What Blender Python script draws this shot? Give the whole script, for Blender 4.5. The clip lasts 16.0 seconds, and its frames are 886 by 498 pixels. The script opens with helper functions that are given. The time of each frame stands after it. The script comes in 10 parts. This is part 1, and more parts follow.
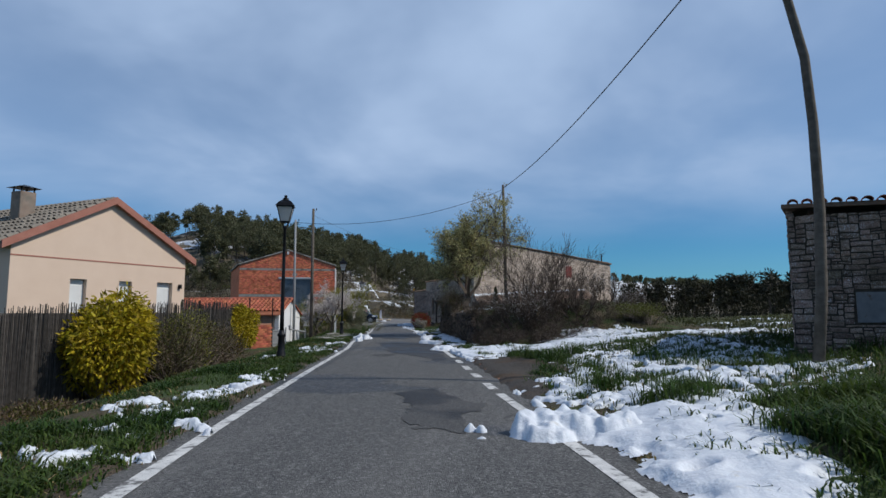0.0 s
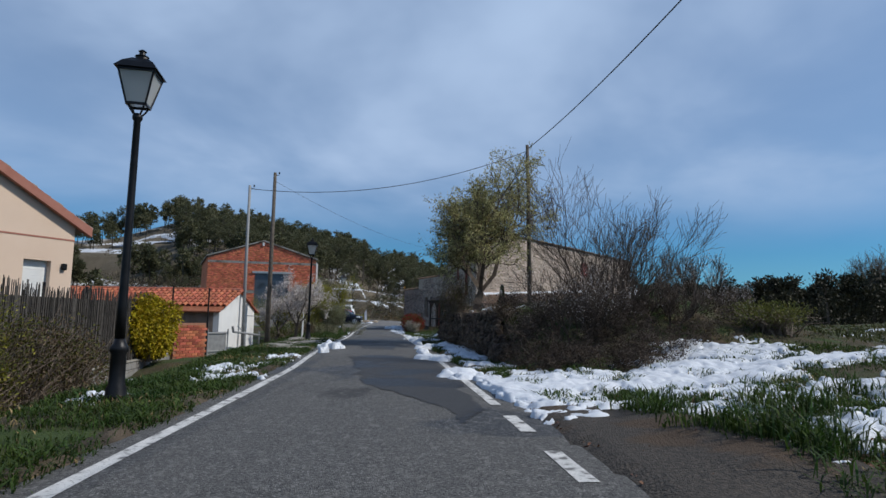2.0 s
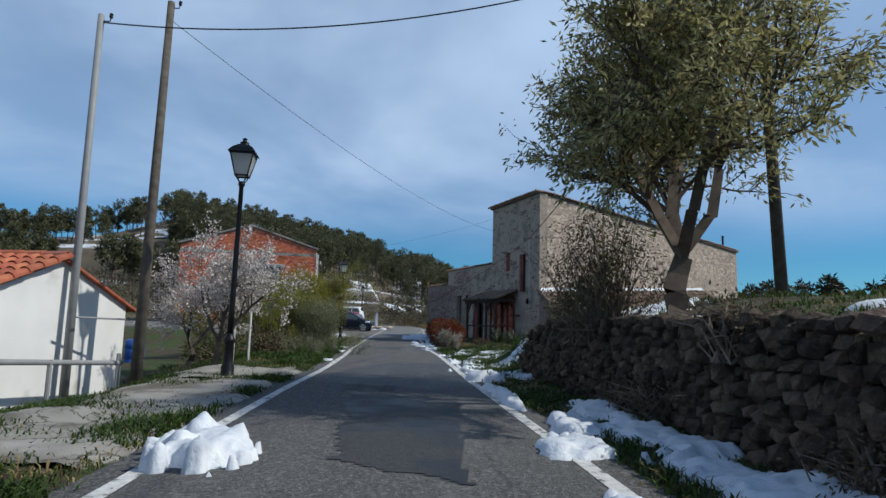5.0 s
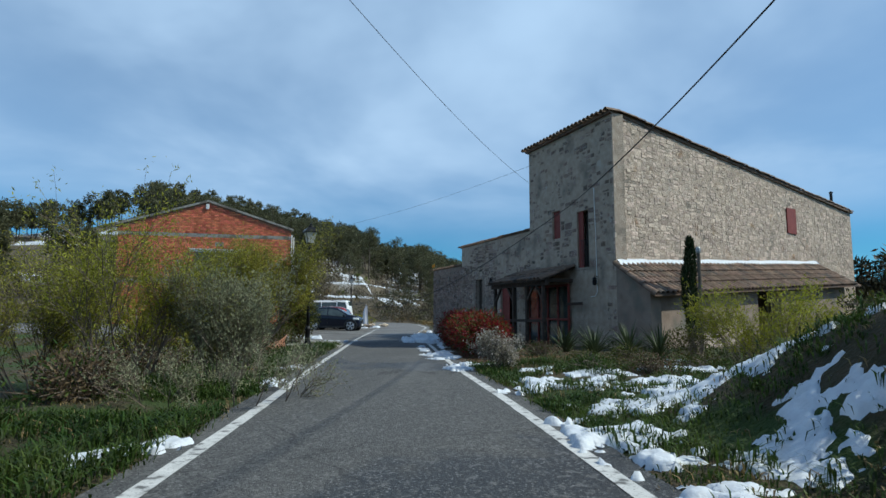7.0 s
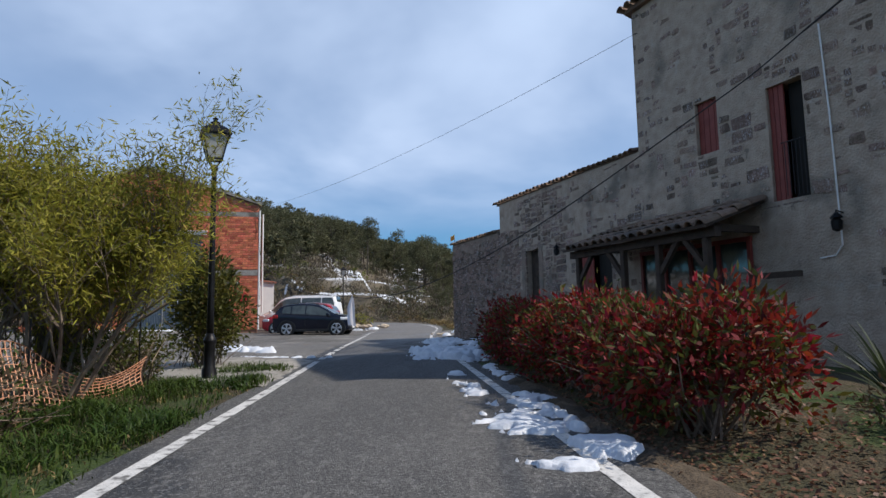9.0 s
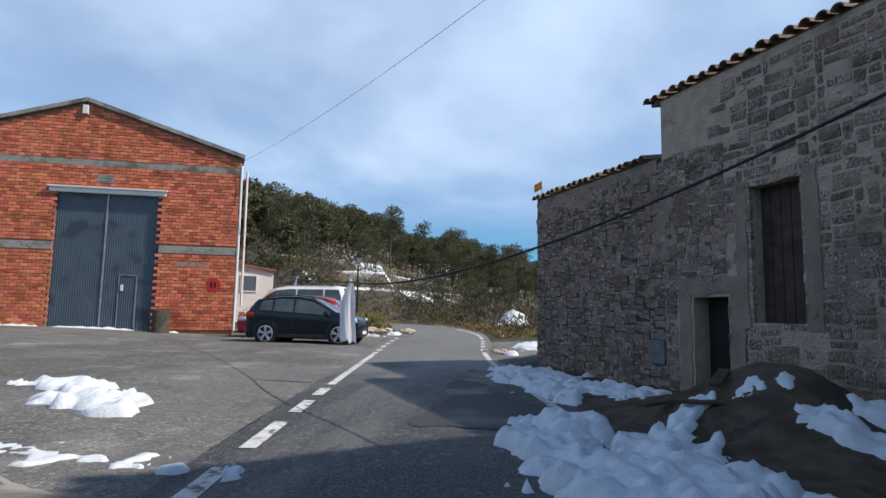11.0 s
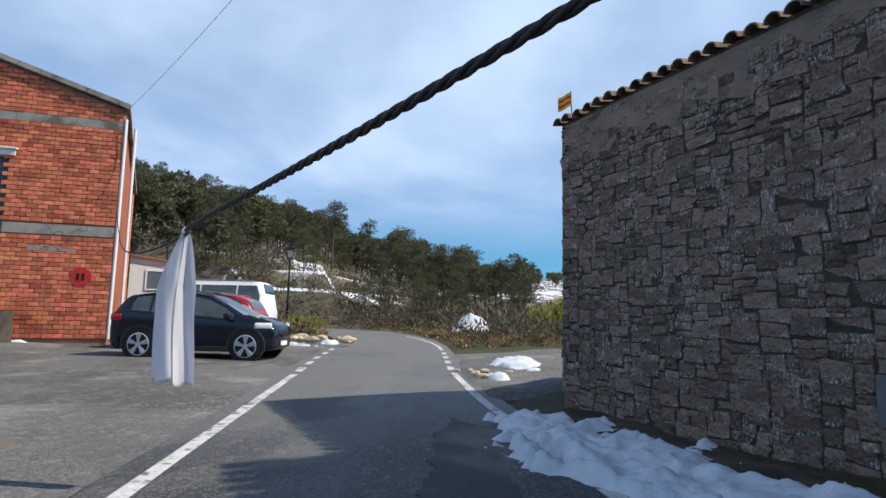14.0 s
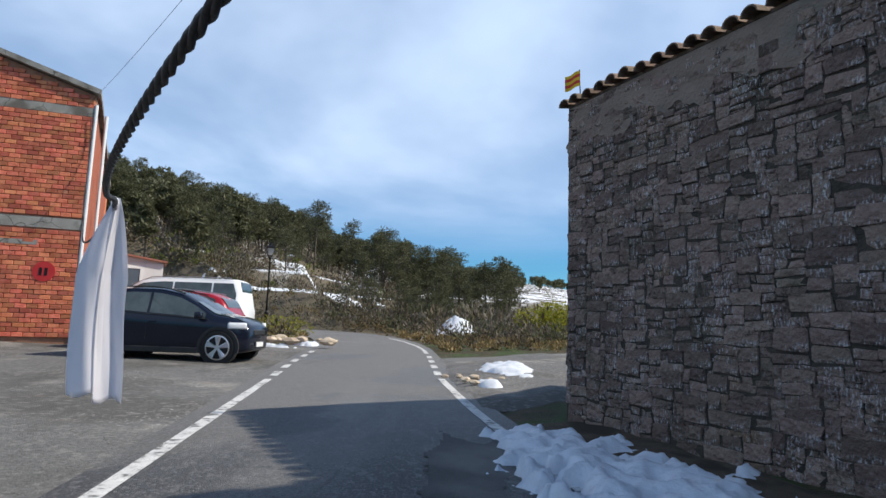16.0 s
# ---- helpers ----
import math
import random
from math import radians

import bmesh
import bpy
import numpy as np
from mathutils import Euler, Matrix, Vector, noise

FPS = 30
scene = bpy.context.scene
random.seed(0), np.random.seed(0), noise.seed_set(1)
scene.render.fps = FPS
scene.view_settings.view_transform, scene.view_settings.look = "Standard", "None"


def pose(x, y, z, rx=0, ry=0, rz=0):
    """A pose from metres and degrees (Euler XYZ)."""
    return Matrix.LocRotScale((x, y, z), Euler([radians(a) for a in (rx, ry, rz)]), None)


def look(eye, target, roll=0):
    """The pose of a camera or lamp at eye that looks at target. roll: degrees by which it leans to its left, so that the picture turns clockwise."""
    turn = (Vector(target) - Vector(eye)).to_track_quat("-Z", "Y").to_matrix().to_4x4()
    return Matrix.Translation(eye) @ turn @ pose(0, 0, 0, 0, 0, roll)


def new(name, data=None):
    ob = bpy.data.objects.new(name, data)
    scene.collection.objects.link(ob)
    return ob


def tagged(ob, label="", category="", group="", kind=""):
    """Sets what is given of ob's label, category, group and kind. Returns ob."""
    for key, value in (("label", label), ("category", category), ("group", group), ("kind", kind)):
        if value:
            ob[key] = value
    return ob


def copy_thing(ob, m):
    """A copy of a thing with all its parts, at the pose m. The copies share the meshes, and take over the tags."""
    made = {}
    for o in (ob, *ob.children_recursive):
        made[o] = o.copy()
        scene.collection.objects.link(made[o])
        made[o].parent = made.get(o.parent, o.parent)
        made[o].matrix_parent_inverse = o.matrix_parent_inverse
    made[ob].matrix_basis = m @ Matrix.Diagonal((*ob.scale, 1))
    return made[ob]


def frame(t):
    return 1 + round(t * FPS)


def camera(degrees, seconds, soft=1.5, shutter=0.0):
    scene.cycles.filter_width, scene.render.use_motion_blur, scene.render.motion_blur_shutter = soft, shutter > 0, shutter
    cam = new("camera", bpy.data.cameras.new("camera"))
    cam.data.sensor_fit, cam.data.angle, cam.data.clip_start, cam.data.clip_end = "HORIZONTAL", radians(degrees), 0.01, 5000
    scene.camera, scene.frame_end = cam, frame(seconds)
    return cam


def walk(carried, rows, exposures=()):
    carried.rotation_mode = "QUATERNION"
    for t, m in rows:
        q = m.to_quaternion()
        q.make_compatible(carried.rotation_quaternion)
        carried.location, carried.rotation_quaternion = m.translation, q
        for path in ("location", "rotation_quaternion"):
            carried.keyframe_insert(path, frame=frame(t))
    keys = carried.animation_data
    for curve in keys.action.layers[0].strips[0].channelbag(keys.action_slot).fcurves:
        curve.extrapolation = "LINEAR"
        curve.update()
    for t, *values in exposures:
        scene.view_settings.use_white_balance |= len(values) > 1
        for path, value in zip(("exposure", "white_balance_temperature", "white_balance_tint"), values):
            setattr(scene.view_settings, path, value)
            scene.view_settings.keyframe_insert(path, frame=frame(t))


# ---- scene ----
cam = camera(73.2, 16.0)
PATH = [
    (0, (2.602, -1.137, -0.025), (2.486, 0.849, 0.188), -0.2),
    (0.5, (2.380, 0.866, -0.058), (2.281, 2.853, 0.148), 0.0),
    (1, (2.120, 2.953, -0.098), (2.050, 4.941, 0.106), 0.6),
    (1.5, (1.857, 5.110, -0.133), (1.794, 7.099, 0.080), 0.6),
    (2, (1.592, 7.328, -0.132), (1.508, 9.315, 0.091), 0.9),
    (2.5, (1.267, 9.543, -0.123), (1.157, 11.527, 0.109), 0.7),
    (3, (0.918, 11.978, -0.140), (0.783, 13.960, 0.093), 1.2),
    (3.5, (0.539, 14.400, -0.139), (0.412, 16.380, 0.109), 1.5),
    (4, (0.140, 16.800, -0.132), (0.016, 18.781, 0.116), 1.6),
    (4.2, (-0.023, 17.813, -0.132), (-0.156, 19.793, 0.116), 1.8),
    (6.3, (-1.698, 29.296, -0.210), (-1.820, 31.281, 0.006), 0.9),
    (6.5, (-1.860, 30.390, -0.216), (-1.980, 32.374, -0.001), 0.8),
    (7, (-2.282, 33.129, -0.222), (-2.395, 35.113, 0.002), 0.2),
    (7.5, (-2.664, 35.915, -0.213), (-2.772, 37.900, 0.004), -0.1),
    (8, (-3.033, 38.746, -0.200), (-3.139, 40.731, 0.017), -0.4),
    (8.5, (-3.404, 41.509, -0.267), (-3.506, 43.496, -0.052), -0.7),
    (9, (-3.791, 44.216, -0.334), (-3.908, 46.200, -0.114), -1.0),
    (9.2, (-3.967, 45.258, -0.355), (-4.079, 47.242, -0.129), -1.0),
    (11.3, (-5.790, 55.629, -0.179), (-5.990, 57.607, 0.041), 1.1),
    (11.5, (-5.911, 56.366, -0.180), (-6.080, 58.346, 0.040), 1.2),
    (12, (-6.100, 57.726, -0.180), (-6.220, 59.709, 0.055), 1.2),
    (12.5, (-6.212, 58.728, -0.201), (-6.286, 60.713, 0.034), 1.4),
    (13, (-6.254, 59.421, -0.202), (-6.290, 61.407, 0.030), 1.2),
    (13.5, (-6.268, 59.800, -0.202), (-6.288, 61.787, 0.029), 1.2),
    (14, (-6.280, 59.954, -0.207), (-6.293, 61.940, 0.032), 1.2),
    (14.5, (-6.294, 60.119, -0.212), (-6.299, 62.104, 0.028), 1.3),
    (15, (-6.294, 60.334, -0.213), (-6.293, 62.320, 0.028), 1.2),
    (15.5, (-6.309, 60.587, -0.223), (-6.294, 62.573, 0.019), 1.4),
    (16, (-6.378, 60.779, -0.221), (-6.337, 62.763, 0.028), 1.9),
]
walk(cam, [(t, look(eye, target, roll)) for t, eye, target, roll in PATH], [(0, -0.05, 6400, 8), (4.2, 0.03, 6450, 8), (6.3, 0.20, 6250, -2), (7.2, 0.23, 6220, -2), (8.2, 0.3, 6500, 6), (9.2, 0.38, 6800, 11), (11.3, 0.54, 6860, 8), (16, 0.58, 6830, 8)])

# ---- world and light ----
SUN_EL, SUN_AZ = radians(45), Vector((0.996, -0.06, 0)).normalized()


def build_world():
    world = bpy.data.worlds.new("sky")
    scene.world = world
    world.use_nodes = True
    nt = world.node_tree
    nt.nodes.clear()
    out = nt.nodes.new("ShaderNodeOutputWorld")
    bg = nt.nodes.new("ShaderNodeBackground")
    sky = nt.nodes.new("ShaderNodeTexSky")
    sky.sky_type, sky.sun_disc = "NISHITA", False
    sky.sun_elevation, sky.sun_rotation = SUN_EL, math.atan2(SUN_AZ.x, SUN_AZ.y)
    sky.altitude, sky.dust_density = 700, 0.4
    tc = nt.nodes.new("ShaderNodeTexCoord")
    sep = nt.nodes.new("ShaderNodeSeparateXYZ")
    nt.links.new(tc.outputs["Generated"], sep.inputs[0])
    # cloud sheet: project the view of the sky on a flat layer
    add = nt.nodes.new("ShaderNodeMath")
    add.operation, add.inputs[1].default_value = "ADD", 0.22
    nt.links.new(sep.outputs["Z"], add.inputs[0])
    flat = nt.nodes.new("ShaderNodeCombineXYZ")
    for axis in "XY":
        div = nt.nodes.new("ShaderNodeMath")
        div.operation = "DIVIDE"
        nt.links.new(sep.outputs[axis], div.inputs[0])
        nt.links.new(add.outputs[0], div.inputs[1])
        nt.links.new(div.outputs[0], flat.inputs[axis])
    n1 = nt.nodes.new("ShaderNodeTexNoise")
    n1.inputs["Scale"].default_value, n1.inputs["Detail"].default_value = 1.0, 5
    n1.inputs["Roughness"].default_value, n1.inputs["Distortion"].default_value = 0.5, 0.25
    nt.links.new(flat.outputs[0], n1.inputs["Vector"])
    ramp = nt.nodes.new("ShaderNodeMapRange")
    ramp.interpolation_type = "SMOOTHERSTEP"
    ramp.inputs["From Min"].default_value, ramp.inputs["From Max"].default_value = 0.28, 0.72
    ramp.inputs["To Min"].default_value, ramp.inputs["To Max"].default_value = 0.42, 1.0
    nt.links.new(n1.outputs["Fac"], ramp.inputs["Value"])
    high = nt.nodes.new("ShaderNodeMapRange")
    high.interpolation_type = "SMOOTHSTEP"
    high.inputs["From Min"].default_value, high.inputs["From Max"].default_value = 0.09, 0.24
    high.inputs["To Min"].default_value, high.inputs["To Max"].default_value = 0.06, 1.0
    nt.links.new(sep.outputs["Z"], high.inputs["Value"])
    mul = nt.nodes.new("ShaderNodeMath")
    mul.operation = "MULTIPLY"
    nt.links.new(ramp.outputs[0], mul.inputs[0])
    nt.links.new(high.outputs[0], mul.inputs[1])
    scale = nt.nodes.new("ShaderNodeVectorMath")
    scale.operation = "MULTIPLY"
    scale.inputs[1].default_value = SKY_GAIN
    nt.links.new(sky.outputs[0], scale.inputs[0])
    mix = nt.nodes.new("ShaderNodeMix")
    mix.data_type = "RGBA"
    # the unseen sheet overhead is thinned to blue, to weaken fill light in shade
    thin = nt.nodes.new("ShaderNodeMapRange")
    thin.interpolation_type = "SMOOTHSTEP"
    thin.inputs["From Min"].default_value, thin.inputs["From Max"].default_value = 0.5, 0.85
    thin.inputs["To Min"].default_value, thin.inputs["To Max"].default_value = 1.0, 0.12
    nt.links.new(sep.outputs["Z"], thin.inputs["Value"])
    mul2 = nt.nodes.new("ShaderNodeMath")
    mul2.operation = "MULTIPLY"
    nt.links.new(mul.outputs[0], mul2.inputs[0])
    nt.links.new(thin.outputs[0], mul2.inputs[1])
    nt.links.new(mul2.outputs[0], mix.inputs["Factor"])
    nt.links.new(scale.outputs[0], mix.inputs["A"])
    mix.inputs["B"].default_value = (*CLOUD, 1)
    nt.links.new(mix.outputs["Result"], bg.inputs["Color"])
    bg.inputs["Strength"].default_value = 1.0
    nt.links.new(bg.outputs[0], out.inputs[0])


SKY_GAIN, CLOUD = (0.022, 0.056, 0.084), (0.44, 0.57, 0.80)
build_world()
sun_data = bpy.data.lights.new("sun", "SUN")
sun_data.energy, sun_data.angle, sun_data.color = 3.45, radians(0.8), (1.0, 0.94, 0.86)
sun = new("sun", sun_data)
sun_from = SUN_AZ * math.cos(SUN_EL) + Vector((0, 0, math.sin(SUN_EL)))
sun.matrix_basis = look((0, 0, 60), Vector((0, 0, 60)) - sun_from)


# ---- geometry helpers ----
class Acc:
    """Gathers vertices and faces for one mesh."""

    def __init__(self):
        self.v, self.l, self.n, self.c = [], [], [], 0

    def add(self, V, F):
        V = np.asarray(V, float).reshape(-1, 3)
        if isinstance(F, np.ndarray):
            self.l.append((F + self.c).ravel())
            self.n.append(np.full(len(F), F.shape[1]))
        else:
            self.l.append(np.array([i + self.c for f in F for i in f]))
            self.n.append(np.array([len(f) for f in F]))
        self.v.append(V)
        self.c += len(V)
        return self

    def quads(self, Q):
        Q = np.asarray(Q, float)
        return self.add(Q.reshape(-1, 3), np.arange(len(Q) * 4).reshape(-1, 4))

    def box(self, c, size, rz=0.0, rx=0.0, ry=0.0):
        s = np.array(size) / 2
        V = np.array([(x, y, z) for z in (-1, 1) for y in (-1, 1) for x in (-1, 1)]) * s
        R = np.array(Euler((rx, ry, rz)).to_matrix())
        V = V @ R.T + np.array(c)
        return self.add(V, [(0, 2, 3, 1), (4, 5, 7, 6), (0, 1, 5, 4), (2, 6, 7, 3), (0, 4, 6, 2), (1, 3, 7, 5)])

    def span(self, a, b):
        a, b = np.minimum(a, b), np.maximum(a, b)
        return self.box((a + b) / 2, b - a)

    def prism(self, poly, z0, z1):
        """Upright prism; z0, z1 numbers or one height a corner."""
        n = len(poly)
        z0 = [z0] * n if np.isscalar(z0) else z0
        z1 = [z1] * n if np.isscalar(z1) else z1
        V = [(*p, z) for p, z in zip(poly, z0)] + [(*p, z) for p, z in zip(poly, z1)]
        F = [tuple(range(n))[::-1], tuple(range(n, 2 * n))] + [(i, (i + 1) % n, n + (i + 1) % n, n + i) for i in range(n)]
        return self.add(V, F)

    def tube(self, pts, rad, sides=8):
        P = [Vector(p) for p in pts]
        rad = [rad] * len(P) if np.isscalar(rad) else rad
        V, F = [], []
        for i, p in enumerate(P):
            d = (P[min(i + 1, len(P) - 1)] - P[max(i - 1, 0)]).normalized()
            a = d.orthogonal().normalized() if abs(d.z) > 0.9 else d.cross(Vector((0, 0, 1))).normalized()
            if i == 0:
                keep = a
            a = (keep - d * keep.dot(d)).normalized() if (keep - d * keep.dot(d)).length > 1e-3 else a
            keep = a
            b = d.cross(a)
            for k in range(sides):
                w = 2 * math.pi * k / sides
                V.append(p + (a * math.cos(w) + b * math.sin(w)) * rad[i])
        for i in range(len(P) - 1):
            for k in range(sides):
                j = (k + 1) % sides
                F.append((i * sides + k, i * sides + j, (i + 1) * sides + j, (i + 1) * sides + k))
        F += [tuple(range(sides))[::-1], tuple(range((len(P) - 1) * sides, len(P) * sides))]
        return self.add([tuple(v) for v in V], F)

    def lathe(self, prof, sides=12, c=(0, 0, 0)):
        return self.tube([(c[0], c[1], c[2] + z) for r, z in prof], [max(r, 1e-4) for r, z in prof], sides)

    def twigs(self, S):
        """Rows of p0, p1, r0, r1 as three-sided twigs."""
        S = np.asarray(S, float)
        if not len(S):
            return self
        p0, p1, r0, r1 = S[:, :3], S[:, 3:6], S[:, 6:7], S[:, 7:8]
        d = p1 - p0
        d = d / (np.linalg.norm(d, axis=1, keepdims=True) + 1e-9)
        a = np.cross(d, np.where(np.abs(d[:, 2:3]) > 0.9, [[1.0, 0, 0]], [[0, 0, 1.0]]))
        a /= np.linalg.norm(a, axis=1, keepdims=True) + 1e-9
        b = np.cross(d, a)
        V = []
        for p, r in ((p0, r0), (p1, r1)):
            for k in range(3):
                w = 2 * math.pi * k / 3
                V.append(p + (a * math.cos(w) + b * math.sin(w)) * r)
        V = np.stack(V, 1).reshape(-1, 3)
        base = (np.arange(len(S)) * 6)[:, None, None]
        F = (base + np.array([(0, 1, 4, 3), (1, 2, 5, 4), (2, 0, 3, 5)])).reshape(-1, 4)
        return self.add(V, F)

    def leaves(self, P, D, length, width, rng, flat=0.0):
        """Pointed leaves at P along D; flat: how far they lie level."""
        n = len(P)
        P, D = np.asarray(P, float), np.asarray(D, float)
        D = D / (np.linalg.norm(D, axis=1, keepdims=True) + 1e-9)
        N = rng.normal(size=(n, 3)) * (1 - flat) + np.array([0, 0, 1.0]) * flat
        B = np.cross(D, N)
        B /= np.linalg.norm(B, axis=1, keepdims=True) + 1e-9
        L = (length * rng.uniform(0.6, 1.3, (n, 1)))
        W = (width * rng.uniform(0.7, 1.2, (n, 1)))
        Q = np.stack([P, P + D * L * 0.45 + B * W * 0.5, P + D * L, P + D * L * 0.45 - B * W * 0.5], 1)
        return self.quads(Q)

    def mesh(self, name, smooth=False):
        me = bpy.data.meshes.new(name)
        V, Lp, N = np.concatenate(self.v), np.concatenate(self.l), np.concatenate(self.n)
        me.vertices.add(len(V))
        me.vertices.foreach_set("co", V.astype(np.float32).ravel())
        me.loops.add(len(Lp))
        me.loops.foreach_set("vertex_index", Lp.astype(np.int32))
        me.polygons.add(len(N))
        me.polygons.foreach_set("loop_start", np.concatenate([[0], np.cumsum(N)[:-1]]).astype(np.int32))
        me.polygons.foreach_set("use_smooth", np.full(len(N), smooth))
        me.update(calc_edges=True)
        return me

    def ob(self, name, material, parent=None, label="", smooth=False, world=False):
        me = self.mesh(name, smooth)
        me.materials.append(material)
        ob = new(name, me)
        if parent is not None:
            ob.parent = parent
            if world:
                ob.matrix_parent_inverse = parent.matrix_basis.inverted()
        return tagged(ob, label)


def thing(name, label, category, at=(0, 0, 0), rz=0.0, group="", kind=""):
    ob = new(name)
    ob.matrix_basis = pose(*at, 0, 0, rz)
    return tagged(ob, label, category, group, kind)


def bevelled(size, bevel, seg=2):
    """A box with rounded edges, about its centre, as vertices and faces."""
    bm = bmesh.new()
    bmesh.ops.create_cube(bm, size=1)
    bmesh.ops.scale(bm, vec=size, verts=bm.verts)
    bmesh.ops.bevel(bm, geom=bm.edges[:], offset=bevel, segments=seg, affect="EDGES", profile=0.6)
    bm.verts.index_update()
    V = np.array([v.co[:] for v in bm.verts])
    F = [[v.index for v in f.verts] for f in bm.faces]
    bm.free()
    return V, F


def weld(ob):
    """Joins the blocks of one wall into one skin, without the faces between them."""
    bm = bmesh.new()
    bm.from_mesh(ob.data)
    bmesh.ops.remove_doubles(bm, verts=bm.verts, dist=1e-4)
    bm.verts.index_update()
    seen = {}
    for f in bm.faces:
        seen.setdefault(tuple(sorted(v.index for v in f.verts)), []).append(f)
    bmesh.ops.delete(bm, geom=[f for fs in seen.values() if len(fs) > 1 for f in fs], context="FACES_ONLY")
    bm.to_mesh(ob.data)
    bm.free()
    return ob


def hash2(ix, iy, seed):
    h = (ix.astype(np.int64) * 374761393 + iy.astype(np.int64) * 668265263 + seed * 982451653) & 0x7FFFFFFF
    h = ((h ^ (h >> 13)) * 1274126177) & 0x7FFFFFFF
    return ((h ^ (h >> 16)) & 0xFFFFFF) / float(0xFFFFFF)


def vnoise(x, y, seed=0):
    x, y = np.asarray(x, float), np.asarray(y, float)
    ix, iy = np.floor(x), np.floor(y)
    fx, fy = x - ix, y - iy
    fx, fy = fx * fx * (3 - 2 * fx), fy * fy * (3 - 2 * fy)
    a, b = hash2(ix, iy, seed), hash2(ix + 1, iy, seed)
    c, d = hash2(ix, iy + 1, seed), hash2(ix + 1, iy + 1, seed)
    return (a + (b - a) * fx) * (1 - fy) + (c + (d - c) * fx) * fy - 0.5


def fbm(x, y, seed=0, octaves=4):
    s, amp, f = 0, 1.0, 1.0
    for k in range(octaves):
        s = s + amp * vnoise(x * f, y * f, seed + k * 17)
        amp, f = amp * 0.5, f * 2.03
    return s


def smooth(a, b, x):
    t = np.clip((np.asarray(x, float) - a) / (b - a), 0, 1)
    return t * t * (3 - 2 * t)


# ---- materials ----
def mat(name, c1, c2, scale=4.0, rough=0.85, bump=0.25, bscale=30.0, detail=6, c3=None, s3=0.6, t3=(0.55, 0.68),
        metal=0.0, vary=0.0, rough2=None, dist=0.02, sub=0.0, contrast=(0.3, 0.7), spec=0.4):
    """Two colours mixed by noise, a third as stains, fine relief; vary: lightness from piece to piece."""
    m = bpy.data.materials.new(name)
    m.use_nodes = True
    nt = m.node_tree
    N, L = nt.nodes, nt.links
    b = N["Principled BSDF"]
    tc = N.new("ShaderNodeTexCoord")
    n1 = N.new("ShaderNodeTexNoise")
    n1.inputs["Scale"].default_value, n1.inputs["Detail"].default_value = scale, detail
    L.new(tc.outputs["Object"], n1.inputs["Vector"])
    r1 = N.new("ShaderNodeMapRange")
    r1.inputs["From Min"].default_value, r1.inputs["From Max"].default_value = contrast
    L.new(n1.outputs["Fac"], r1.inputs["Value"])
    mx = N.new("ShaderNodeMix")
    mx.data_type = "RGBA"
    mx.inputs["A"].default_value, mx.inputs["B"].default_value = (*c1, 1), (*c2, 1)
    L.new(r1.outputs[0], mx.inputs["Factor"])
    col = mx.outputs["Result"]
    if c3:
        n3 = N.new("ShaderNodeTexNoise")
        n3.inputs["Scale"].default_value, n3.inputs["Detail"].default_value = s3, 5
        L.new(tc.outputs["Object"], n3.inputs["Vector"])
        r3 = N.new("ShaderNodeMapRange")
        r3.interpolation_type = "SMOOTHSTEP"
        r3.inputs["From Min"].default_value, r3.inputs["From Max"].default_value = t3
        L.new(n3.outputs["Fac"], r3.inputs["Value"])
        m3 = N.new("ShaderNodeMix")
        m3.data_type = "RGBA"
        L.new(r3.outputs[0], m3.inputs["Factor"])
        L.new(col, m3.inputs["A"])
        m3.inputs["B"].default_value = (*c3, 1)
        col = m3.outputs["Result"]
        if rough2 is not None:
            rr = N.new("ShaderNodeMapRange")
            rr.inputs["To Min"].default_value, rr.inputs["To Max"].default_value = rough, rough2
            L.new(r3.outputs[0], rr.inputs["Value"])
            L.new(rr.outputs[0], b.inputs["Roughness"])
    if vary:
        geo, info = N.new("ShaderNodeNewGeometry"), N.new("ShaderNodeObjectInfo")
        sm = N.new("ShaderNodeMath")
        sm.operation = "ADD"
        L.new(geo.outputs["Random Per Island"], sm.inputs[0])
        L.new(info.outputs["Random"], sm.inputs[1])
        fr = N.new("ShaderNodeMath")
        fr.operation = "FRACT"
        L.new(sm.outputs[0], fr.inputs[0])
        vr = N.new("ShaderNodeMapRange")
        vr.inputs["To Min"].default_value, vr.inputs["To Max"].default_value = 1 - vary, 1 + vary
        L.new(fr.outputs[0], vr.inputs["Value"])
        hs = N.new("ShaderNodeHueSaturation")
        L.new(col, hs.inputs["Color"])
        L.new(vr.outputs[0], hs.inputs["Value"])
        h2 = N.new("ShaderNodeMapRange")
        h2.inputs["To Min"].default_value, h2.inputs["To Max"].default_value = 0.5 - vary * 0.03, 0.5 + vary * 0.03
        f2 = N.new("ShaderNodeMath")
        f2.operation = "MULTIPLY"
        f2.inputs[1].default_value = 7.31
        f3 = N.new("ShaderNodeMath")
        f3.operation = "FRACT"
        L.new(fr.outputs[0], f2.inputs[0])
        L.new(f2.outputs[0], f3.inputs[0])
        L.new(f3.outputs[0], h2.inputs["Value"])
        L.new(h2.outputs[0], hs.inputs["Hue"])
        col = hs.outputs["Color"]
    L.new(col, b.inputs["Base Color"])
    if not (c3 and rough2 is not None):
        b.inputs["Roughness"].default_value = rough
    b.inputs["Metallic"].default_value = metal
    b.inputs["Specular IOR Level"].default_value = spec
    if sub:
        b.inputs["Subsurface Weight"].default_value = sub
        b.inputs["Subsurface Radius"].default_value = (0.03, 0.03, 0.03)
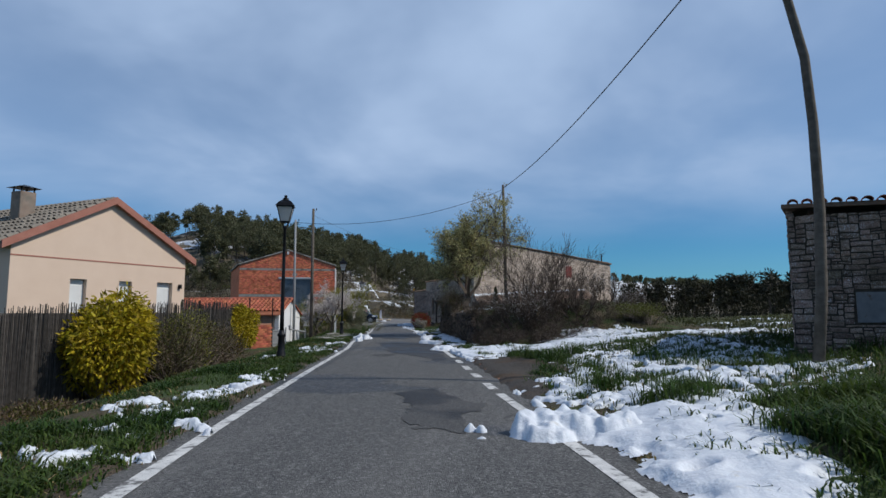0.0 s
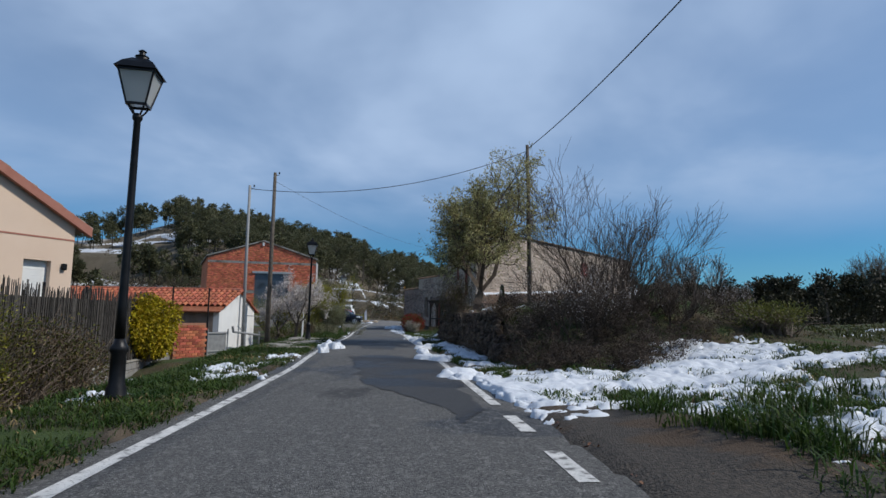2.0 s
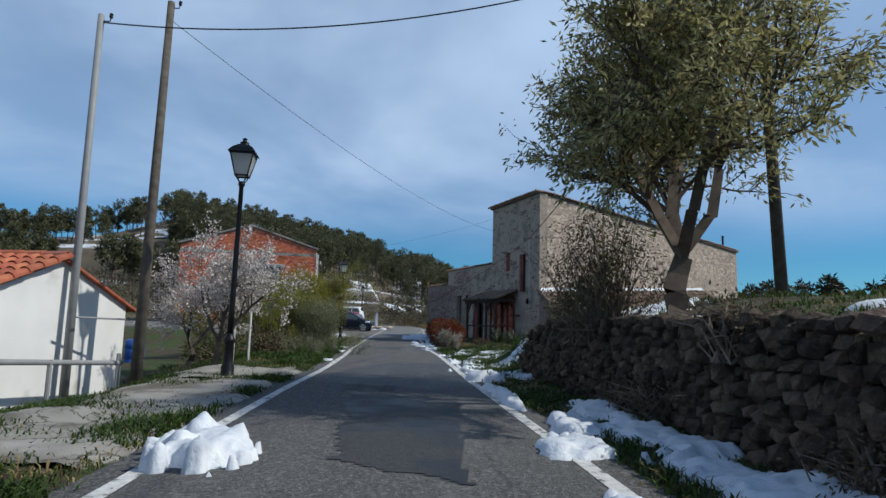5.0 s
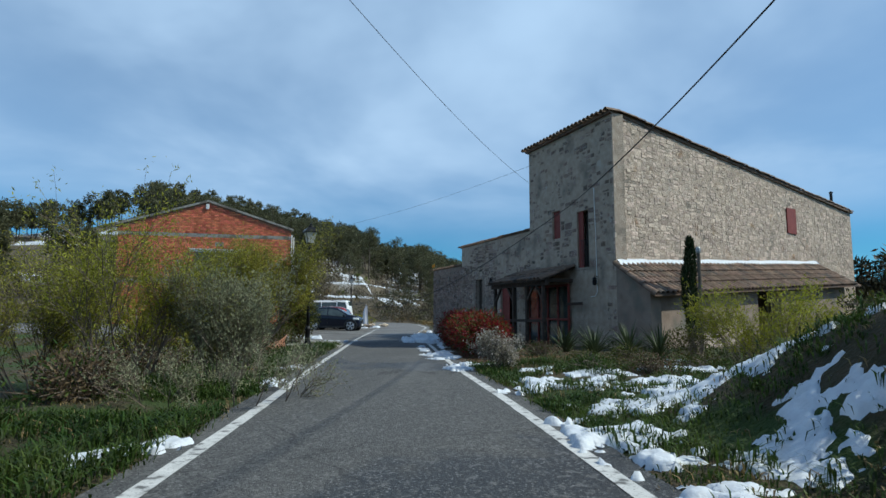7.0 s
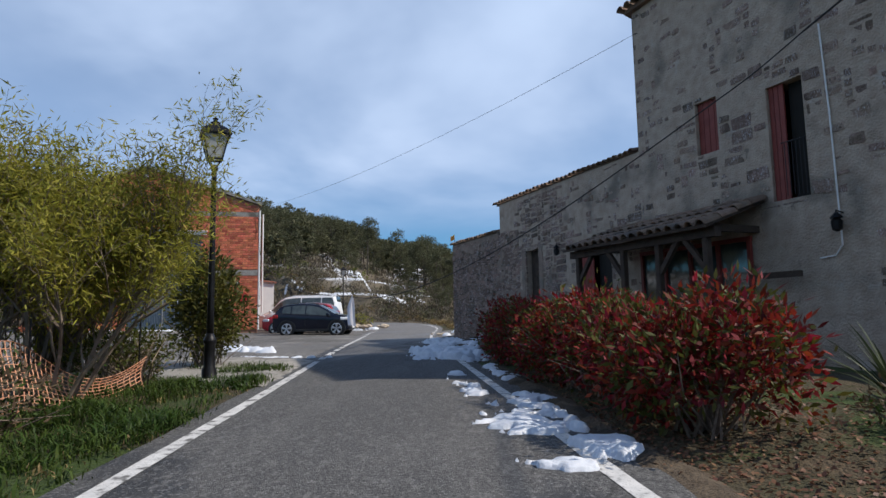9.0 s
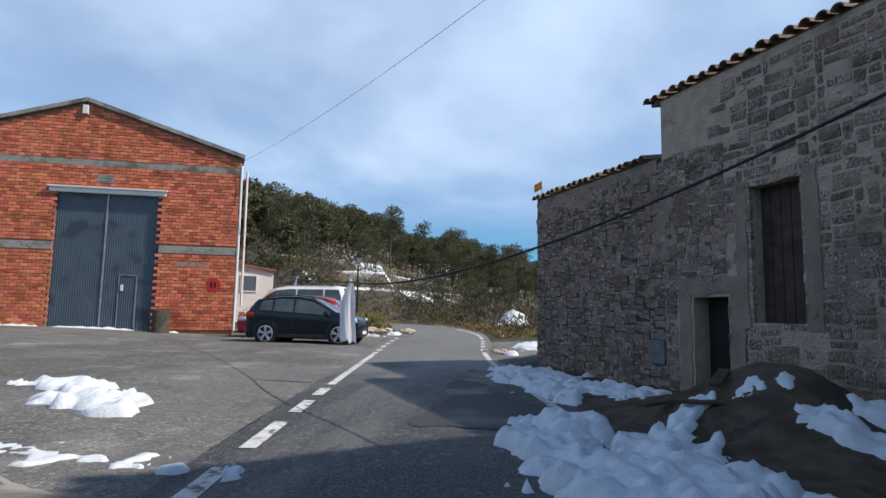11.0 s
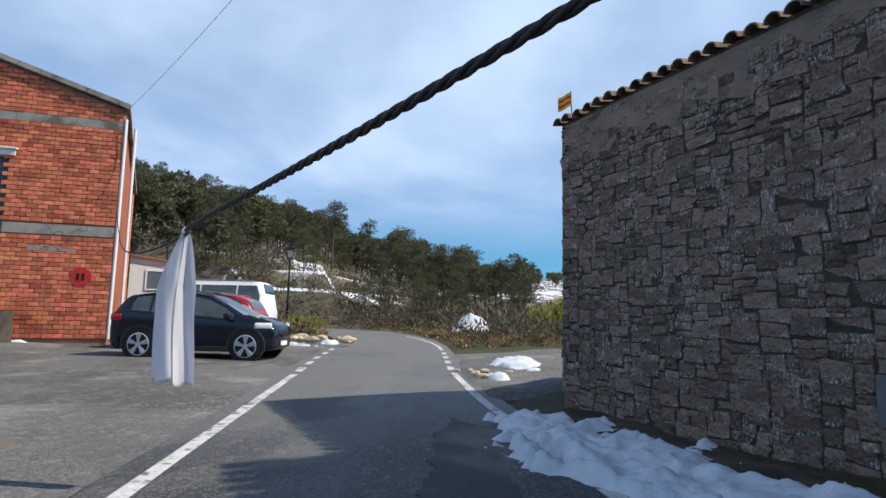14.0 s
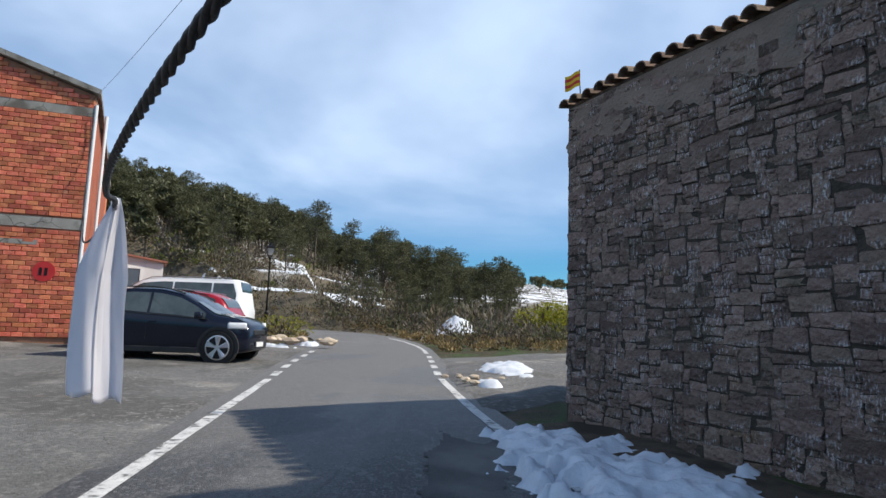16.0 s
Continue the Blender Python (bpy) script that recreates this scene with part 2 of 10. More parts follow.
    if bump:
        nb = N.new("ShaderNodeTexNoise")
        nb.inputs["Scale"].default_value, nb.inputs["Detail"].default_value = bscale, 5
        L.new(tc.outputs["Object"], nb.inputs["Vector"])
        bp = N.new("ShaderNodeBump")
        bp.inputs["Strength"].default_value, bp.inputs["Distance"].default_value = bump, dist
        L.new(nb.outputs["Fac"], bp.inputs["Height"])
        L.new(bp.outputs[0], b.inputs["Normal"])
    return m


def layer(m, colour, scale, lo, hi, mask=None, mask_scale=1.0, stretch=(1, 1, 1), amount=1.0, kind="noise", rough=None):
    """Lay a further colour over a material where a noise (or crack pattern) passes a threshold."""
    nt = m.node_tree
    N, L = nt.nodes, nt.links
    b = N["Principled BSDF"]
    tc = N.new("ShaderNodeTexCoord")
    mp = N.new("ShaderNodeMapping")
    mp.inputs["Scale"].default_value = stretch
    L.new(tc.outputs["Object"], mp.inputs["Vector"])
    if kind == "noise":
        t = N.new("ShaderNodeTexNoise")
        t.inputs["Scale"].default_value, t.inputs["Detail"].default_value = scale, 7
        t.inputs["Roughness"].default_value = 0.62
        L.new(mp.outputs[0], t.inputs["Vector"])
        out = t.outputs["Fac"]
    else:
        wob = N.new("ShaderNodeTexNoise")
        wob.inputs["Scale"].default_value, wob.inputs["Detail"].default_value = scale * 3, 6
        L.new(mp.outputs[0], wob.inputs["Vector"])
        ad = N.new("ShaderNodeVectorMath")
        ad.operation = "MULTIPLY_ADD"
        ad.inputs[1].default_value = (0.35 / scale,) * 3
        L.new(wob.outputs["Color"], ad.inputs[0])
        L.new(mp.outputs[0], ad.inputs[2])
        t = N.new("ShaderNodeTexVoronoi")
        t.feature = "DISTANCE_TO_EDGE"
        t.inputs["Scale"].default_value = scale
        L.new(ad.outputs[0], t.inputs["Vector"])
        out = t.outputs["Distance"]
    r = N.new("ShaderNodeMapRange")
    r.interpolation_type = "SMOOTHSTEP"
    r.inputs["From Min"].default_value, r.inputs["From Max"].default_value = min(lo, hi), max(lo, hi)
    r.inputs["To Min"].default_value, r.inputs["To Max"].default_value = (0, amount) if lo < hi else (amount, 0)
    L.new(out, r.inputs["Value"])
    fac = r.outputs[0]
    if mask:
        n2 = N.new("ShaderNodeTexNoise")
        n2.inputs["Scale"].default_value, n2.inputs["Detail"].default_value = mask_scale, 4
        L.new(tc.outputs["Object"], n2.inputs["Vector"])
        r2 = N.new("ShaderNodeMapRange")
        r2.inputs["From Min"].default_value, r2.inputs["From Max"].default_value = mask
        L.new(n2.outputs["Fac"], r2.inputs["Value"])
        mm = N.new("ShaderNodeMath")
        mm.operation = "MULTIPLY"
        L.new(fac, mm.inputs[0])
        L.new(r2.outputs[0], mm.inputs[1])
        fac = mm.outputs[0]
    src = b.inputs["Base Color"].links[0].from_socket
    mx = N.new("ShaderNodeMix")
    mx.data_type = "RGBA"
    L.new(fac, mx.inputs["Factor"])
    L.new(src, mx.inputs["A"])
    mx.inputs["B"].default_value = (*colour, 1)
    L.new(mx.outputs["Result"], b.inputs["Base Color"])
    return m


def leaf_mat(name, c1, c2, through_light=0.35, vary=0.35, scale=1.5):
    m = mat(name, c1, c2, scale, 0.6, 0, vary=vary, spec=0.3)
    nt = m.node_tree
    b = nt.nodes["Principled BSDF"]
    tr = nt.nodes.new("ShaderNodeBsdfTranslucent")
    ms = nt.nodes.new("ShaderNodeMixShader")
    ms.inputs[0].default_value = through_light
    src = b.inputs["Base Color"].links[0].from_socket
    nt.links.new(src, tr.inputs["Color"])
    nt.links.new(b.outputs[0], ms.inputs[1])
    nt.links.new(tr.outputs[0], ms.inputs[2])
    nt.links.new(ms.outputs[0], nt.nodes["Material Output"].inputs["Surface"])
    return m


def glass_mat(name, tint, rough=0.05):
    m = bpy.data.materials.new(name)
    m.use_nodes = True
    b = m.node_tree.nodes["Principled BSDF"]
    b.inputs["Base Color"].default_value = (*tint, 1)
    b.inputs["Roughness"].default_value = rough
    b.inputs["Transmission Weight"].default_value = 0.9
    b.inputs["IOR"].default_value = 1.45
    return m


M = {}
M["asphalt"] = mat("asphalt", (0.034, 0.034, 0.036), (0.135, 0.133, 0.128), 48, 0.9, 1.0, 90, c3=(0.036, 0.037, 0.040), s3=0.20, t3=(0.53, 0.56), rough2=0.62, dist=0.012)
layer(M["asphalt"], (0.125, 0.122, 0.118), 0.55, 0.50, 0.68, stretch=(1.6, 0.22, 1), amount=0.75)
layer(M["asphalt"], (0.030, 0.030, 0.031), 90, 0.60, 0.68, amount=0.8)
layer(M["asphalt"], (0.24, 0.235, 0.23), 44, 0.55, 0.63, amount=0.85)
layer(M["asphalt"], (0.022, 0.022, 0.023), 36, 0.55, 0.63, amount=0.7)
layer(M["asphalt"], (0.020, 0.020, 0.020), 0.42, 0.010, 0.004, mask=(0.5, 0.56), mask_scale=0.35, kind="crack", amount=0.45)
layer(M["asphalt"], (0.026, 0.026, 0.028), 0.33, 0.60, 0.63, stretch=(1.0, 0.35, 1), amount=0.7)


def along_road(m, y0, y1, colour, amount):
    """Mixes a paler colour into the base colour, rising from y0 to y1."""
    nt = m.node_tree
    N, L = nt.nodes, nt.links
    b = N["Principled BSDF"]
    tc, sp, r, mx, nz, ad = (N.new(k) for k in ("ShaderNodeTexCoord", "ShaderNodeSeparateXYZ", "ShaderNodeMapRange", "ShaderNodeMix", "ShaderNodeTexNoise", "ShaderNodeMath"))
    L.new(tc.outputs["Object"], sp.inputs[0])
    nz.inputs["Scale"].default_value, nz.inputs["Detail"].default_value = 0.9, 6
    L.new(tc.outputs["Object"], nz.inputs["Vector"])
    ad.operation, ad.inputs[1].default_value = "MULTIPLY_ADD", 5.0
    L.new(nz.outputs["Fac"], ad.inputs[0])
    L.new(sp.outputs["Y"], ad.inputs[2])
    r.inputs["From Min"].default_value, r.inputs["From Max"].default_value = y0, y1
    r.inputs["To Min"].default_value, r.inputs["To Max"].default_value = 0, amount
    L.new(ad.outputs[0], r.inputs["Value"])
    mx.data_type = "RGBA"
    L.new(r.outputs[0], mx.inputs["Factor"])
    L.new(b.inputs["Base Color"].links[0].from_socket, mx.inputs["A"])
    mx.inputs["B"].default_value = (*colour, 1)
    L.new(mx.outputs["Result"], b.inputs["Base Color"])


layer(M["asphalt"], (0.185, 0.18, 0.175), 13, 0.52, 0.66, stretch=(1.2, 0.7, 1), amount=0.55)
layer(M["asphalt"], (0.026, 0.026, 0.027), 17, 0.56, 0.68, amount=0.55)
along_road(M["asphalt"], 66.0, 71.0, (0.21, 0.205, 0.20), 0.5)
M["forecourt"] = mat("worn_forecourt_asphalt", (0.088, 0.086, 0.084), (0.19, 0.185, 0.178), 34, 0.95, 1.0, 70, c3=(0.095, 0.09, 0.084), s3=0.38, t3=(0.47, 0.60), dist=0.014)
layer(M["forecourt"], (0.31, 0.29, 0.262), 0.7, 0.54, 0.70, amount=0.7)
layer(M["forecourt"], (0.19, 0.14, 0.095), 0.9, 0.60, 0.70, amount=0.6)
layer(M["forecourt"], (0.05, 0.047, 0.042), 0.30, 0.003, 0.001, kind="crack", amount=0.7)
layer(M["forecourt"], (0.085, 0.08, 0.074), 24, 0.54, 0.62, amount=0.75)
layer(M["forecourt"], (0.46, 0.44, 0.41), 22, 0.57, 0.64, mask=(0.42, 0.58), mask_scale=0.5, amount=0.8)
layer(M["forecourt"], (0.25, 0.24, 0.22), 9, 0.52, 0.66, amount=0.6)
layer(M["forecourt"], (0.06, 0.056, 0.05), 13, 0.56, 0.68, amount=0.6)
layer(M["forecourt"], (0.075, 0.071, 0.066), 0.8, 0.58, 0.66, stretch=(1.0, 0.4, 1), amount=0.6)
M["line"] = mat("road_paint", (0.66, 0.65, 0.63), (0.44, 0.44, 0.43), 9, 0.75, 0.4, 80, c3=(0.13, 0.127, 0.122), s3=9.0, t3=(0.54, 0.66), dist=0.008)
layer(M["line"], (0.10, 0.098, 0.095), 55, 0.58, 0.64, amount=0.7)
M["dirt"] = mat("brown_dirt", (0.070, 0.050, 0.032), (0.12, 0.090, 0.060), 7, 0.97, 0.9, 40, c3=(0.045, 0.034, 0.022), s3=1.6, t3=(0.48, 0.62), dist=0.03)
M["dark_gravel"] = mat("dark_gravel", (0.030, 0.027, 0.025), (0.085, 0.072, 0.060), 22, 0.95, 1.0, 50, c3=(0.075, 0.050, 0.032), s3=1.3, t3=(0.50, 0.64), dist=0.03)
M["damp"] = mat("damp_dark_asphalt", (0.026, 0.026, 0.028), (0.058, 0.058, 0.060), 26, 0.72, 1.0, 60, c3=(0.022, 0.022, 0.025), s3=0.8, t3=(0.48, 0.6), rough2=0.5, dist=0.012)
layer(M["damp"], (0.11, 0.11, 0.108), 70, 0.66, 0.72, amount=0.6)
M["damp_edge"] = mat("darker_asphalt_repair", (0.032, 0.032, 0.034), (0.115, 0.113, 0.110), 44, 0.88, 1.0, 90, c3=(0.028, 0.028, 0.030), s3=0.9, t3=(0.45, 0.62), rough2=0.7, dist=0.012)
M["soil"] = mat("grassy_soil", (0.045, 0.050, 0.018), (0.085, 0.062, 0.035), 1.1, 0.95, 0.8, 18, c3=(0.050, 0.085, 0.018), s3=0.55, t3=(0.44, 0.58), dist=0.05)
M["snow"] = mat("melting_snow", (0.70, 0.735, 0.78), (0.57, 0.60, 0.66), 9, 0.6, 0.45, 32, c3=(0.62, 0.60, 0.56), s3=5.0, t3=(0.66, 0.80), dist=0.02, sub=0.15)
layer(M["snow"], (0.22, 0.18, 0.13), 42, 0.68, 0.76, mask=(0.46, 0.62), mask_scale=1.1)
M["grass"] = leaf_mat("grass_blades", (0.026, 0.058, 0.009), (0.064, 0.095, 0.017), 0.35, 0.55, 0.9)
M["field_grass"] = leaf_mat("field_grass_blades", (0.050, 0.066, 0.020), (0.105, 0.105, 0.042), 0.3, 0.5, 0.3)
M["dry_grass"] = leaf_mat("dry_grass_blades", (0.20, 0.15, 0.07), (0.30, 0.22, 0.10), 0.25, 0.4, 0.8)
M["bark"] = mat("bark", (0.055, 0.045, 0.036), (0.10, 0.085, 0.07), 6, 0.95, 0.6, 30)
M["twig"] = mat("grey_brown_twigs", (0.12, 0.092, 0.070), (0.22, 0.175, 0.14), 5, 0.9, 0.3, 40, vary=0.3)
M["dark_twig"] = mat("dark_brown_twigs", (0.060, 0.043, 0.033), (0.135, 0.102, 0.078), 5, 0.9, 0.3, 40, vary=0.35)
M["olive_leaf"] = leaf_mat("willow_leaves", (0.205, 0.205, 0.026), (0.33, 0.30, 0.05), 0.45, 0.45)
M["silver_leaf"] = leaf_mat("silvery_olive_leaves", (0.29, 0.27, 0.11), (0.42, 0.385, 0.18), 0.4, 0.45)
M["young_leaf"] = leaf_mat("young_yellow_green_leaves", (0.22, 0.23, 0.020), (0.34, 0.33, 0.045), 0.45, 0.35)
M["grey_leaf"] = leaf_mat("grey_green_leaves", (0.20, 0.21, 0.12), (0.28, 0.28, 0.17), 0.35, 0.35)
M["yellow_leaf"] = leaf_mat("yellow_ivy_leaves", (0.22, 0.18, 0.008), (0.43, 0.33, 0.016), 0.35, 0.5)
M["dark_leaf"] = leaf_mat("dark_leaves", (0.045, 0.060, 0.012), (0.12, 0.105, 0.02), 0.3, 0.45)
M["red_leaf"] = leaf_mat("red_hedge_leaves", (0.26, 0.014, 0.014), (0.13, 0.022, 0.012), 0.35, 0.6, 2.2)
M["blossom"] = leaf_mat("white_blossom", (0.72, 0.66, 0.63), (0.55, 0.48, 0.44), 0.3, 0.2)
M["pale_leaf"] = leaf_mat("pale_withered_flowers", (0.24, 0.215, 0.165), (0.42, 0.385, 0.31), 0.3, 0.4, 2.0)
M["cypress"] = leaf_mat("cypress_green", (0.022, 0.035, 0.014), (0.04, 0.055, 0.02), 0.15, 0.4)
M["pine"] = leaf_mat("pine_needles", (0.070, 0.075, 0.036), (0.125, 0.122, 0.062), 0.3, 0.4, 0.05)
M["scrub"] = leaf_mat("scrub_leaves", (0.085, 0.068, 0.042), (0.15, 0.118, 0.075), 0.3, 0.55, 0.05)
M["bramble_leaf"] = leaf_mat("dry_brown_leaves", (0.080, 0.056, 0.032), (0.145, 0.10, 0.058), 0.25, 0.5, 1.0)
M["dead_leaf"] = leaf_mat("withered_dark_leaves", (0.028, 0.019, 0.013), (0.062, 0.043, 0.029), 0.15, 0.5, 1.0)
M["litter"] = leaf_mat("fallen_leaf_litter", (0.12, 0.055, 0.032), (0.20, 0.10, 0.058), 0.15, 0.5, 2.0)
# Rubble colour kept darker, for walls that stand in shade.
M["stone"] = mat("shaded_wall_stone", (0.19, 0.130, 0.104), (0.31, 0.228, 0.186), 9, 0.92, 1.0, 30, c3=(0.13, 0.10, 0.072), s3=1.6, t3=(0.50, 0.66), vary=0.38, dist=0.05)
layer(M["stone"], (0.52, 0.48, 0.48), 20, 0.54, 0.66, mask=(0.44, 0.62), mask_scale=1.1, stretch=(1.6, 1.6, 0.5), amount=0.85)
# Lichen flecks; with the dark pits below they also paint in relief shading.
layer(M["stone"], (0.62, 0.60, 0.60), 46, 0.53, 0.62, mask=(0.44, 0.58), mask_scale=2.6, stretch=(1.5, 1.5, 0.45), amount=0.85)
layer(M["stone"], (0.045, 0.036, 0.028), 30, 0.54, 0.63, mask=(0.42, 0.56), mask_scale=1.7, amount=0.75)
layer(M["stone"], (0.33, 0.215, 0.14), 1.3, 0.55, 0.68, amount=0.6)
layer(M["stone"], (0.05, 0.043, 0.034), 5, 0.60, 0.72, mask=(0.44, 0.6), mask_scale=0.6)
# Stone colour darkened to stand in for the shade on the dry wall's face.
M["dark_stone"] = mat("shade_darkened_stone", (0.060, 0.042, 0.030), (0.125, 0.092, 0.066), 8, 0.95, 0.9, 30, c3=(0.034, 0.024, 0.016), s3=2.2, t3=(0.50, 0.62), vary=0.5, dist=0.04)
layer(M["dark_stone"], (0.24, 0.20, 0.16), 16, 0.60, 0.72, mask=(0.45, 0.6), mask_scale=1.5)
# Earth core coloured near-black, so the gaps between stones read as deep shade.
M["wall_earth"] = mat("shade_dark_wall_earth", (0.022, 0.018, 0.012), (0.040, 0.034, 0.022), 6, 0.97, 0.9, 20, dist=0.05)
# Lighter counterpart of the rubble colour, for the house's sunlit side.
M["house_stone"] = mat("pale_sunlit_stone", (0.43, 0.335, 0.27), (0.56, 0.46, 0.385), 8, 0.92, 0.9, 30, c3=(0.34, 0.225, 0.14), s3=1.6, t3=(0.60, 0.74), vary=0.3, dist=0.03)
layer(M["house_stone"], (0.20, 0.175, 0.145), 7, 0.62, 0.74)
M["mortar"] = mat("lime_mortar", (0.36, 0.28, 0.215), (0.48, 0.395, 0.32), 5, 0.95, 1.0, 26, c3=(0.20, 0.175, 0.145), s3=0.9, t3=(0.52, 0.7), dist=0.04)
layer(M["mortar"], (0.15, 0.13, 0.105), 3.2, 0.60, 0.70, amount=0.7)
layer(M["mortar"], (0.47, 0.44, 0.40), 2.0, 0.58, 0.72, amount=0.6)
# Earth mortar with joint shade put into its colour, for thin dark lines.
M["old_mortar"] = mat("shaded_earth_joint", (0.040, 0.032, 0.025), (0.09, 0.075, 0.058), 5, 0.95, 0.8, 24, dist=0.04)
M["render"] = mat("cement_render", (0.22, 0.162, 0.128), (0.31, 0.245, 0.20), 2.4, 0.93, 0.7, 34, c3=(0.17, 0.155, 0.13), s3=0.9, t3=(0.48, 0.66), dist=0.03)
layer(M["render"], (0.12, 0.105, 0.085), 3.0, 0.58, 0.72, stretch=(1, 1, 0.4), amount=0.7)
M["beige"] = mat("beige_render", (0.62, 0.47, 0.365), (0.66, 0.51, 0.40), 1.2, 0.9, 0.25, 120)
M["white"] = mat("whitewash", (0.66, 0.66, 0.66), (0.74, 0.74, 0.735), 1.4, 0.9, 0.3, 50, c3=(0.48, 0.47, 0.45), s3=1.1, t3=(0.6, 0.75))
M["brick"] = mat("orange_brick", (0.49, 0.122, 0.062), (0.62, 0.205, 0.115), 9, 0.9, 0.4, 60, c3=(0.38, 0.105, 0.052), s3=0.8, t3=(0.54, 0.68), vary=0.36)
layer(M["brick"], (0.50, 0.34, 0.25), 3.0, 0.64, 0.76, amount=0.5)
M["red_brick"] = mat("weathered_red_brick", (0.33, 0.085, 0.045), (0.46, 0.15, 0.085), 9, 0.92, 0.5, 50, c3=(0.22, 0.07, 0.045), s3=1.4, t3=(0.5, 0.66), vary=0.4)
M["brick_joint"] = mat("brick_joint", (0.26, 0.12, 0.075), (0.33, 0.17, 0.11), 6, 0.95, 0.4, 40)
M["concrete"] = mat("concrete", (0.25, 0.235, 0.21), (0.34, 0.325, 0.295), 2.5, 0.92, 0.6, 60, c3=(0.14, 0.125, 0.105), s3=1.3, t3=(0.48, 0.66))
layer(M["concrete"], (0.08, 0.075, 0.062), 0.9, 0.012, 0.004, kind="crack", amount=0.9)
M["block"] = mat("concrete_block", (0.20, 0.195, 0.185), (0.28, 0.27, 0.26), 3, 0.95, 0.6, 50, c3=(0.12, 0.115, 0.105), s3=0.9, t3=(0.5, 0.66), vary=0.2)
M["tile"] = mat("clay_tile", (0.30, 0.075, 0.040), (0.42, 0.14, 0.080), 6, 0.88, 0.4, 40, c3=(0.24, 0.11, 0.075), s3=2.0, t3=(0.54, 0.7), vary=0.28)
M["old_tile"] = mat("weathered_clay_tile", (0.16, 0.105, 0.075), (0.26, 0.18, 0.13), 5, 0.92, 0.5, 40, c3=(0.12, 0.10, 0.085), s3=2.2, t3=(0.5, 0.66), vary=0.3)
M["grey_tile"] = mat("grey_brown_tile", (0.17, 0.15, 0.125), (0.23, 0.20, 0.165), 4, 0.9, 0.4, 40, vary=0.2)
M["fascia"] = mat("terracotta_fascia", (0.30, 0.12, 0.085), (0.36, 0.16, 0.12), 3, 0.85, 0.2, 40)
M["iron"] = mat("black_iron", (0.012, 0.012, 0.013), (0.022, 0.022, 0.024), 8, 0.42, 0.15, 60, metal=0.6)
M["lamp_glass"] = mat("frosted_lamp_glass", (0.62, 0.62, 0.60), (0.68, 0.68, 0.66), 4, 0.35, 0)
M["wood_pole"] = mat("grey_wood_pole", (0.075, 0.062, 0.050), (0.14, 0.12, 0.10), 8, 0.95, 0.6, 40)
M["old_wood"] = mat("dark_stained_timber", (0.035, 0.024, 0.018), (0.07, 0.048, 0.035), 7, 0.8, 0.4, 40)
M["red_wood"] = mat("dark_red_painted_wood", (0.17, 0.028, 0.022), (0.22, 0.045, 0.035), 6, 0.6, 0.2, 40)
M["reed"] = mat("weathered_brushwood", (0.045, 0.039, 0.035), (0.085, 0.076, 0.068), 9, 0.95, 0.6, 40, vary=0.4)
M["metal_door"] = mat("blue_grey_sheet_metal", (0.10, 0.135, 0.17), (0.13, 0.165, 0.20), 1.2, 0.5, 0.1, 30, c3=(0.07, 0.09, 0.11), s3=0.9, metal=0.25)
M["galv"] = mat("galvanised_steel", (0.30, 0.30, 0.30), (0.42, 0.42, 0.42), 6, 0.5, 0.15, 50, metal=0.6)
M["grey_sheet"] = mat("dull_painted_sheet", (0.105, 0.11, 0.12), (0.16, 0.165, 0.175), 7, 0.6, 0.15, 50, c3=(0.10, 0.07, 0.05), s3=6, t3=(0.62, 0.72))
M["pvc"] = mat("white_painted_metal", (0.70, 0.70, 0.69), (0.76, 0.76, 0.75), 3, 0.5, 0.05, 50)
M["cable"] = mat("black_cable", (0.016, 0.016, 0.017), (0.03, 0.03, 0.032), 9, 0.6, 0.2, 60)
M["cloth"] = leaf_mat("white_cloth", (0.86, 0.86, 0.90), (0.80, 0.80, 0.85), 0.5, 0.0, 3.0)
M["navy"] = mat("navy_car_paint", (0.008, 0.011, 0.022), (0.011, 0.015, 0.028), 2, 0.14, 0, metal=0.1, spec=0.4)
M["redpaint"] = mat("red_car_paint", (0.33, 0.012, 0.022), (0.36, 0.016, 0.028), 2, 0.25, 0, metal=0.2, spec=0.6)
M["whitepaint"] = mat("white_van_paint", (0.74, 0.75, 0.76), (0.78, 0.79, 0.80), 2, 0.3, 0, spec=0.5)
M["tyre"] = mat("tyre_rubber", (0.012, 0.012, 0.012), (0.022, 0.022, 0.022), 8, 0.85, 0.2, 60)
M["rim"] = mat("alloy_rim", (0.52, 0.52, 0.54), (0.60, 0.60, 0.62), 4, 0.3, 0, metal=0.8)
M["trim"] = mat("black_plastic_trim", (0.015, 0.015, 0.016), (0.025, 0.025, 0.026), 6, 0.6, 0.1, 60)
M["car_glass"] = mat("dark_car_window", (0.026, 0.036, 0.036), (0.07, 0.088, 0.084), 3, 0.04, 0, spec=0.9)
M["lens_red"] = mat("red_tail_light", (0.45, 0.01, 0.01), (0.55, 0.02, 0.015), 6, 0.2, 0)
M["lens_clear"] = mat("clear_headlight", (0.62, 0.64, 0.66), (0.75, 0.77, 0.80), 6, 0.12, 0, spec=0.7)
M["orange"] = mat("faded_orange_net", (0.58, 0.26, 0.15), (0.66, 0.36, 0.23), 5, 0.6, 0.1, 40)
M["sign_red"] = mat("red_enamel", (0.42, 0.02, 0.02), (0.48, 0.03, 0.03), 5, 0.5, 0.05, 40)
M["flag_y"] = mat("yellow_cloth", (0.80, 0.50, 0.03), (0.85, 0.56, 0.05), 5, 0.8, 0.1, 40)
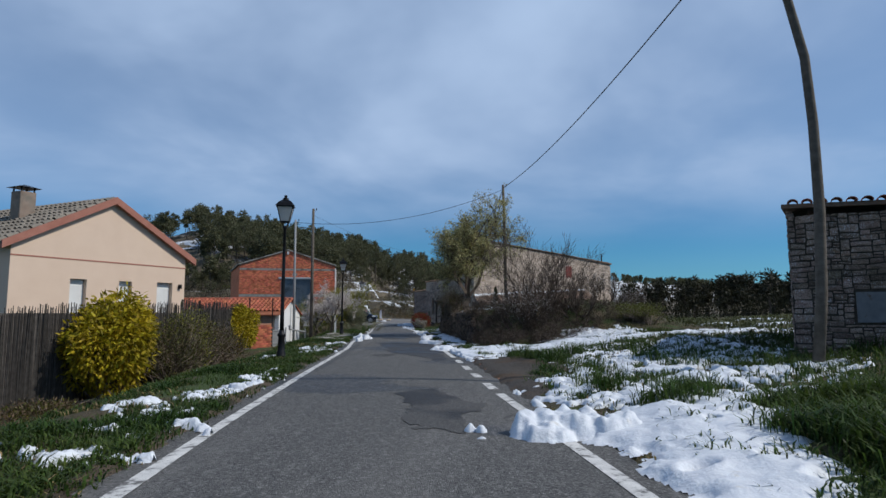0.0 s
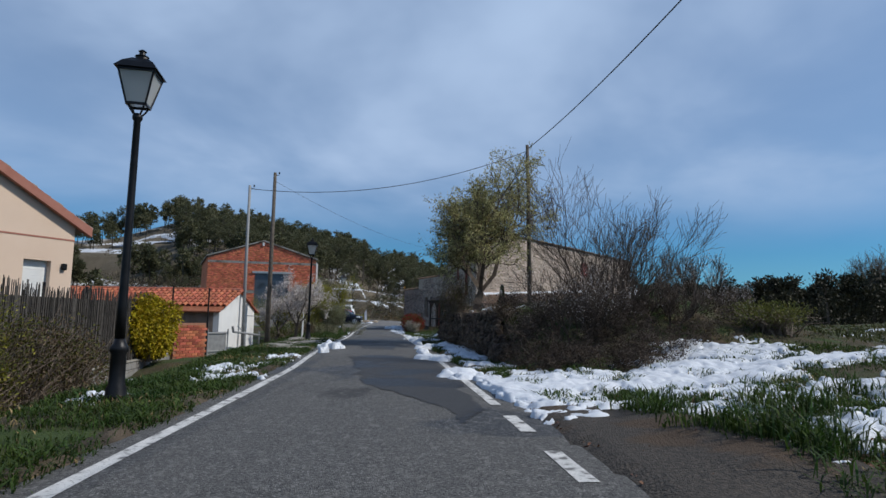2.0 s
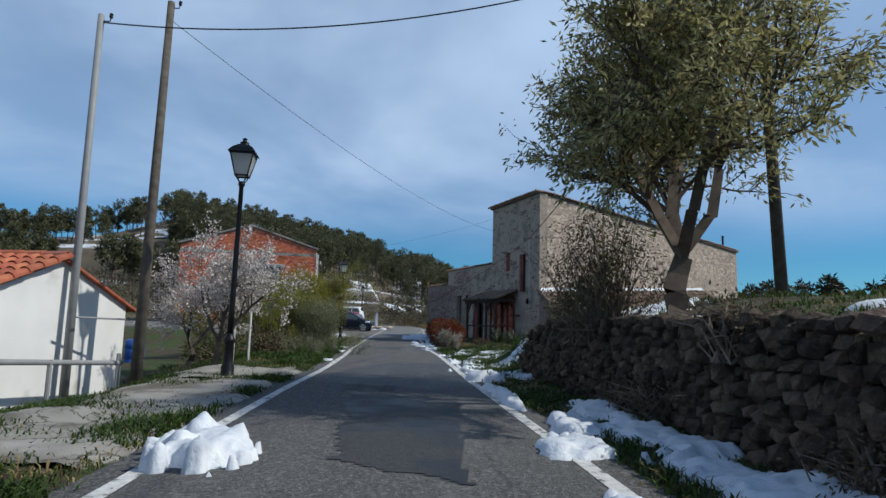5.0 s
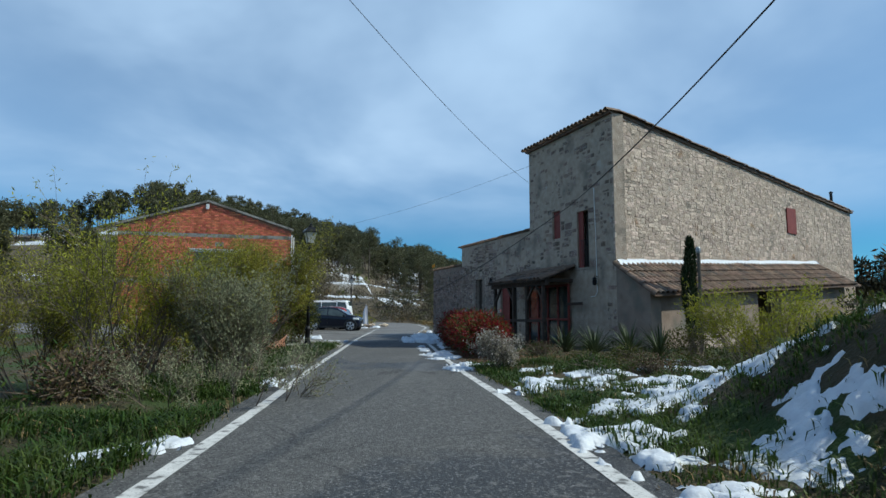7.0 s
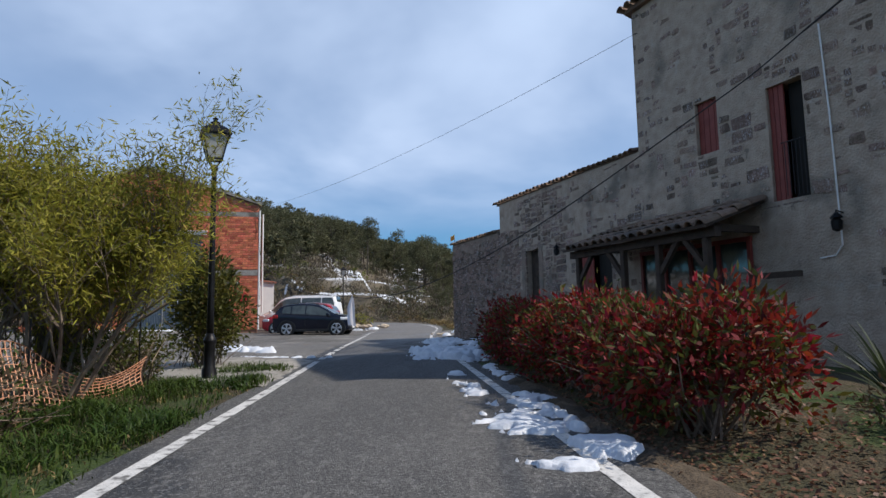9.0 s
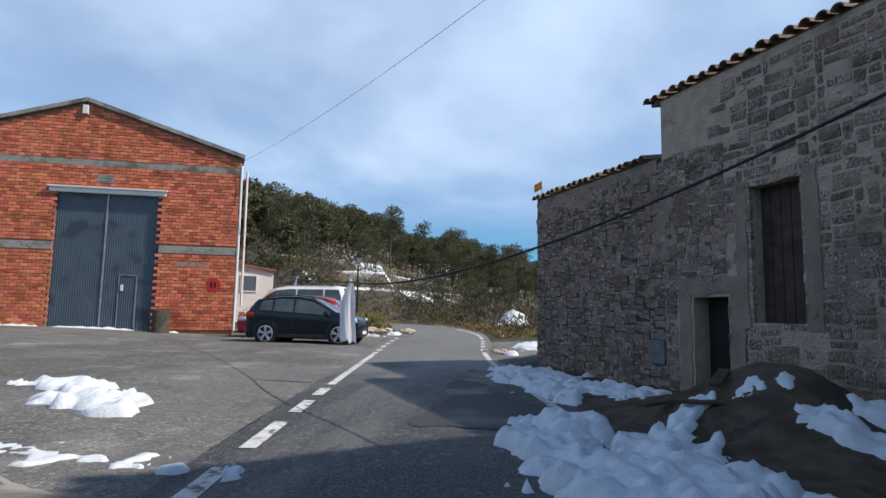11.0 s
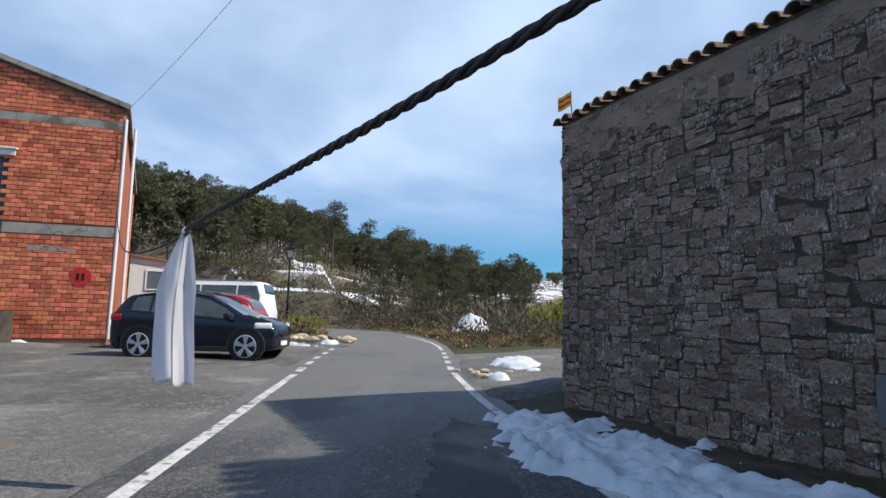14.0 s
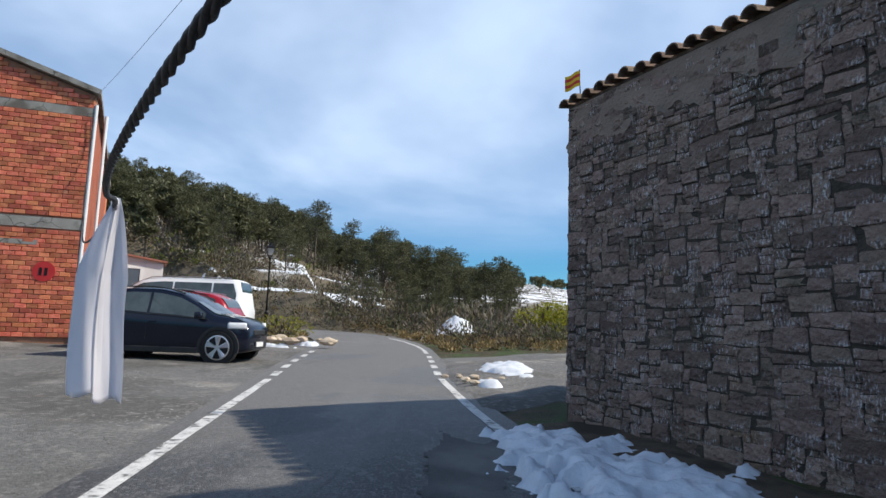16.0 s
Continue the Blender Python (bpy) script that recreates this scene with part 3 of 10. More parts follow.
M["flag_r"] = mat("red_cloth", (0.62, 0.05, 0.03), (0.68, 0.07, 0.04), 5, 0.8, 0.1, 40)
M["blue"] = mat("blue_plastic", (0.02, 0.08, 0.30), (0.03, 0.10, 0.36), 4, 0.4, 0.05, 40)
M["dark"] = mat("unlit_interior", (0.012, 0.011, 0.010), (0.022, 0.02, 0.018), 2, 0.9, 0.1, 10)
M["rail"] = mat("grey_painted_rail", (0.22, 0.225, 0.23), (0.28, 0.285, 0.29), 4, 0.6, 0.1, 40)

# ---- lie of the land ----
LEFT_Y = [-40, 0, 5.3, 11.4, 16.2, 19.4, 22.6, 26, 31.3, 34.8, 40, 45, 52, 59.3, 64, 71.5, 75.2, 83]
LEFT_X = [6.7, 0.67, -0.13, -0.91, -1.48, -1.88, -2.45, -2.97, -3.68, -4.03, -4.77, -5.6, -6.58, -7.64, -8.25, -9.15, -9.6, -10.25]
RIGHT_Y = [-40, 0, 3, 5.5, 7.75, 11.4, 13.8, 16, 19, 22.4, 27.5, 34.2, 37, 41.2, 45.2, 47.4, 56, 65.7, 68.3, 73, 79.5, 84]
RIGHT_X = [9.9, 4.07, 3.63, 3.24, 2.89, 2.4, 2.09, 1.78, 1.35, 0.86, 0.08, -0.97, -1.34, -1.95, -2.62, -2.94, -4.1, -5.42, -5.75, -6.12, -6.32, -6.6]
ROAD_Y, ROAD_Z = [-60, 0, 20, 45, 60, 72, 80, 90, 120, 200], [-1.1, -1.19, -1.22, -1.30, -1.30, -1.30, -1.22, -1.10, -0.9, -0.6]
BEND = [((-10.7, 86), (-7.0, 87.5)), ((-11.7, 90), (-8.0, 93)), ((-13.6, 95), (-10.0, 99.5)), ((-16.6, 100), (-13.4, 106)), ((-22, 105.5), (-19.5, 112)),
        ((-38, 114), (-37, 121)), ((-70, 124), (-69, 131)), ((-120, 136), (-119, 143))]


def road_z(y):
    return np.interp(y, ROAD_Y, ROAD_Z)


def left_x(y):
    return np.interp(y, LEFT_Y, LEFT_X)


def right_x(y):
    return np.interp(y, RIGHT_Y, RIGHT_X)


# far ridge, by bearing from the forecourt: degrees to the left, distance, height of the ground
RIDGE_A = [-70, -30, -14, -10, -6, -2, 1.3, 4, 9.6, 12, 15.5, 19, 22, 27, 33, 40, 50, 65, 90, 120]
RIDGE_R = [300, 420, 520, 500, 420, 300, 285, 262, 232, 220, 180, 160, 152, 150, 150, 150, 150, 150, 150, 150]
RIDGE_H = [8, 12, 30, 34, 29, 19.5, 20, 24, 24, 30, 24.5, 24, 24, 26, 28.5, 21, 17, 12, 9, 6]
EYE0 = (-6.0, 60.0)


def far_height(x, y):
    dx, dy = x - EYE0[0], y - EYE0[1]
    r, az = np.hypot(dx, dy), np.degrees(np.arctan2(-dx, dy))
    R, H = np.interp(az, RIDGE_A, RIDGE_R), np.interp(az, RIDGE_A, RIDGE_H)
    r0 = np.interp(az, [-60, -14, -4, 0, 8, 25, 35, 60, 100], [60, 90, 75, 50, 40, 40, 38, 55, 60])
    t = np.clip((r - r0) / (R - r0), 0, 1.25)
    h = H * np.where(t < 1, t ** 0.9, 1 - 0.6 * (t - 1))
    left = smooth(-6, 0, az) * (1 - smooth(100, 125, np.abs(az)))
    steps = 2.6
    k = h / steps + 0.35 * fbm(x / 30, y / 30, 5)
    terr = (np.floor(k) + smooth(0.62, 1.0, k - np.floor(k)) - 0.35 * fbm(x / 30, y / 30, 5)) * steps
    h = h + (terr - h) * 0.75 * left * smooth(0.0, 0.1, t) * (1 - smooth(0.75, 0.95, t))
    return np.where(t > 0, h, 0), t


def land(x, y):
    """Height of the ground, beside and under the road."""
    x, y = np.asarray(x, float), np.asarray(y, float)
    z = road_z(y)
    dr, dl = x - right_x(y), left_x(y) - x
    # right: field, bank behind the dry wall, garden
    field = 0.075 * np.clip(dr - 0.3, 0, 6) + 0.034 * np.clip(dr - 6, 0, 60)
    bank = 1.15 * smooth(1.62, 1.78, dr) * np.interp(y, [20, 23, 34.3, 36.4], [0, 1, 1, 0]) + 0.42 * smooth(1.8, 4.2, dr) + 0.1 * smooth(4, 7, dr) + 0.004 * np.clip(dr - 7, 0, 200)
    slope = 1.38 * smooth(1.05, 3.0, dr) + 0.4 * smooth(3, 7, dr) + 0.004 * np.clip(dr - 7, 0, 200)
    garden = 0.05 * smooth(0.3, 2, dr) + 0.02 * np.clip(dr - 8, 0, 60)
    wb = smooth(19, 22, y) * (1 - smooth(35, 38, y))
    ws = smooth(34, 37, y) * (1 - smooth(37.5, 42, y))
    wg = smooth(37.5, 42, y)
    wf = 1 - smooth(19, 22, y)
    tot = wb + ws + wg + wf
    lo = smooth(5.5, 12, dr)
    bank, slope = bank * (1 - lo) + (0.45 + 0.034 * np.clip(dr - 6, 0, 60)) * lo, slope * (1 - lo) + (0.45 + 0.034 * np.clip(dr - 6, 0, 60)) * lo
    right = (wb * bank + ws * slope + wg * garden + wf * field) / tot
    # heap of dark soil by the cellar door
    right = right + 0.62 * np.exp(-((x + 3.0) / 0.85) ** 2 - ((y - 60.5) / 1.1) ** 2)
    z = z + np.where(dr > 0, right, 0)
    # left: verge, then falling away to the yards
    fall = -0.05 * smooth(0.2, 1.0, dl) - 0.95 * smooth(1.6, 5.5, dl)
    yard = -0.04 * smooth(0.3, 1.5, dl) - 0.40 * smooth(1.8, 4.2, dl) - 0.35 * smooth(4, 9, dl)
    green = -0.05 * smooth(0.2, 1.0, dl) - 0.30 * smooth(2.0, 5.0, dl) - 0.3 * smooth(5, 12, dl)
    court = 0.35 * smooth(5, 16, dl) + 0 * dl
    vf = 1 - smooth(22, 26, y)
    vy = smooth(22, 26, y) * (1 - smooth(33, 36, y))
    vg = smooth(33, 36, y) * (1 - smooth(52, 57, y))
    vc = smooth(52, 57, y) * (1 - smooth(86, 96, y))
    left = vf * fall + vy * yard + vg * green + vc * court
    z = z + np.where(dl > 0, left, 0)
    far, t = far_height(x, y)
    z = z + far
    # low relief away from the paved parts
    off = np.maximum(dr, dl)
    rough = smooth(0.3, 1.5, off) * (1 - 0.85 * vc * (dl > 0) * (dl < 20))
    z = z + rough * (0.10 * fbm(x / 0.9, y / 0.9, 3) + 0.12 * fbm(x / 4, y / 4, 9))
    # mound in the scrub beyond the bend
    z = z + 1.15 * np.exp(-((x + 4.7) / 1.25) ** 2 - ((y - 96.2) / 1.1) ** 2)
    return z


def span_lines(lo, fine_lo, fine_hi, hi, step, grow):
    mid = list(np.arange(fine_lo, fine_hi + 1e-6, step))
    up, d, v = [], step, fine_hi
    while v < hi:
        d = min(d * grow, 14)
        v += d
        up.append(v)
    dn, d, v = [], step, fine_lo
    while v > lo:
        d = min(d * grow, 14)
        v -= d
        dn.append(v)
    return np.array(dn[::-1] + mid + up)


GX, GY = span_lines(-620, -13, 9, 640, 0.3, 1.13), span_lines(-260, -3, 82, 900, 0.34, 1.11)


def bend_gap(x, y):
    """How far a point lies from the bend's middle line."""
    best = np.full(np.shape(x), 1e9)
    mids = [((left_x(v) + right_x(v)) / 2, v) for v in (70, 76, 82)] + [((a[0] + b[0]) / 2, (a[1] + b[1]) / 2) for a, b in BEND]
    for (ax, ay), (bx, by) in zip(mids, mids[1:]):
        ex, ey = bx - ax, by - ay
        t = np.clip(((x - ax) * ex + (y - ay) * ey) / (ex * ex + ey * ey), 0, 1)
        best = np.minimum(best, np.hypot(x - ax - t * ex, y - ay - t * ey))
    return best


def ground_z(x, y):
    x, y = np.asarray(x, float), np.asarray(y, float)
    z = land(x, y)
    g = bend_gap(x, y)
    w = (1 - smooth(2.6, 6.5, g)) * smooth(74, 80, y)
    z = z * (1 - w) + (road_z(y) - 0.05) * w
    # kept a little below the carriageway
    return z - 0.05 * ((x > left_x(y) - 0.35) & (x < right_x(y) + 0.35) & (y < 84))


def build_ground():
    X, Y = np.meshgrid(GX, GY)
    Z = ground_z(X, Y)
    ny, nx = X.shape
    a = Acc()
    i = (np.arange(ny - 1)[:, None] * nx + np.arange(nx - 1)).ravel()
    a.add(np.stack([X, Y, Z], -1).reshape(-1, 3), np.stack([i, i + 1, i + nx + 1, i + nx], 1))
    ob = a.ob("ground", M["ground"], smooth=True)
    tagged(ob, "rough grassy ground rising to terraced hills with melting snow", "ground", kind="structure")


def ground_material():
    m = mat("ground", (0.034, 0.036, 0.013), (0.085, 0.060, 0.034), 2.6, 0.95, 1.0, 22, c3=(0.040, 0.066, 0.012), s3=0.7, t3=(0.48, 0.60), dist=0.06)
    nt = m.node_tree
    N, L = nt.nodes, nt.links
    b = N["Principled BSDF"]
    col = b.inputs["Base Color"].links[0].from_socket
    geo, tc = N.new("ShaderNodeNewGeometry"), N.new("ShaderNodeTexCoord")
    sp, sn = N.new("ShaderNodeSeparateXYZ"), N.new("ShaderNodeSeparateXYZ")
    L.new(tc.outputs["Object"], sp.inputs[0])
    L.new(geo.outputs["Normal"], sn.inputs[0])
    up = N.new("ShaderNodeMapRange")
    up.inputs["From Min"].default_value, up.inputs["From Max"].default_value = 2.0, 6.0
    L.new(sp.outputs["Z"], up.inputs["Value"])
    lev = N.new("ShaderNodeMapRange")
    lev.inputs["From Min"].default_value, lev.inputs["From Max"].default_value = 0.955, 0.985
    L.new(sn.outputs["Z"], lev.inputs["Value"])
    nz = N.new("ShaderNodeTexNoise")
    nz.inputs["Scale"].default_value, nz.inputs["Detail"].default_value = 0.16, 8
    L.new(tc.outputs["Object"], nz.inputs["Vector"])
    th = N.new("ShaderNodeMapRange")
    th.inputs["From Min"].default_value, th.inputs["From Max"].default_value = 0.47, 0.51
    L.new(nz.outputs["Fac"], th.inputs["Value"])
    m1, m2 = N.new("ShaderNodeMath"), N.new("ShaderNodeMath")
    m1.operation = m2.operation = "MULTIPLY"
    side = N.new("ShaderNodeMapRange")
    side.inputs["From Min"].default_value, side.inputs["From Max"].default_value = 6.0, -6.0
    L.new(sp.outputs["X"], side.inputs["Value"])
    m0 = N.new("ShaderNodeMath")
    m0.operation = "MULTIPLY"
    away, both = N.new("ShaderNodeMapRange"), N.new("ShaderNodeMath")
    away.inputs["From Min"].default_value, away.inputs["From Max"].default_value = 150.0, 190.0
    L.new(sp.outputs["Y"], away.inputs["Value"])
    both.operation = "MAXIMUM"
    L.new(side.outputs[0], both.inputs[0])
    L.new(away.outputs[0], both.inputs[1])
    L.new(both.outputs[0], m0.inputs[0])
    L.new(up.outputs[0], m0.inputs[1])
    L.new(m0.outputs[0], m1.inputs[0])
    L.new(lev.outputs[0], m1.inputs[1])
    L.new(m1.outputs[0], m2.inputs[0])
    L.new(th.outputs[0], m2.inputs[1])
    hill = N.new("ShaderNodeMix")
    hill.data_type = "RGBA"
    far = N.new("ShaderNodeMapRange")
    far.inputs["From Min"].default_value, far.inputs["From Max"].default_value = 86.0, 95.0
    L.new(sp.outputs["Y"], far.inputs["Value"])
    L.new(far.outputs[0], hill.inputs["Factor"])
    L.new(col, hill.inputs["A"])
    nh = N.new("ShaderNodeTexNoise")
    nh.inputs["Scale"].default_value, nh.inputs["Detail"].default_value = 0.5, 8
    L.new(tc.outputs["Object"], nh.inputs["Vector"])
    hc = N.new("ShaderNodeMix")
    hc.data_type = "RGBA"
    hc.inputs["A"].default_value, hc.inputs["B"].default_value = (0.075, 0.062, 0.036, 1), (0.16, 0.132, 0.098, 1)
    L.new(nh.outputs["Fac"], hc.inputs["Factor"])
    L.new(hc.outputs["Result"], hill.inputs["B"])
    col = hill.outputs["Result"]
    mx = N.new("ShaderNodeMix")
    mx.data_type = "RGBA"
    L.new(m2.outputs[0], mx.inputs["Factor"])
    L.new(col, mx.inputs["A"])
    mx.inputs["B"].default_value = (0.80, 0.82, 0.86, 1)
    L.new(mx.outputs["Result"], b.inputs["Base Color"])
    return m


M["ground"] = ground_material()
build_ground()


# ---- road, lines, paved places ----
def ribbon(name, rows, material, parent=None, label="", lift=0.0):
    """Rows of (left point, right point); three strips across with a slight crown."""
    a = Acc()
    V, n = [], 5
    for (lx, ly), (rx, ry) in rows:
        for k in range(n):
            u = k / (n - 1)
            x, y = lx + (rx - lx) * u, ly + (ry - ly) * u
            V.append((x, y, float(road_z(y)) + 0.03 * (1 - (2 * u - 1) ** 2) + lift))
    F = [(i * n + k, i * n + k + 1, (i + 1) * n + k + 1, (i + 1) * n + k) for i in range(len(rows) - 1) for k in range(n - 1)]
    a.add(V, np.array(F))
    return a.ob(name, material, parent, label, smooth=True)


def road_rows(pad):
    rows = []
    for y in np.arange(-40, 83.6, 0.5):
        wob = 0.06 * float(fbm(y / 1.3, 0.5, 21))
        rows.append(((float(left_x(y)) - pad + wob, y), (float(right_x(y)) + pad + 0.06 * float(fbm(y / 1.1, 3.5, 22)), y)))
    for (l, r) in BEND:
        d = Vector((r[0] - l[0], r[1] - l[1])).normalized() * pad
        rows.append(((l[0] - d.x, l[1] - d.y), (r[0] + d.x, r[1] + d.y)))
    return rows


road = tagged(ribbon("road", road_rows(0.32), M["asphalt"]), "narrow worn grey asphalt country road with darker patches", "road", kind="structure")


def edge_curve(side):
    if side == "l":
        pts = [(float(left_x(y)), y) for y in np.arange(-40, 83.6, 0.5)] + [b[0] for b in BEND]
    else:
        pts = [(float(right_x(y)), y) for y in np.arange(-40, 83.6, 0.5)] + [b[1] for b in BEND]
    # even out the corners
    for _ in range(3):
        pts = [pts[0]] + [((a[0] + 2 * b[0] + c[0]) / 4, (a[1] + 2 * b[1] + c[1]) / 4) for a, b, c in zip(pts, pts[1:], pts[2:])] + [pts[-1]]
    return pts


def line_bit(name, curve, y0, y1, width, label):
    a = Acc()
    ys = [p[1] for p in curve]
    xs = [p[0] for p in curve]
    n = max(2, int((y1 - y0) / 0.4))
    V, F = [], []
    for i in range(n + 1):
        y = y0 + (y1 - y0) * i / n
        x = float(np.interp(y, ys, xs))
        dx = float(np.interp(y + 0.2, ys, xs) - np.interp(y - 0.2, ys, xs)) / 0.4
        k = 1 / math.sqrt(1 + dx * dx)
        w = width * (0.5 + 0.06 * float(fbm(y * 2.2, 1.0, 31)))
        z = float(road_z(y)) + 0.012
        for s in (-1, 1):
            V.append((x + s * w * k, y - s * w * k * dx, z + 0.002))
        if i:
            F.append((2 * i - 2, 2 * i - 1, 2 * i + 1, 2 * i))
    a.add(V, np.array(F))
    ob = a.ob(name, M["line"])
    return tagged(ob, label, "road marking", kind="structure")


LC, RC = edge_curve("l"), edge_curve("r")
for y0, y1 in ((-30, 57.2), (63.6, 71.6)):
    line_bit("edge_line", LC, y0, y1, 0.13, "worn white edge line on asphalt")
for y0, y1 in ((57.8, 58.6), (59.2, 60.4), (61.0, 61.9), (62.4, 63.15), (72.2, 73.1), (73.9, 74.8), (75.6, 76.5), (77.4, 78.3), (79.2, 80.1)):
    line_bit("dash_line", LC, y0, y1, 0.15, "short white dash of a broken edge line")
for y0, y1 in ((-30, 7.7), (14.8, 72.6), (80.5, 114)):
    line_bit("edge_line", RC, y0, y1, 0.13, "worn white edge line on asphalt")
for y0, y1 in ((8.2, 9.0), (9.9, 10.6), (11.4, 12.3), (13.1, 14.0), (73.3, 74.2), (75.0, 75.9), (76.7, 77.6), (78.4, 79.3)):
    line_bit("dash_line", RC, y0, y1, 0.15, "short white dash of a broken edge line")


def paved(name, poly, material, lift, label, category, seed, kind="structure", step=0.3):
    """A paved area that follows the ground inside a polygon."""
    P = np.array(poly)
    xs, ys = np.arange(P[:, 0].min(), P[:, 0].max() + step, step), np.arange(P[:, 1].min(), P[:, 1].max() + step, step)
    X, Y = np.meshgrid(xs, ys)
    ins = np.zeros(X.shape, bool)
    n = len(P)
    for i in range(n):
        (x0, y0), (x1, y1) = P[i], P[(i + 1) % n]
        hit = ((y0 > Y) != (y1 > Y)) & (X < (x1 - x0) * (Y - y0) / (y1 - y0 + 1e-12) + x0)
        ins ^= hit
    g = np.full(X.shape, 1e9)
    for i in range(n):
        (x0, y0), (x1, y1) = P[i], P[(i + 1) % n]
        ex, ey = x1 - x0, y1 - y0
        t = np.clip(((X - x0) * ex + (Y - y0) * ey) / (ex * ex + ey * ey), 0, 1)
        g = np.minimum(g, np.hypot(X - x0 - t * ex, Y - y0 - t * ey))
    d = np.where(ins, g, -g)
    Z = ground_z(X, Y) + np.clip(lift + 0.3 * (d + 0.15 * fbm(X / 0.7, Y / 0.7, seed)), -0.12, lift)
    keep = d > -0.7
    ny, nx = X.shape
    i = (np.arange(ny - 1)[:, None] * nx + np.arange(nx - 1)).ravel()
    F = np.stack([i, i + 1, i + nx + 1, i + nx], 1)
    F = F[keep.ravel()[F].all(1)]
    ob = Acc().add(np.stack([X, Y, Z], -1).reshape(-1, 3), F).ob(name, material, smooth=True)
    return tagged(ob, label, category, kind=kind)


def flat_court():
    """Forecourt in front of the brick warehouse, level with the carriageway edge."""
    a = Acc()
    n = 30
    ys = np.arange(57.2, 84.1, 0.5)
    V = []
    for y in ys:
        x1 = float(left_x(y)) - 0.30
        for k in range(n + 1):
            x = x1 - 26 * k / n
            z = float(ground_z(x, y)) + 0.05 * min(1.0, (y - 56.6) / 3)
            z0 = float(road_z(y)) + 0.002
            w = min(1, k / 3)
            V.append((x, y, z0 * (1 - w) + z * w))
    F = [(j * (n + 1) + k + 1, j * (n + 1) + k, (j + 1) * (n + 1) + k, (j + 1) * (n + 1) + k + 1) for j in range(len(ys) - 1) for k in range(n)]
    a.add(V, np.array(F))
    return tagged(a.ob("forecourt", M["forecourt"], smooth=True), "worn patched grey forecourt in front of the warehouse", "pavement", kind="structure")


flat_court()
paved("driveway_pad", [(-3.4, 26.2), (-4.2, 32.0), (-4.9, 34.6), (-6.2, 34.3), (-6.3, 30.0), (-5.2, 26.5)], M["concrete"], 0.06, "pale cracked concrete driveway pad beside the lamp", "pavement", 41)
paved("concrete_slab", [(-4.35, 32.9), (-4.75, 35.0), (-5.6, 35.3), (-7.4, 34.2), (-5.6, 32.2)], M["concrete"], 0.10, "broken pale concrete slab at the road's edge", "pavement", 42, step=0.15)
paved("lamp_apron", [(-6.9, 52.6), (-7.6, 57.4), (-10.8, 58.6), (-10.4, 56.0), (-8.0, 53.0)], M["concrete"], 0.07, "pale concrete apron around the street lamp's foot", "pavement", 43)
paved("side_track", [(-5.75, 68.6), (-6.2, 78.5), (-3.5, 80.5), (14, 84), (14, 78), (-2.5, 72.5), (-4.3, 69.4)], M["forecourt"], 0.06, "dusty grey side track past the end of the stone house", "pavement", 44)


def road_patch(poly, seed, material, label, step=0.06, rag=0.22):
    """A repaired or damp patch lying on the carriageway, with a ragged edge."""
    P = np.array(poly)
    X, Y = np.meshgrid(np.arange(P[:, 0].min() - 0.3, P[:, 0].max() + 0.3, step), np.arange(P[:, 1].min() - 0.3, P[:, 1].max() + 0.3, step))
    xs, ys = X + rag * fbm(X / 0.5, Y / 0.9, seed, 4), Y + rag * fbm(X / 0.5, Y / 0.9, seed + 3, 4)
    ins = np.zeros(X.shape, bool)
    n = len(P)
    for i in range(n):
        (x0, y0), (x1, y1) = P[i], P[(i + 1) % n]
        ins ^= ((y0 > ys) != (y1 > ys)) & (xs < (x1 - x0) * (ys - y0) / (y1 - y0 + 1e-12) + x0)
    l, r = left_x(Y) - 0.32, right_x(Y) + 0.32
    u = (X - l) / (r - l)
    ins &= (u > 0.01) & (u < 0.99)
    Z = road_z(Y) + 0.03 * (1 - (2 * u - 1) ** 2) + 0.005
    ny, nx = X.shape
    i = (np.arange(ny - 1)[:, None] * nx + np.arange(nx - 1)).ravel()
    F = np.stack([i, i + 1, i + nx + 1, i + nx], 1)
    F = F[ins.ravel()[F].all(1)]
    used = np.unique(F)
    remap = np.zeros(X.size, int)
    remap[used] = np.arange(len(used))
    ob = Acc().add(np.stack([X, Y, Z], -1).reshape(-1, 3)[used], remap[F]).ob("road_patch", material, smooth=True)
    tagged(ob, label, "road", kind="structure")


road_patch([(-1.5, 22.6), (-1.2, 21.6), (-0.6, 19), (0.1, 16.4), (1.2, 14.6), (1.7, 13.2), (1.75, 15), (1.25, 19), (0.75, 22.3), (-0.7, 23.4)], 501, M["damp"], "dark damp asphalt repair in the right lane", step=0.035)
road_patch([(-2.6, 31.2), (-1.9, 26.7), (-0.7, 26.2), (-0.95, 30.4)], 502, M["damp"], "dark damp patch on the asphalt")
road_patch([(1.4, 7.6), (1.85, 8.1), (2.7, 6.6), (2.45, 4.9), (1.95, 5.0)], 503, M["damp_edge"], "dark oily patch on the asphalt", step=0.025, rag=0.4)
road_patch([(-6.22, 67.08), (-5.6, 66.21), (-5.85, 63.79), (-5.41, 62.44), (-4.99, 61.76), (-5.31, 60.26), (-6.35, 60.1), (-6.67, 60.72), (-6.34, 62.26), (-6.38, 64.68)], 504, M["damp"], "wet asphalt beside the melting snow", step=0.035, rag=0.35)


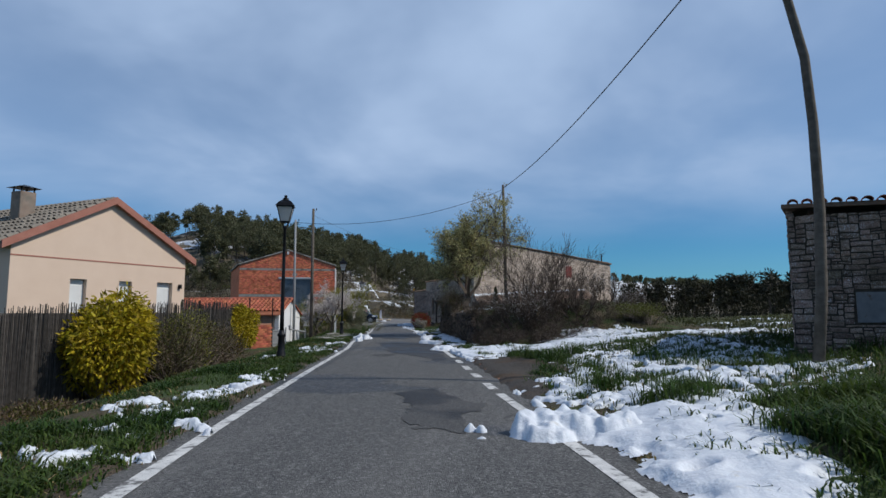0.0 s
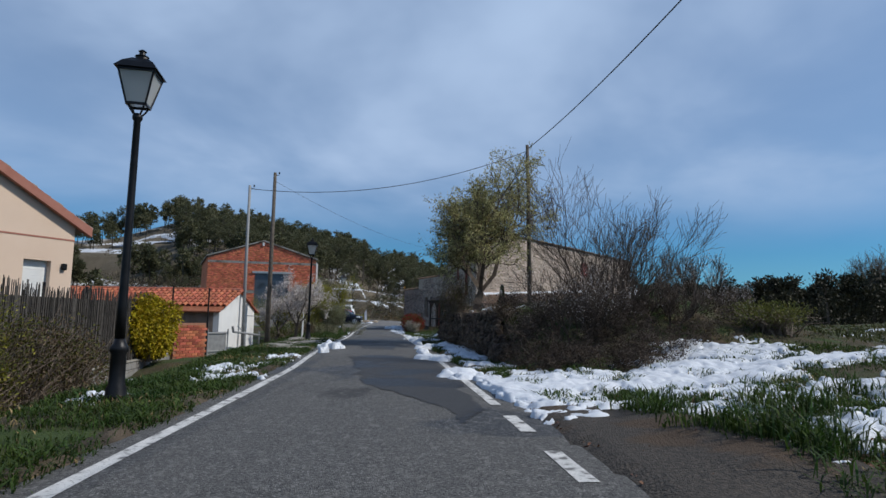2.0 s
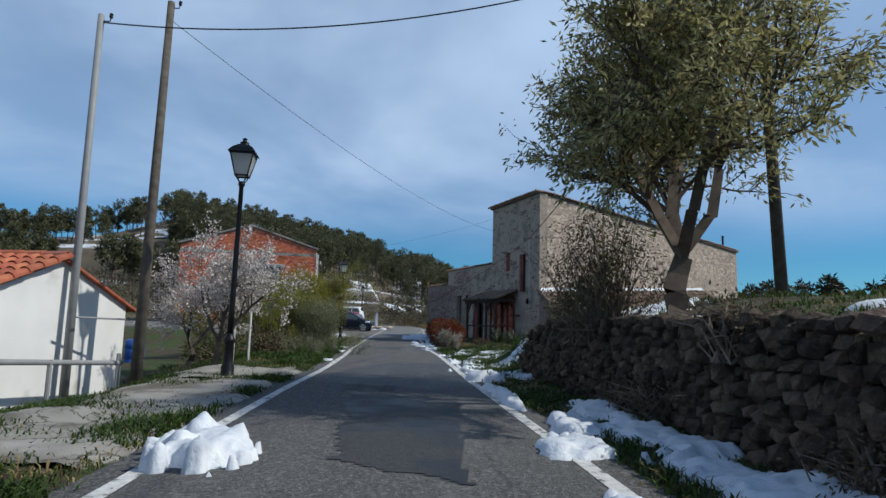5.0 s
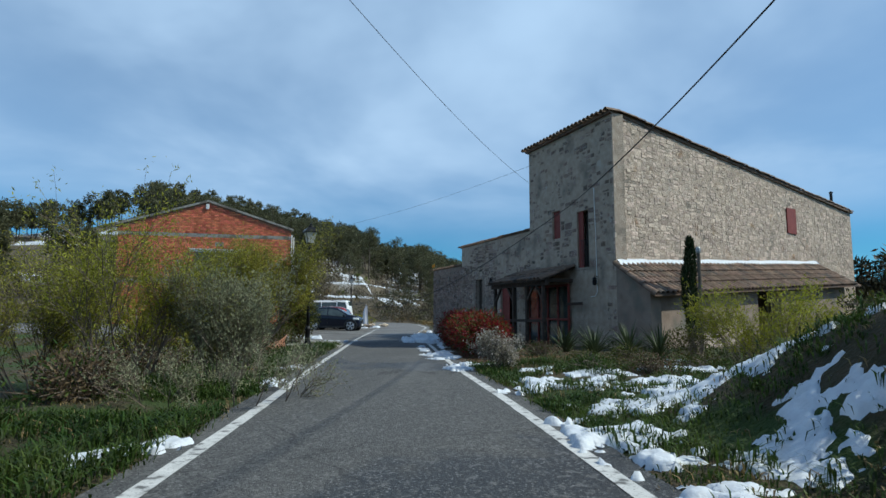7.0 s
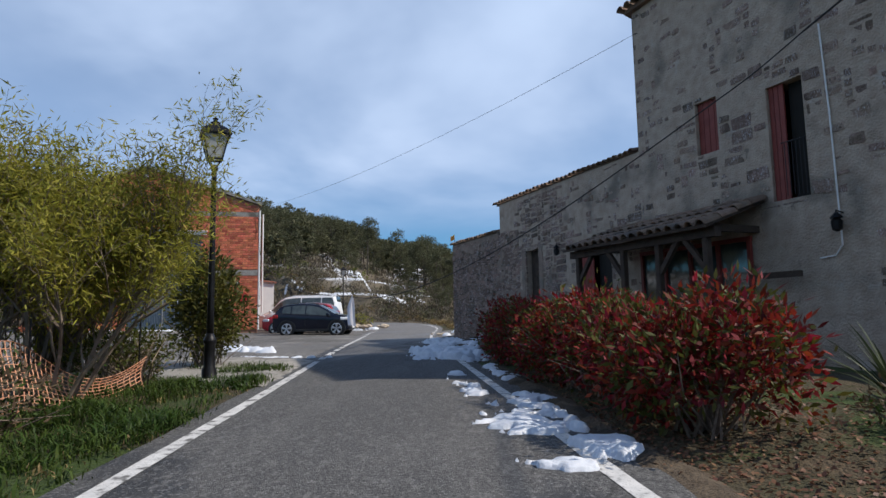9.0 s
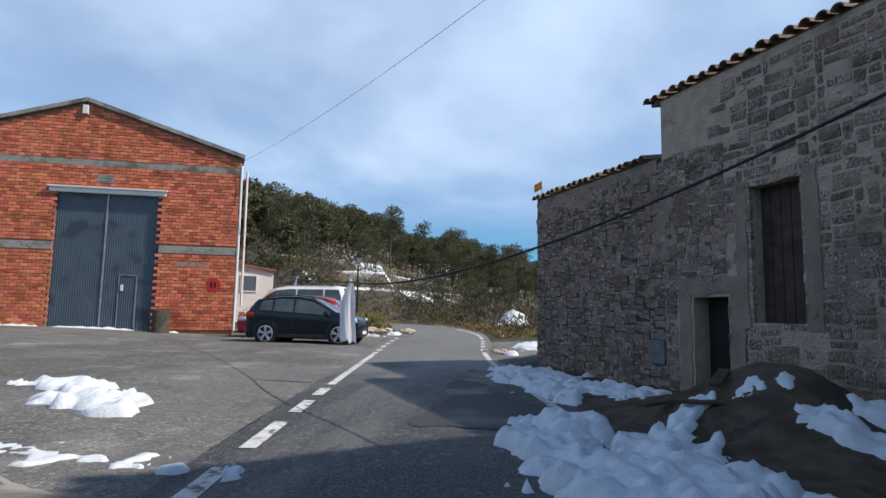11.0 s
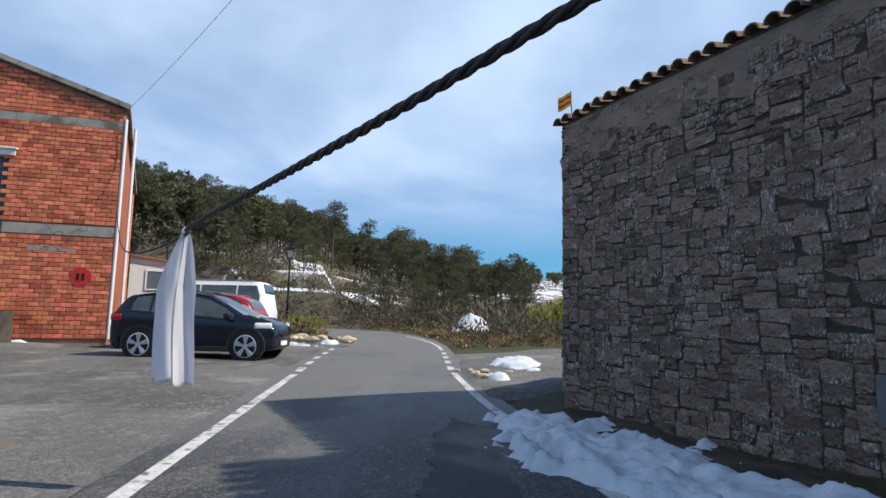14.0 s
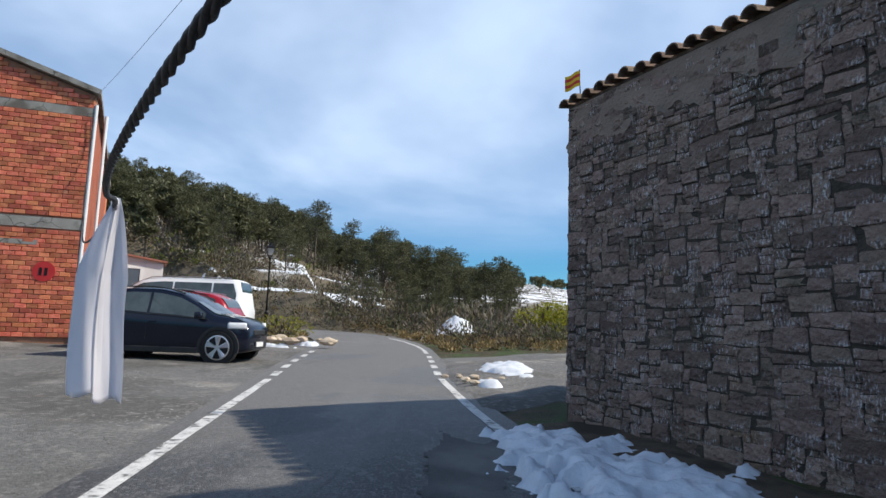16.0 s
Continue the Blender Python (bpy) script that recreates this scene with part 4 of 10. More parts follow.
def dirt_strip(name, pts, width, seed, label):
    """Bare dirt beside the carriageway along a line of points."""
    for k, ((x0, y0), (x1, y1)) in enumerate(zip(pts, pts[1:])):
        n = math.hypot(x1 - x0, y1 - y0)
        nx, ny = (y1 - y0) / n * width / 2, -(x1 - x0) / n * width / 2
        paved(name, [(x0 - nx, y0 - ny), (x1 - nx, y1 - ny), (x1 + nx, y1 + ny), (x0 + nx, y0 + ny)], M["dirt"], 0.05, label, "dirt", seed + k, step=0.12)


dirt_strip("dirt_strip", [(-2.0, 55.4), (-3.3, 59.6), (-4.0, 62.2), (-5.2, 67.4)], 1.5, 520, "bare brown dirt at the foot of the stone wall")
paved("soil_heap", [(-4.2, 58.6), (-1.9, 58.4), (-2.0, 61.6), (-3.6, 62.6), (-4.4, 61.0)], M["dark_gravel"], 0.04, "dark heaped soil beside the cellar door", "dirt", 570, step=0.12)
dirt_strip("dirt_strip", [(-2.9, 47.2), (-3.9, 55.5)], 0.7, 540, "bare dirt along the red hedge")
paved("gravel_shoulder", [(3.15, 7.2), (3.55, 8.2), (3.75, 9.6), (4.3, 11.0), (4.3, 12.6), (3.3, 14.4), (2.35, 14.4), (2.72, 11.0)], M["dark_gravel"], 0.05, "dark gravelly dirt shoulder with fallen leaves", "dirt", 560, step=0.12)
dirt_strip("dirt_strip", [(0.75, -3.0), (-0.55, 6.0), (-2.0, 17.0), (-3.0, 24.0)], 0.26, 550, "bare dirt edge beside the white line")


# ---- snow ----
SNOW = []


def snow_field_at(X, Y, blobs, seed, lumpy, fine, bias, clear=0.0):
    f = np.full(np.shape(X), -9.0)
    for bx, by, rx, ry, turn in blobs:
        c, s = math.cos(radians(turn)), math.sin(radians(turn))
        u, v = ((X - bx) * c + (Y - by) * s) / rx, (-(X - bx) * s + (Y - by) * c) / ry
        f = np.maximum(f, 1 - np.sqrt(u * u + v * v + 1e-9))
    if clear:
        # swept clean over the carriageway
        f = f - 3.0 * smooth(clear, clear - 0.25, X - right_x(Y)) * (X > left_x(Y))
    return f + bias - 0.10 + lumpy * (0.75 * fbm(X / 0.55 * fine, Y / 0.55 * fine, seed, 5) + 0.6 * fbm(X / 0.2, Y / 0.2, seed + 9, 3)) + min(0.34, 0.3 * lumpy) * fbm(X / 0.11, Y / 0.11, seed + 4, 3)


def snow(name, blobs, seed, thick, label, step=0.05, lumpy=0.5, fine=1.0, bias=0.0, clear=0.0, pit=1.0, prints=(), dome=0.65, slope=3.0, rim=0.12):
    """Snow lying on the ground: blobs of x, y, rx, ry, turn. A thin crust with broken edges and a pitted top."""
    B = np.array(blobs, float)
    m = B[:, 2:4].max(1) * 1.5
    x0, x1, y0, y1 = (B[:, 0] - m).min(), (B[:, 0] + m).max(), (B[:, 1] - m).min(), (B[:, 1] + m).max()
    X, Y = np.meshgrid(np.arange(x0, x1, step), np.arange(y0, y1, step))
    f = snow_field_at(X, Y, blobs, seed, lumpy, fine, bias, clear)
    SNOW.append((blobs, seed, lumpy, fine, bias, clear, (x0, x1, y0, y1)))
    on_road = smooth(0.62, 0.26, X - right_x(Y)) * smooth(-0.62, -0.26, X - left_x(Y))
    base = on_road * (road_z(Y) + 0.02) + (1 - on_road) * ground_z(X, Y)
    t = np.clip(f * slope, -1, 1)
    body = (1 - dome) * smooth(0.0, rim, t) + dome * t
    pits = pit * (0.75 * fbm(X / 0.2, Y / 0.2, seed + 5, 3) + 0.7 * np.abs(fbm(X / 0.35, Y / 0.35, seed + 3, 3)) + min(0.55, 0.4 * lumpy) * fbm(X / 0.09, Y / 0.09, seed + 6, 2) - 0.1)
    hgt = np.where(t > 0, thick * body * np.clip(1 + 0.95 * pits, 0.2, 2.2), t * 0.10)
    for px_, py_, rx, ry, turn in prints:
        c, s = math.cos(radians(turn)), math.sin(radians(turn))
        u, v = ((X - px_) * c + (Y - py_) * s) / rx, (-(X - px_) * s + (Y - py_) * c) / ry
        q = np.sqrt(u * u + v * v)
        hgt = hgt * (1 - 0.85 * smooth(1.0, 0.6, q)) + thick * 0.25 * np.exp(-((q - 1.25) / 0.25) ** 2) * (t > 0.1)
    Z = base + hgt
    keep = t > -0.5
    ny, nx = X.shape
    i = (np.arange(ny - 1)[:, None] * nx + np.arange(nx - 1)).ravel()
    F = np.stack([i, i + 1, i + nx + 1, i + nx], 1)
    F = F[(t > -0.02).ravel()[F].any(1) & keep.ravel()[F].any(1)]
    used = np.unique(F)
    remap = np.zeros(X.size, int)
    remap[used] = np.arange(len(used))
    P = np.stack([X, Y, Z], -1).reshape(-1, 3)[used]
    ob = Acc().add(P, remap[F]).ob(name, M["snow"], smooth=True)
    return tagged(ob, label, "snow", kind="stuff")


def under_snow(X, Y):
    hit = np.zeros(np.shape(X), bool)
    for blobs, seed, lumpy, fine, bias, clear, (x0, x1, y0, y1) in SNOW:
        box = (X > x0) & (X < x1) & (Y > y0) & (Y < y1)
        if box.any():
            hit[box] |= snow_field_at(X[box], Y[box], blobs, seed, lumpy, fine, bias, clear) > 0.03
    return hit


snow("snow_heap", [(3.22, 4.72, 0.36, 0.34, 0), (3.55, 4.78, 0.40, 0.26, 0), (3.9, 4.72, 0.36, 0.2, 10)], 101, 0.16, "lumpy heap of dirty snow pushed to the road's edge", 0.02, 0.40, 2.0, pit=1.0, dome=0.8, slope=2.2, rim=0.3)
snow("snow_clod", [(2.52, 4.82, 0.09, 0.05, 20), (2.62, 4.80, 0.07, 0.05, 0), (2.62, 4.5, 0.06, 0.03, 0)], 121, 0.06, "small clod of snow lying on the carriageway", 0.012, 0.5, 4.0, pit=2.0, slope=2.0)
snow("snow_sheet", [(4.5, 4.2, 0.75, 0.8, 20), (4.5, 3.2, 0.6, 0.75, 0), (4.2, 3.5, 0.4, 0.6, 10), (4.9, 4.9, 0.8, 0.8, 30), (4.3, 2.5, 0.45, 0.6, 0), (5.3, 5.9, 0.75, 0.7, 20), (4.5, 5.1, 0.8, 0.5, 0), (4.9, 6.6, 0.6, 0.5, 0), (4.0, 4.6, 0.5, 0.4, 0)], 122, 0.075,
     "smooth trodden sheet of melting snow with footprints", 0.03, 0.42, 0.9, 0.05, pit=0.5, dome=0.45, rim=0.5, slope=2.0, prints=((4.15, 3.3, 0.10, 0.17, -60), (4.75, 3.45, 0.11, 0.17, -70), (5.02, 3.62, 0.10, 0.16, -60), (4.85, 2.95, 0.11, 0.2, -70), (4.55, 5.9, 0.14, 0.2, -40), (5.1, 5.0, 0.10, 0.18, -70), (4.7, 4.5, 0.08, 0.1, 0), (5.3, 4.2, 0.09, 0.16, -50)))
snow("snow_field", [(4.1, 8.2, 0.6, 0.5, 20), (4.6, 9.2, 0.7, 0.5, 20), (3.95, 7.4, 0.45, 0.5, 0), (5.0, 10.2, 0.7, 0.45, 20), (5.4, 8.3, 0.9, 0.5, 10), (5.6, 11.2, 0.8, 0.4, 20), (6.6, 5.7, 1.0, 0.25, 20), (4.0, 6.9, 0.4, 0.5, 0), (6.3, 6.6, 1.0, 0.35, 20), (5.2, 7.4, 1.6, 0.5, 30), (7.0, 8.6, 1.3, 0.6, 10), (4.5, 6.6, 0.8, 0.4, 60),
                    (6.2, 11.8, 1.4, 0.5, 20), (8.2, 11.4, 1.8, 0.7, 10), (8.4, 14.2, 2.2, 0.8, 15), (6.4, 14.6, 1.7, 0.6, 0), (5.9, 9.6, 0.9, 0.35, 20), (6.9, 10.3, 0.8, 0.3, -10),
                    (9.8, 17.8, 2.2, 0.6, 0), (4.6, 14.2, 1.1, 0.45, 10), (7.6, 12.9, 1.2, 0.35, 5), (5.2, 12.8, 0.8, 0.3, 30), (3.0, 14.2, 0.5, 0.3, 30)], 102, 0.055, "broken sheet of melting snow lying between tufts of grass", 0.032, 2.3, 2.2, 0.07, clear=0.28, pit=1.2, dome=0.45, rim=0.3, slope=1.6)
snow("snow_bank", [(3.0, 16.3, 0.9, 1.1, 0), (4.2, 16.6, 1.2, 0.9, 10), (5.4, 17.9, 1.2, 0.9, 30), (2.5, 15.3, 0.6, 0.8, 0), (6.6, 18.6, 1.0, 0.8, 0), (5.6, 16.4, 1.0, 0.5, 10), (2.2, 16.8, 0.75, 1.3, 8), (3.4, 17.4, 1.0, 0.7, 30), (7.4, 17.6, 1.8, 0.6, 10), (5.7, 19.2, 0.9, 0.7, 0), (7.0, 19.7, 1.2, 0.8, 10), (6.2, 20.3, 0.6, 0.5, 0)], 123, 0.085, "drift of trodden snow against the foot of the bank", 0.035, 1.15, 1.0, 0.10, clear=0.28, pit=0.55, dome=0.5, rim=0.5, slope=1.3)
snow("snow_strip", [(1.45, 18.3, 0.35, 0.8, 0), (0.75, 22.5, 0.5, 0.4, 30), (0.95, 22.0, 0.3, 0.35, 10), (0.30, 25.0, 0.16, 1.2, 8), (0.10, 27.4, 0.4, 0.35, 0), (-0.3, 30.8, 0.12, 1.5, 8),
                    (1.35, 25.6, 0.42, 1.9, 12), (1.05, 28.0, 0.38, 1.0, 20), (1.75, 23.4, 0.38, 1.1, 15), (0.75, 29.6, 0.3, 0.9, 10), (0.35, 28.6, 0.25, 0.7, 0)], 103, 0.09, "ploughed strip of snow at the foot of the dry stone wall", 0.04, 0.8, 1.6)
snow("snow_heap", [(-2.78, 26.7, 0.40, 0.62, 10), (-2.5, 24.4, 0.13, 0.2, 0)], 104, 0.16, "small heap of snow on the white edge line", 0.025, 0.8, 2.4, dome=0.4)
snow("snow_heap", [(-0.72, 33.7, 0.28, 0.28, 30), (-0.4, 33.3, 0.2, 0.14, 0)], 105, 0.15, "clod of packed snow at the road's edge", 0.04, 0.4, 1.8)
snow("snow_bank", [(1.75, 33.6, 0.35, 0.7, 15), (2.4, 32.6, 0.6, 0.5, 30), (1.35, 35.0, 0.25, 0.5, 20), (-0.5, 35.3, 0.7, 0.3, -20), (0.3, 34.6, 0.7, 0.22, -15), (0.05, 37.6, 0.7, 0.35, 40), (-0.95, 38.4, 0.35, 0.7, 10), (-0.3, 40.0, 0.6, 0.6, 30), (0.9, 39.5, 0.45, 0.8, 40), (-0.9, 36.6, 0.25, 0.5, 10),
                   (0.2, 41.7, 0.9, 0.28, 10), (1.4, 41.3, 0.5, 0.4, 0), (2.0, 37.4, 0.3, 0.8, 40), (2.7, 38.8, 0.35, 0.8, 40), (3.6, 37.6, 0.8, 0.3, 50), (4.4, 38.8, 1.1, 0.35, 45), (5.4, 41, 1.3, 0.35, 45),
                   (-1.4, 42.6, 0.2, 0.4, 20), (-0.7, 42.2, 0.8, 0.4, 20), (0.3, 41.0, 0.9, 0.4, 30), (0.9, 43.0, 1.0, 0.35, 20), (2.2, 42.4, 1.0, 0.4, 20), (3.4, 44.0, 1.2, 0.35, 20), (1.8, 45.2, 1.0, 0.25, 15), (-0.2, 44.2, 0.6, 0.25, 20)], 106, 0.05, "patches of snow down the grassy bank", 0.035, 2.0, 2.2, 0.06, pit=1.2, dome=0.5, rim=0.3, slope=1.8)
snow("snow_patch", [(1.95, 17.0, 0.5, 1.2, 8), (2.4, 15.7, 0.7, 0.8, 30), (2.6, 18.5, 0.5, 0.5, 0), (3.2, 15.0, 0.8, 0.4, 20), (4.6, 15.3, 1.0, 0.4, 10)], 126, 0.04, "thin trodden snow along the road's edge", 0.03, 1.5, 1.8, 0.06, clear=0.22, dome=0.4)
snow("field_snow", [(11.5, 20.5, 1.6, 0.4, 10), (14.5, 23.5, 2.0, 0.4, 0), (18, 27, 2.4, 0.5, -10), (12.5, 25.5, 1.2, 0.3, 0), (20, 22, 2.6, 0.4, 5), (24, 29, 3.0, 0.5, 0), (16, 19.5, 2.0, 0.4, 10), (28, 25, 2.5, 0.4, 0)], 124, 0.05, "thin scraps of snow out on the field", 0.1, 2.0, 1.2, -0.05)
snow("snow_patch", [(2.25, 20.6, 0.4, 0.3, 20), (2.2, 19.8, 0.4, 0.4, 0), (1.8, 21.2, 0.3, 0.5, 10)], 125, 0.06, "snow lodged at the end of the dry stone wall", 0.035, 0.9, 1.8)
snow("snow_patch", [(1.9, 29.9, 0.4, 0.8, 20), (3.0, 27.6, 0.5, 0.25, 0), (5.5, 26.0, 0.9, 0.25, 0)], 107, 0.06, "snow patch on top of the bank", 0.06, 0.6, 1.2)
snow("snow_patch", [(-1.0, 45.0, 0.5, 0.2, 20), (-0.5, 44.2, 0.4, 0.22, 30), (-1.2, 43.4, 0.3, 0.25, 40), (-0.3, 43.4, 0.4, 0.2, 20), (1.5, 46.4, 0.5, 0.18, 20), (2.7, 47.4, 0.5, 0.2, 20), (-1.95, 46.3, 0.6, 0.25, -10), (-2.5, 46.7, 0.16, 0.14, 0), (-3.35, 48.1, 0.2, 0.10, 0), (-3.4, 49.5, 0.36, 0.42, 30), (-2.9, 48.7, 0.42, 0.2, -40), (-3.9, 52.0, 0.14, 1.5, 8), (-2.6, 45.4, 0.2, 0.3, 0), (-3.5, 54.3, 0.14, 0.9, 8),
                    (-3.2, 50.6, 0.2, 0.7, 10)], 108, 0.04, "thin snow patches along the red hedge", 0.03, 1.7, 1.9, -0.02, dome=0.35)
snow("snow_patch", [(-3.0, 59.2, 0.30, 0.34, 30), (-2.45, 59.6, 0.22, 0.3, 0), (-4.6, 58.4, 0.8, 1.5, 15), (-4.95, 60.4, 0.5, 0.6, 20), (-4.3, 59.7, 0.5, 0.4, 10), (-5.3, 59.5, 0.3, 0.8, 10)], 109, 0.13, "thick grey snow heap in the shade of the stone house", 0.04, 0.9, 1.4)
snow("snow_patch", [(-3.72, 60.2, 0.24, 0.15, 30), (-3.95, 60.0, 0.25, 0.15, 20), (-3.3, 60.1, 0.22, 0.2, 0)], 127, 0.085, "broken crust of snow on the dark soil heap", 0.025, 1.7, 2.2, 0.04, pit=1.4)
snow("snow_patch", [(-4.9, 65.0, 0.75, 1.5, 15), (-4.4, 63.4, 0.7, 1.1, 20), (-5.3, 66.2, 0.45, 0.65, 10), (-3.8, 63.0, 0.5, 0.6, 20)], 110, 0.10, "trodden snow along the foot of the stone wall", 0.03, 0.85, 1.4, 0.06, pit=1.15, dome=0.5, rim=0.3)
snow("snow_patch", [(-4.7, 73.8, 0.65, 1.4, 10), (-5.3, 71.2, 0.25, 0.6, 10)], 111, 0.12, "sunlit snow patch on the side track", 0.06, 0.4, 1.2)
snow("snow_heap", [(-10.9, 83.6, 0.5, 1.0, 10), (-11.5, 81.6, 0.7, 0.25, -20)], 112, 0.15, "snow heap among stones at the bend", 0.06, 0.5, 1.3)
snow("snow_heap", [(-10.4, 61.1, 0.9, 0.55, -30), (-11.4, 62.2, 1.0, 0.45, -20), (-9.6, 60.4, 0.35, 0.2, 0)], 113, 0.14, "grainy snow heap on the forecourt's edge", 0.045, 0.6, 1.6)
snow("snow_patch", [(-1.57, 10.3, 0.25, 0.7, 10), (-0.5, 4.9, 0.35, 0.22, 0), (-1.4, 5.1, 0.25, 0.15, 0), (-1.2, 6.0, 0.35, 0.3, 0), (-1.44, 7.7, 0.28, 0.5, 0), (-1.05, 7.5, 0.2, 0.3, 0), (-1.25, 8.8, 0.25, 0.6, 0), (-0.8, 3.7, 0.55, 0.22, -10), (-1.9, 6.6, 0.2, 0.3, 0), (-3.0, 14.9, 0.26, 0.6, 10), (-2.5, 17.4, 0.4, 0.5, 0),
                    (-3.3, 19.4, 0.4, 0.7, 10), (-3.2, 22.6, 0.3, 0.6, 10), (-2.7, 20.6, 0.2, 0.4, 0), (-3.6, 12.2, 0.3, 0.25, 0), (-4.0, 17.0, 0.3, 0.4, 0)], 114, 0.045, "small snow patches on the grass verge", 0.022, 2.2, 3.2, -0.05, pit=2.2, dome=0.7, rim=0.3, slope=1.8)
snow("snow_patch", [(-5.3, 37.7, 0.36, 0.25, 10), (-4.9, 38.1, 0.2, 0.16, 0), (-6.2, 45.8, 0.2, 0.35, 10), (-5.6, 42.6, 0.16, 0.4, 8), (-9.2, 58.8, 1.2, 0.2, -10)], 115, 0.03, "scraps of snow on the left verge", 0.03, 2.0, 2.4, -0.02, dome=0.35)
snow("snow_edge", [(-21.55, 76.85, 2.1, 0.20, 17), (-24.6, 75.95, 1.4, 0.2, 17), (-18.9, 77.55, 0.5, 0.10, 17)], 116, 0.09, "line of snow at the foot of the warehouse door", 0.08, 0.3, 1.2)
snow("snow_terrace", [(-88, 153, 8, 1.6, 30), (-80, 157, 5, 2.0, 30), (-94, 150, 6, 1.2, 30), (-86, 148.5, 6, 0.9, 30), (-77, 160, 4, 1.5, 30), (-91, 157, 4, 1.3, 20), (-82, 152.5, 6, 0.7, 30), (-85, 160.5, 6, 1.5, 30), (-78, 164, 5, 1.5, 30), (-93, 158, 6, 1.3, 30), (-90, 163.5, 5, 1.2, 30), (-82, 167, 5, 1.1, 30), (-95, 163, 4, 1.0, 30)], 117, 0.25, "snow lying on the rocky terraces of the far hillside", 0.4, 1.5, 0.14, 0.05)
STRIPS = [(-17, 118, 7.0, 1.1, -6), (-11, 123, 3, 0.5, 0), (-20, 127, 6.5, 0.36, 5), (-9, 113, 2.2, 0.5, 0), (-14, 133, 5, 0.5, -5), (-22, 138, 5, 0.4, 0)]
snow("snow_terrace", STRIPS, 118, 0.14, "strips of snow along the terraces above the bend", 0.14, 1.5, 0.5, -0.02)


def off_strips(X, Y, front=4.5):
    """Where no terrace lies open under snow."""
    ok = np.ones(np.shape(X), bool)
    for bx, by, rx, ry, turn in STRIPS:
        ok &= ~((np.abs(X - bx) < rx * 0.95) & (Y > by - front) & (Y < by + ry + 0.6))
    return ok
snow("snow_bank", [(-4.95, 95.2, 1.15, 1.3, 0), (-6.6, 94.0, 0.7, 0.35, 10), (-3.2, 94.3, 0.4, 0.3, 0)], 119, 0.10, "speckled mound of snow in the scrub beyond the bend", 0.05, 1.5, 1.6, 0.12)

# ---- pieces of masonry and tile ----
def stone_shape(rng, bulge=0.22):
    """A rough stone in the unit box, x along, y out, z up, with chipped corners: V, F."""
    j = lambda s: rng.uniform(-s, s)
    out = []
    for cx, cz in ((-1, -1), (1, -1), (1, 1), (-1, 1)):
        cut = rng.uniform(0.01, 0.09)
        cut2 = rng.uniform(0.02, 0.14)
        a_, b_ = (cx * (0.5 - cut), cz * 0.5), (cx * 0.5, cz * (0.5 - cut2))
        out += [a_, b_] if cx * cz < 0 else [b_, a_]
    out = [(x + j(0.035), z + j(0.045)) for x, z in out]
    k = 0.955 + j(0.02)
    tx, tz = j(0.07), j(0.07)
    V = [(x, -0.5, z) for x, z in out] + [(x, 0.34 + j(0.04), z) for x, z in out]
    V += [(x * k + j(0.02), 0.42 + tx * x + tz * z + j(0.05), z * k + j(0.02)) for x, z in out]
    V += [(j(0.12), 0.50 + j(0.08), j(0.12))]
    F = [(r * 8 + i, r * 8 + (i + 1) % 8, (r + 1) * 8 + (i + 1) % 8, (r + 1) * 8 + i) for r in range(2) for i in range(8)]
    F += [(16 + i, 16 + (i + 1) % 8, 24) for i in range(8)]
    return np.array(V), F


STONES = [stone_shape(np.random.default_rng(50 + k)) for k in range(26)]


def courses(rng, w, h, hmin, hmax, lmin, lmax, skip=(), top=None, wavy=0.02, cell=0.055):
    """Rubble that fills a wall w by h with interlocking blocks: rows of x, z, length, height. skip: openings x0, x1, z0, z1. top: height along x."""
    nx, nz = int(w / cell), int(h / cell)
    free = np.ones((nz, nx), bool)
    cx, cz = (np.arange(nx) + 0.5) * cell, (np.arange(nz) + 0.5) * cell
    for a, b, c, d in skip:
        free[np.ix_((cz > c) & (cz < d), (cx > a) & (cx < b))] = False
    if top is not None:
        lim = np.array([top(x) for x in cx])
        free &= cz[:, None] < lim[None, :]
    out = []
    for k in range(nz):
        i = 0
        while i < nx:
            if not free[k, i]:
                i += 1
                continue
            big = rng.random()
            H = rng.uniform(hmin, hmin + (hmax - hmin) * (0.3 + 0.7 * big * big))
            L = min(max(H * rng.uniform(1.2, 3.3), lmin), lmax)
            a, b = max(1, round(L / cell)), max(1, round(H / cell))
            n = 0
            while n < a and i + n < nx and free[k, i + n]:
                n += 1
            m = 1
            while m < b and k + m < nz and free[k + m, i:i + n].all():
                m += 1
            # no slivers left beside the block
            if i + n < nx and free[k, i + n] and (i + n + 1 >= nx or not free[k, i + n + 1]):
                n += 1
                while m > 1 and not free[k:k + m, i:i + n].all():
                    m -= 1
            free[k:k + m, i:i + n] = False
            out.append([(i + n / 2) * cell, (k + m / 2) * cell, n * cell, m * cell])
            i += n
    R = np.array(out)
    R[:, 1] += wavy * fbm(R[:, 0] / 0.9, R[:, 1] / 0.9, 77, 2)
    return [tuple(r) for r in R]


def warp(x, z, amp=0.016):
    """Bends the joints of a wall so that no two stones are alike."""
    return x + amp * (1.6 * fbm(x * 2.1, z * 2.6, 31, 2) + 1.5 * fbm(x * 7, z * 8, 33, 2)), z + amp * (2.4 * fbm(x * 1.7, z * 2.2, 35, 2) + 1.3 * fbm(x * 7, z * 8, 37, 2))


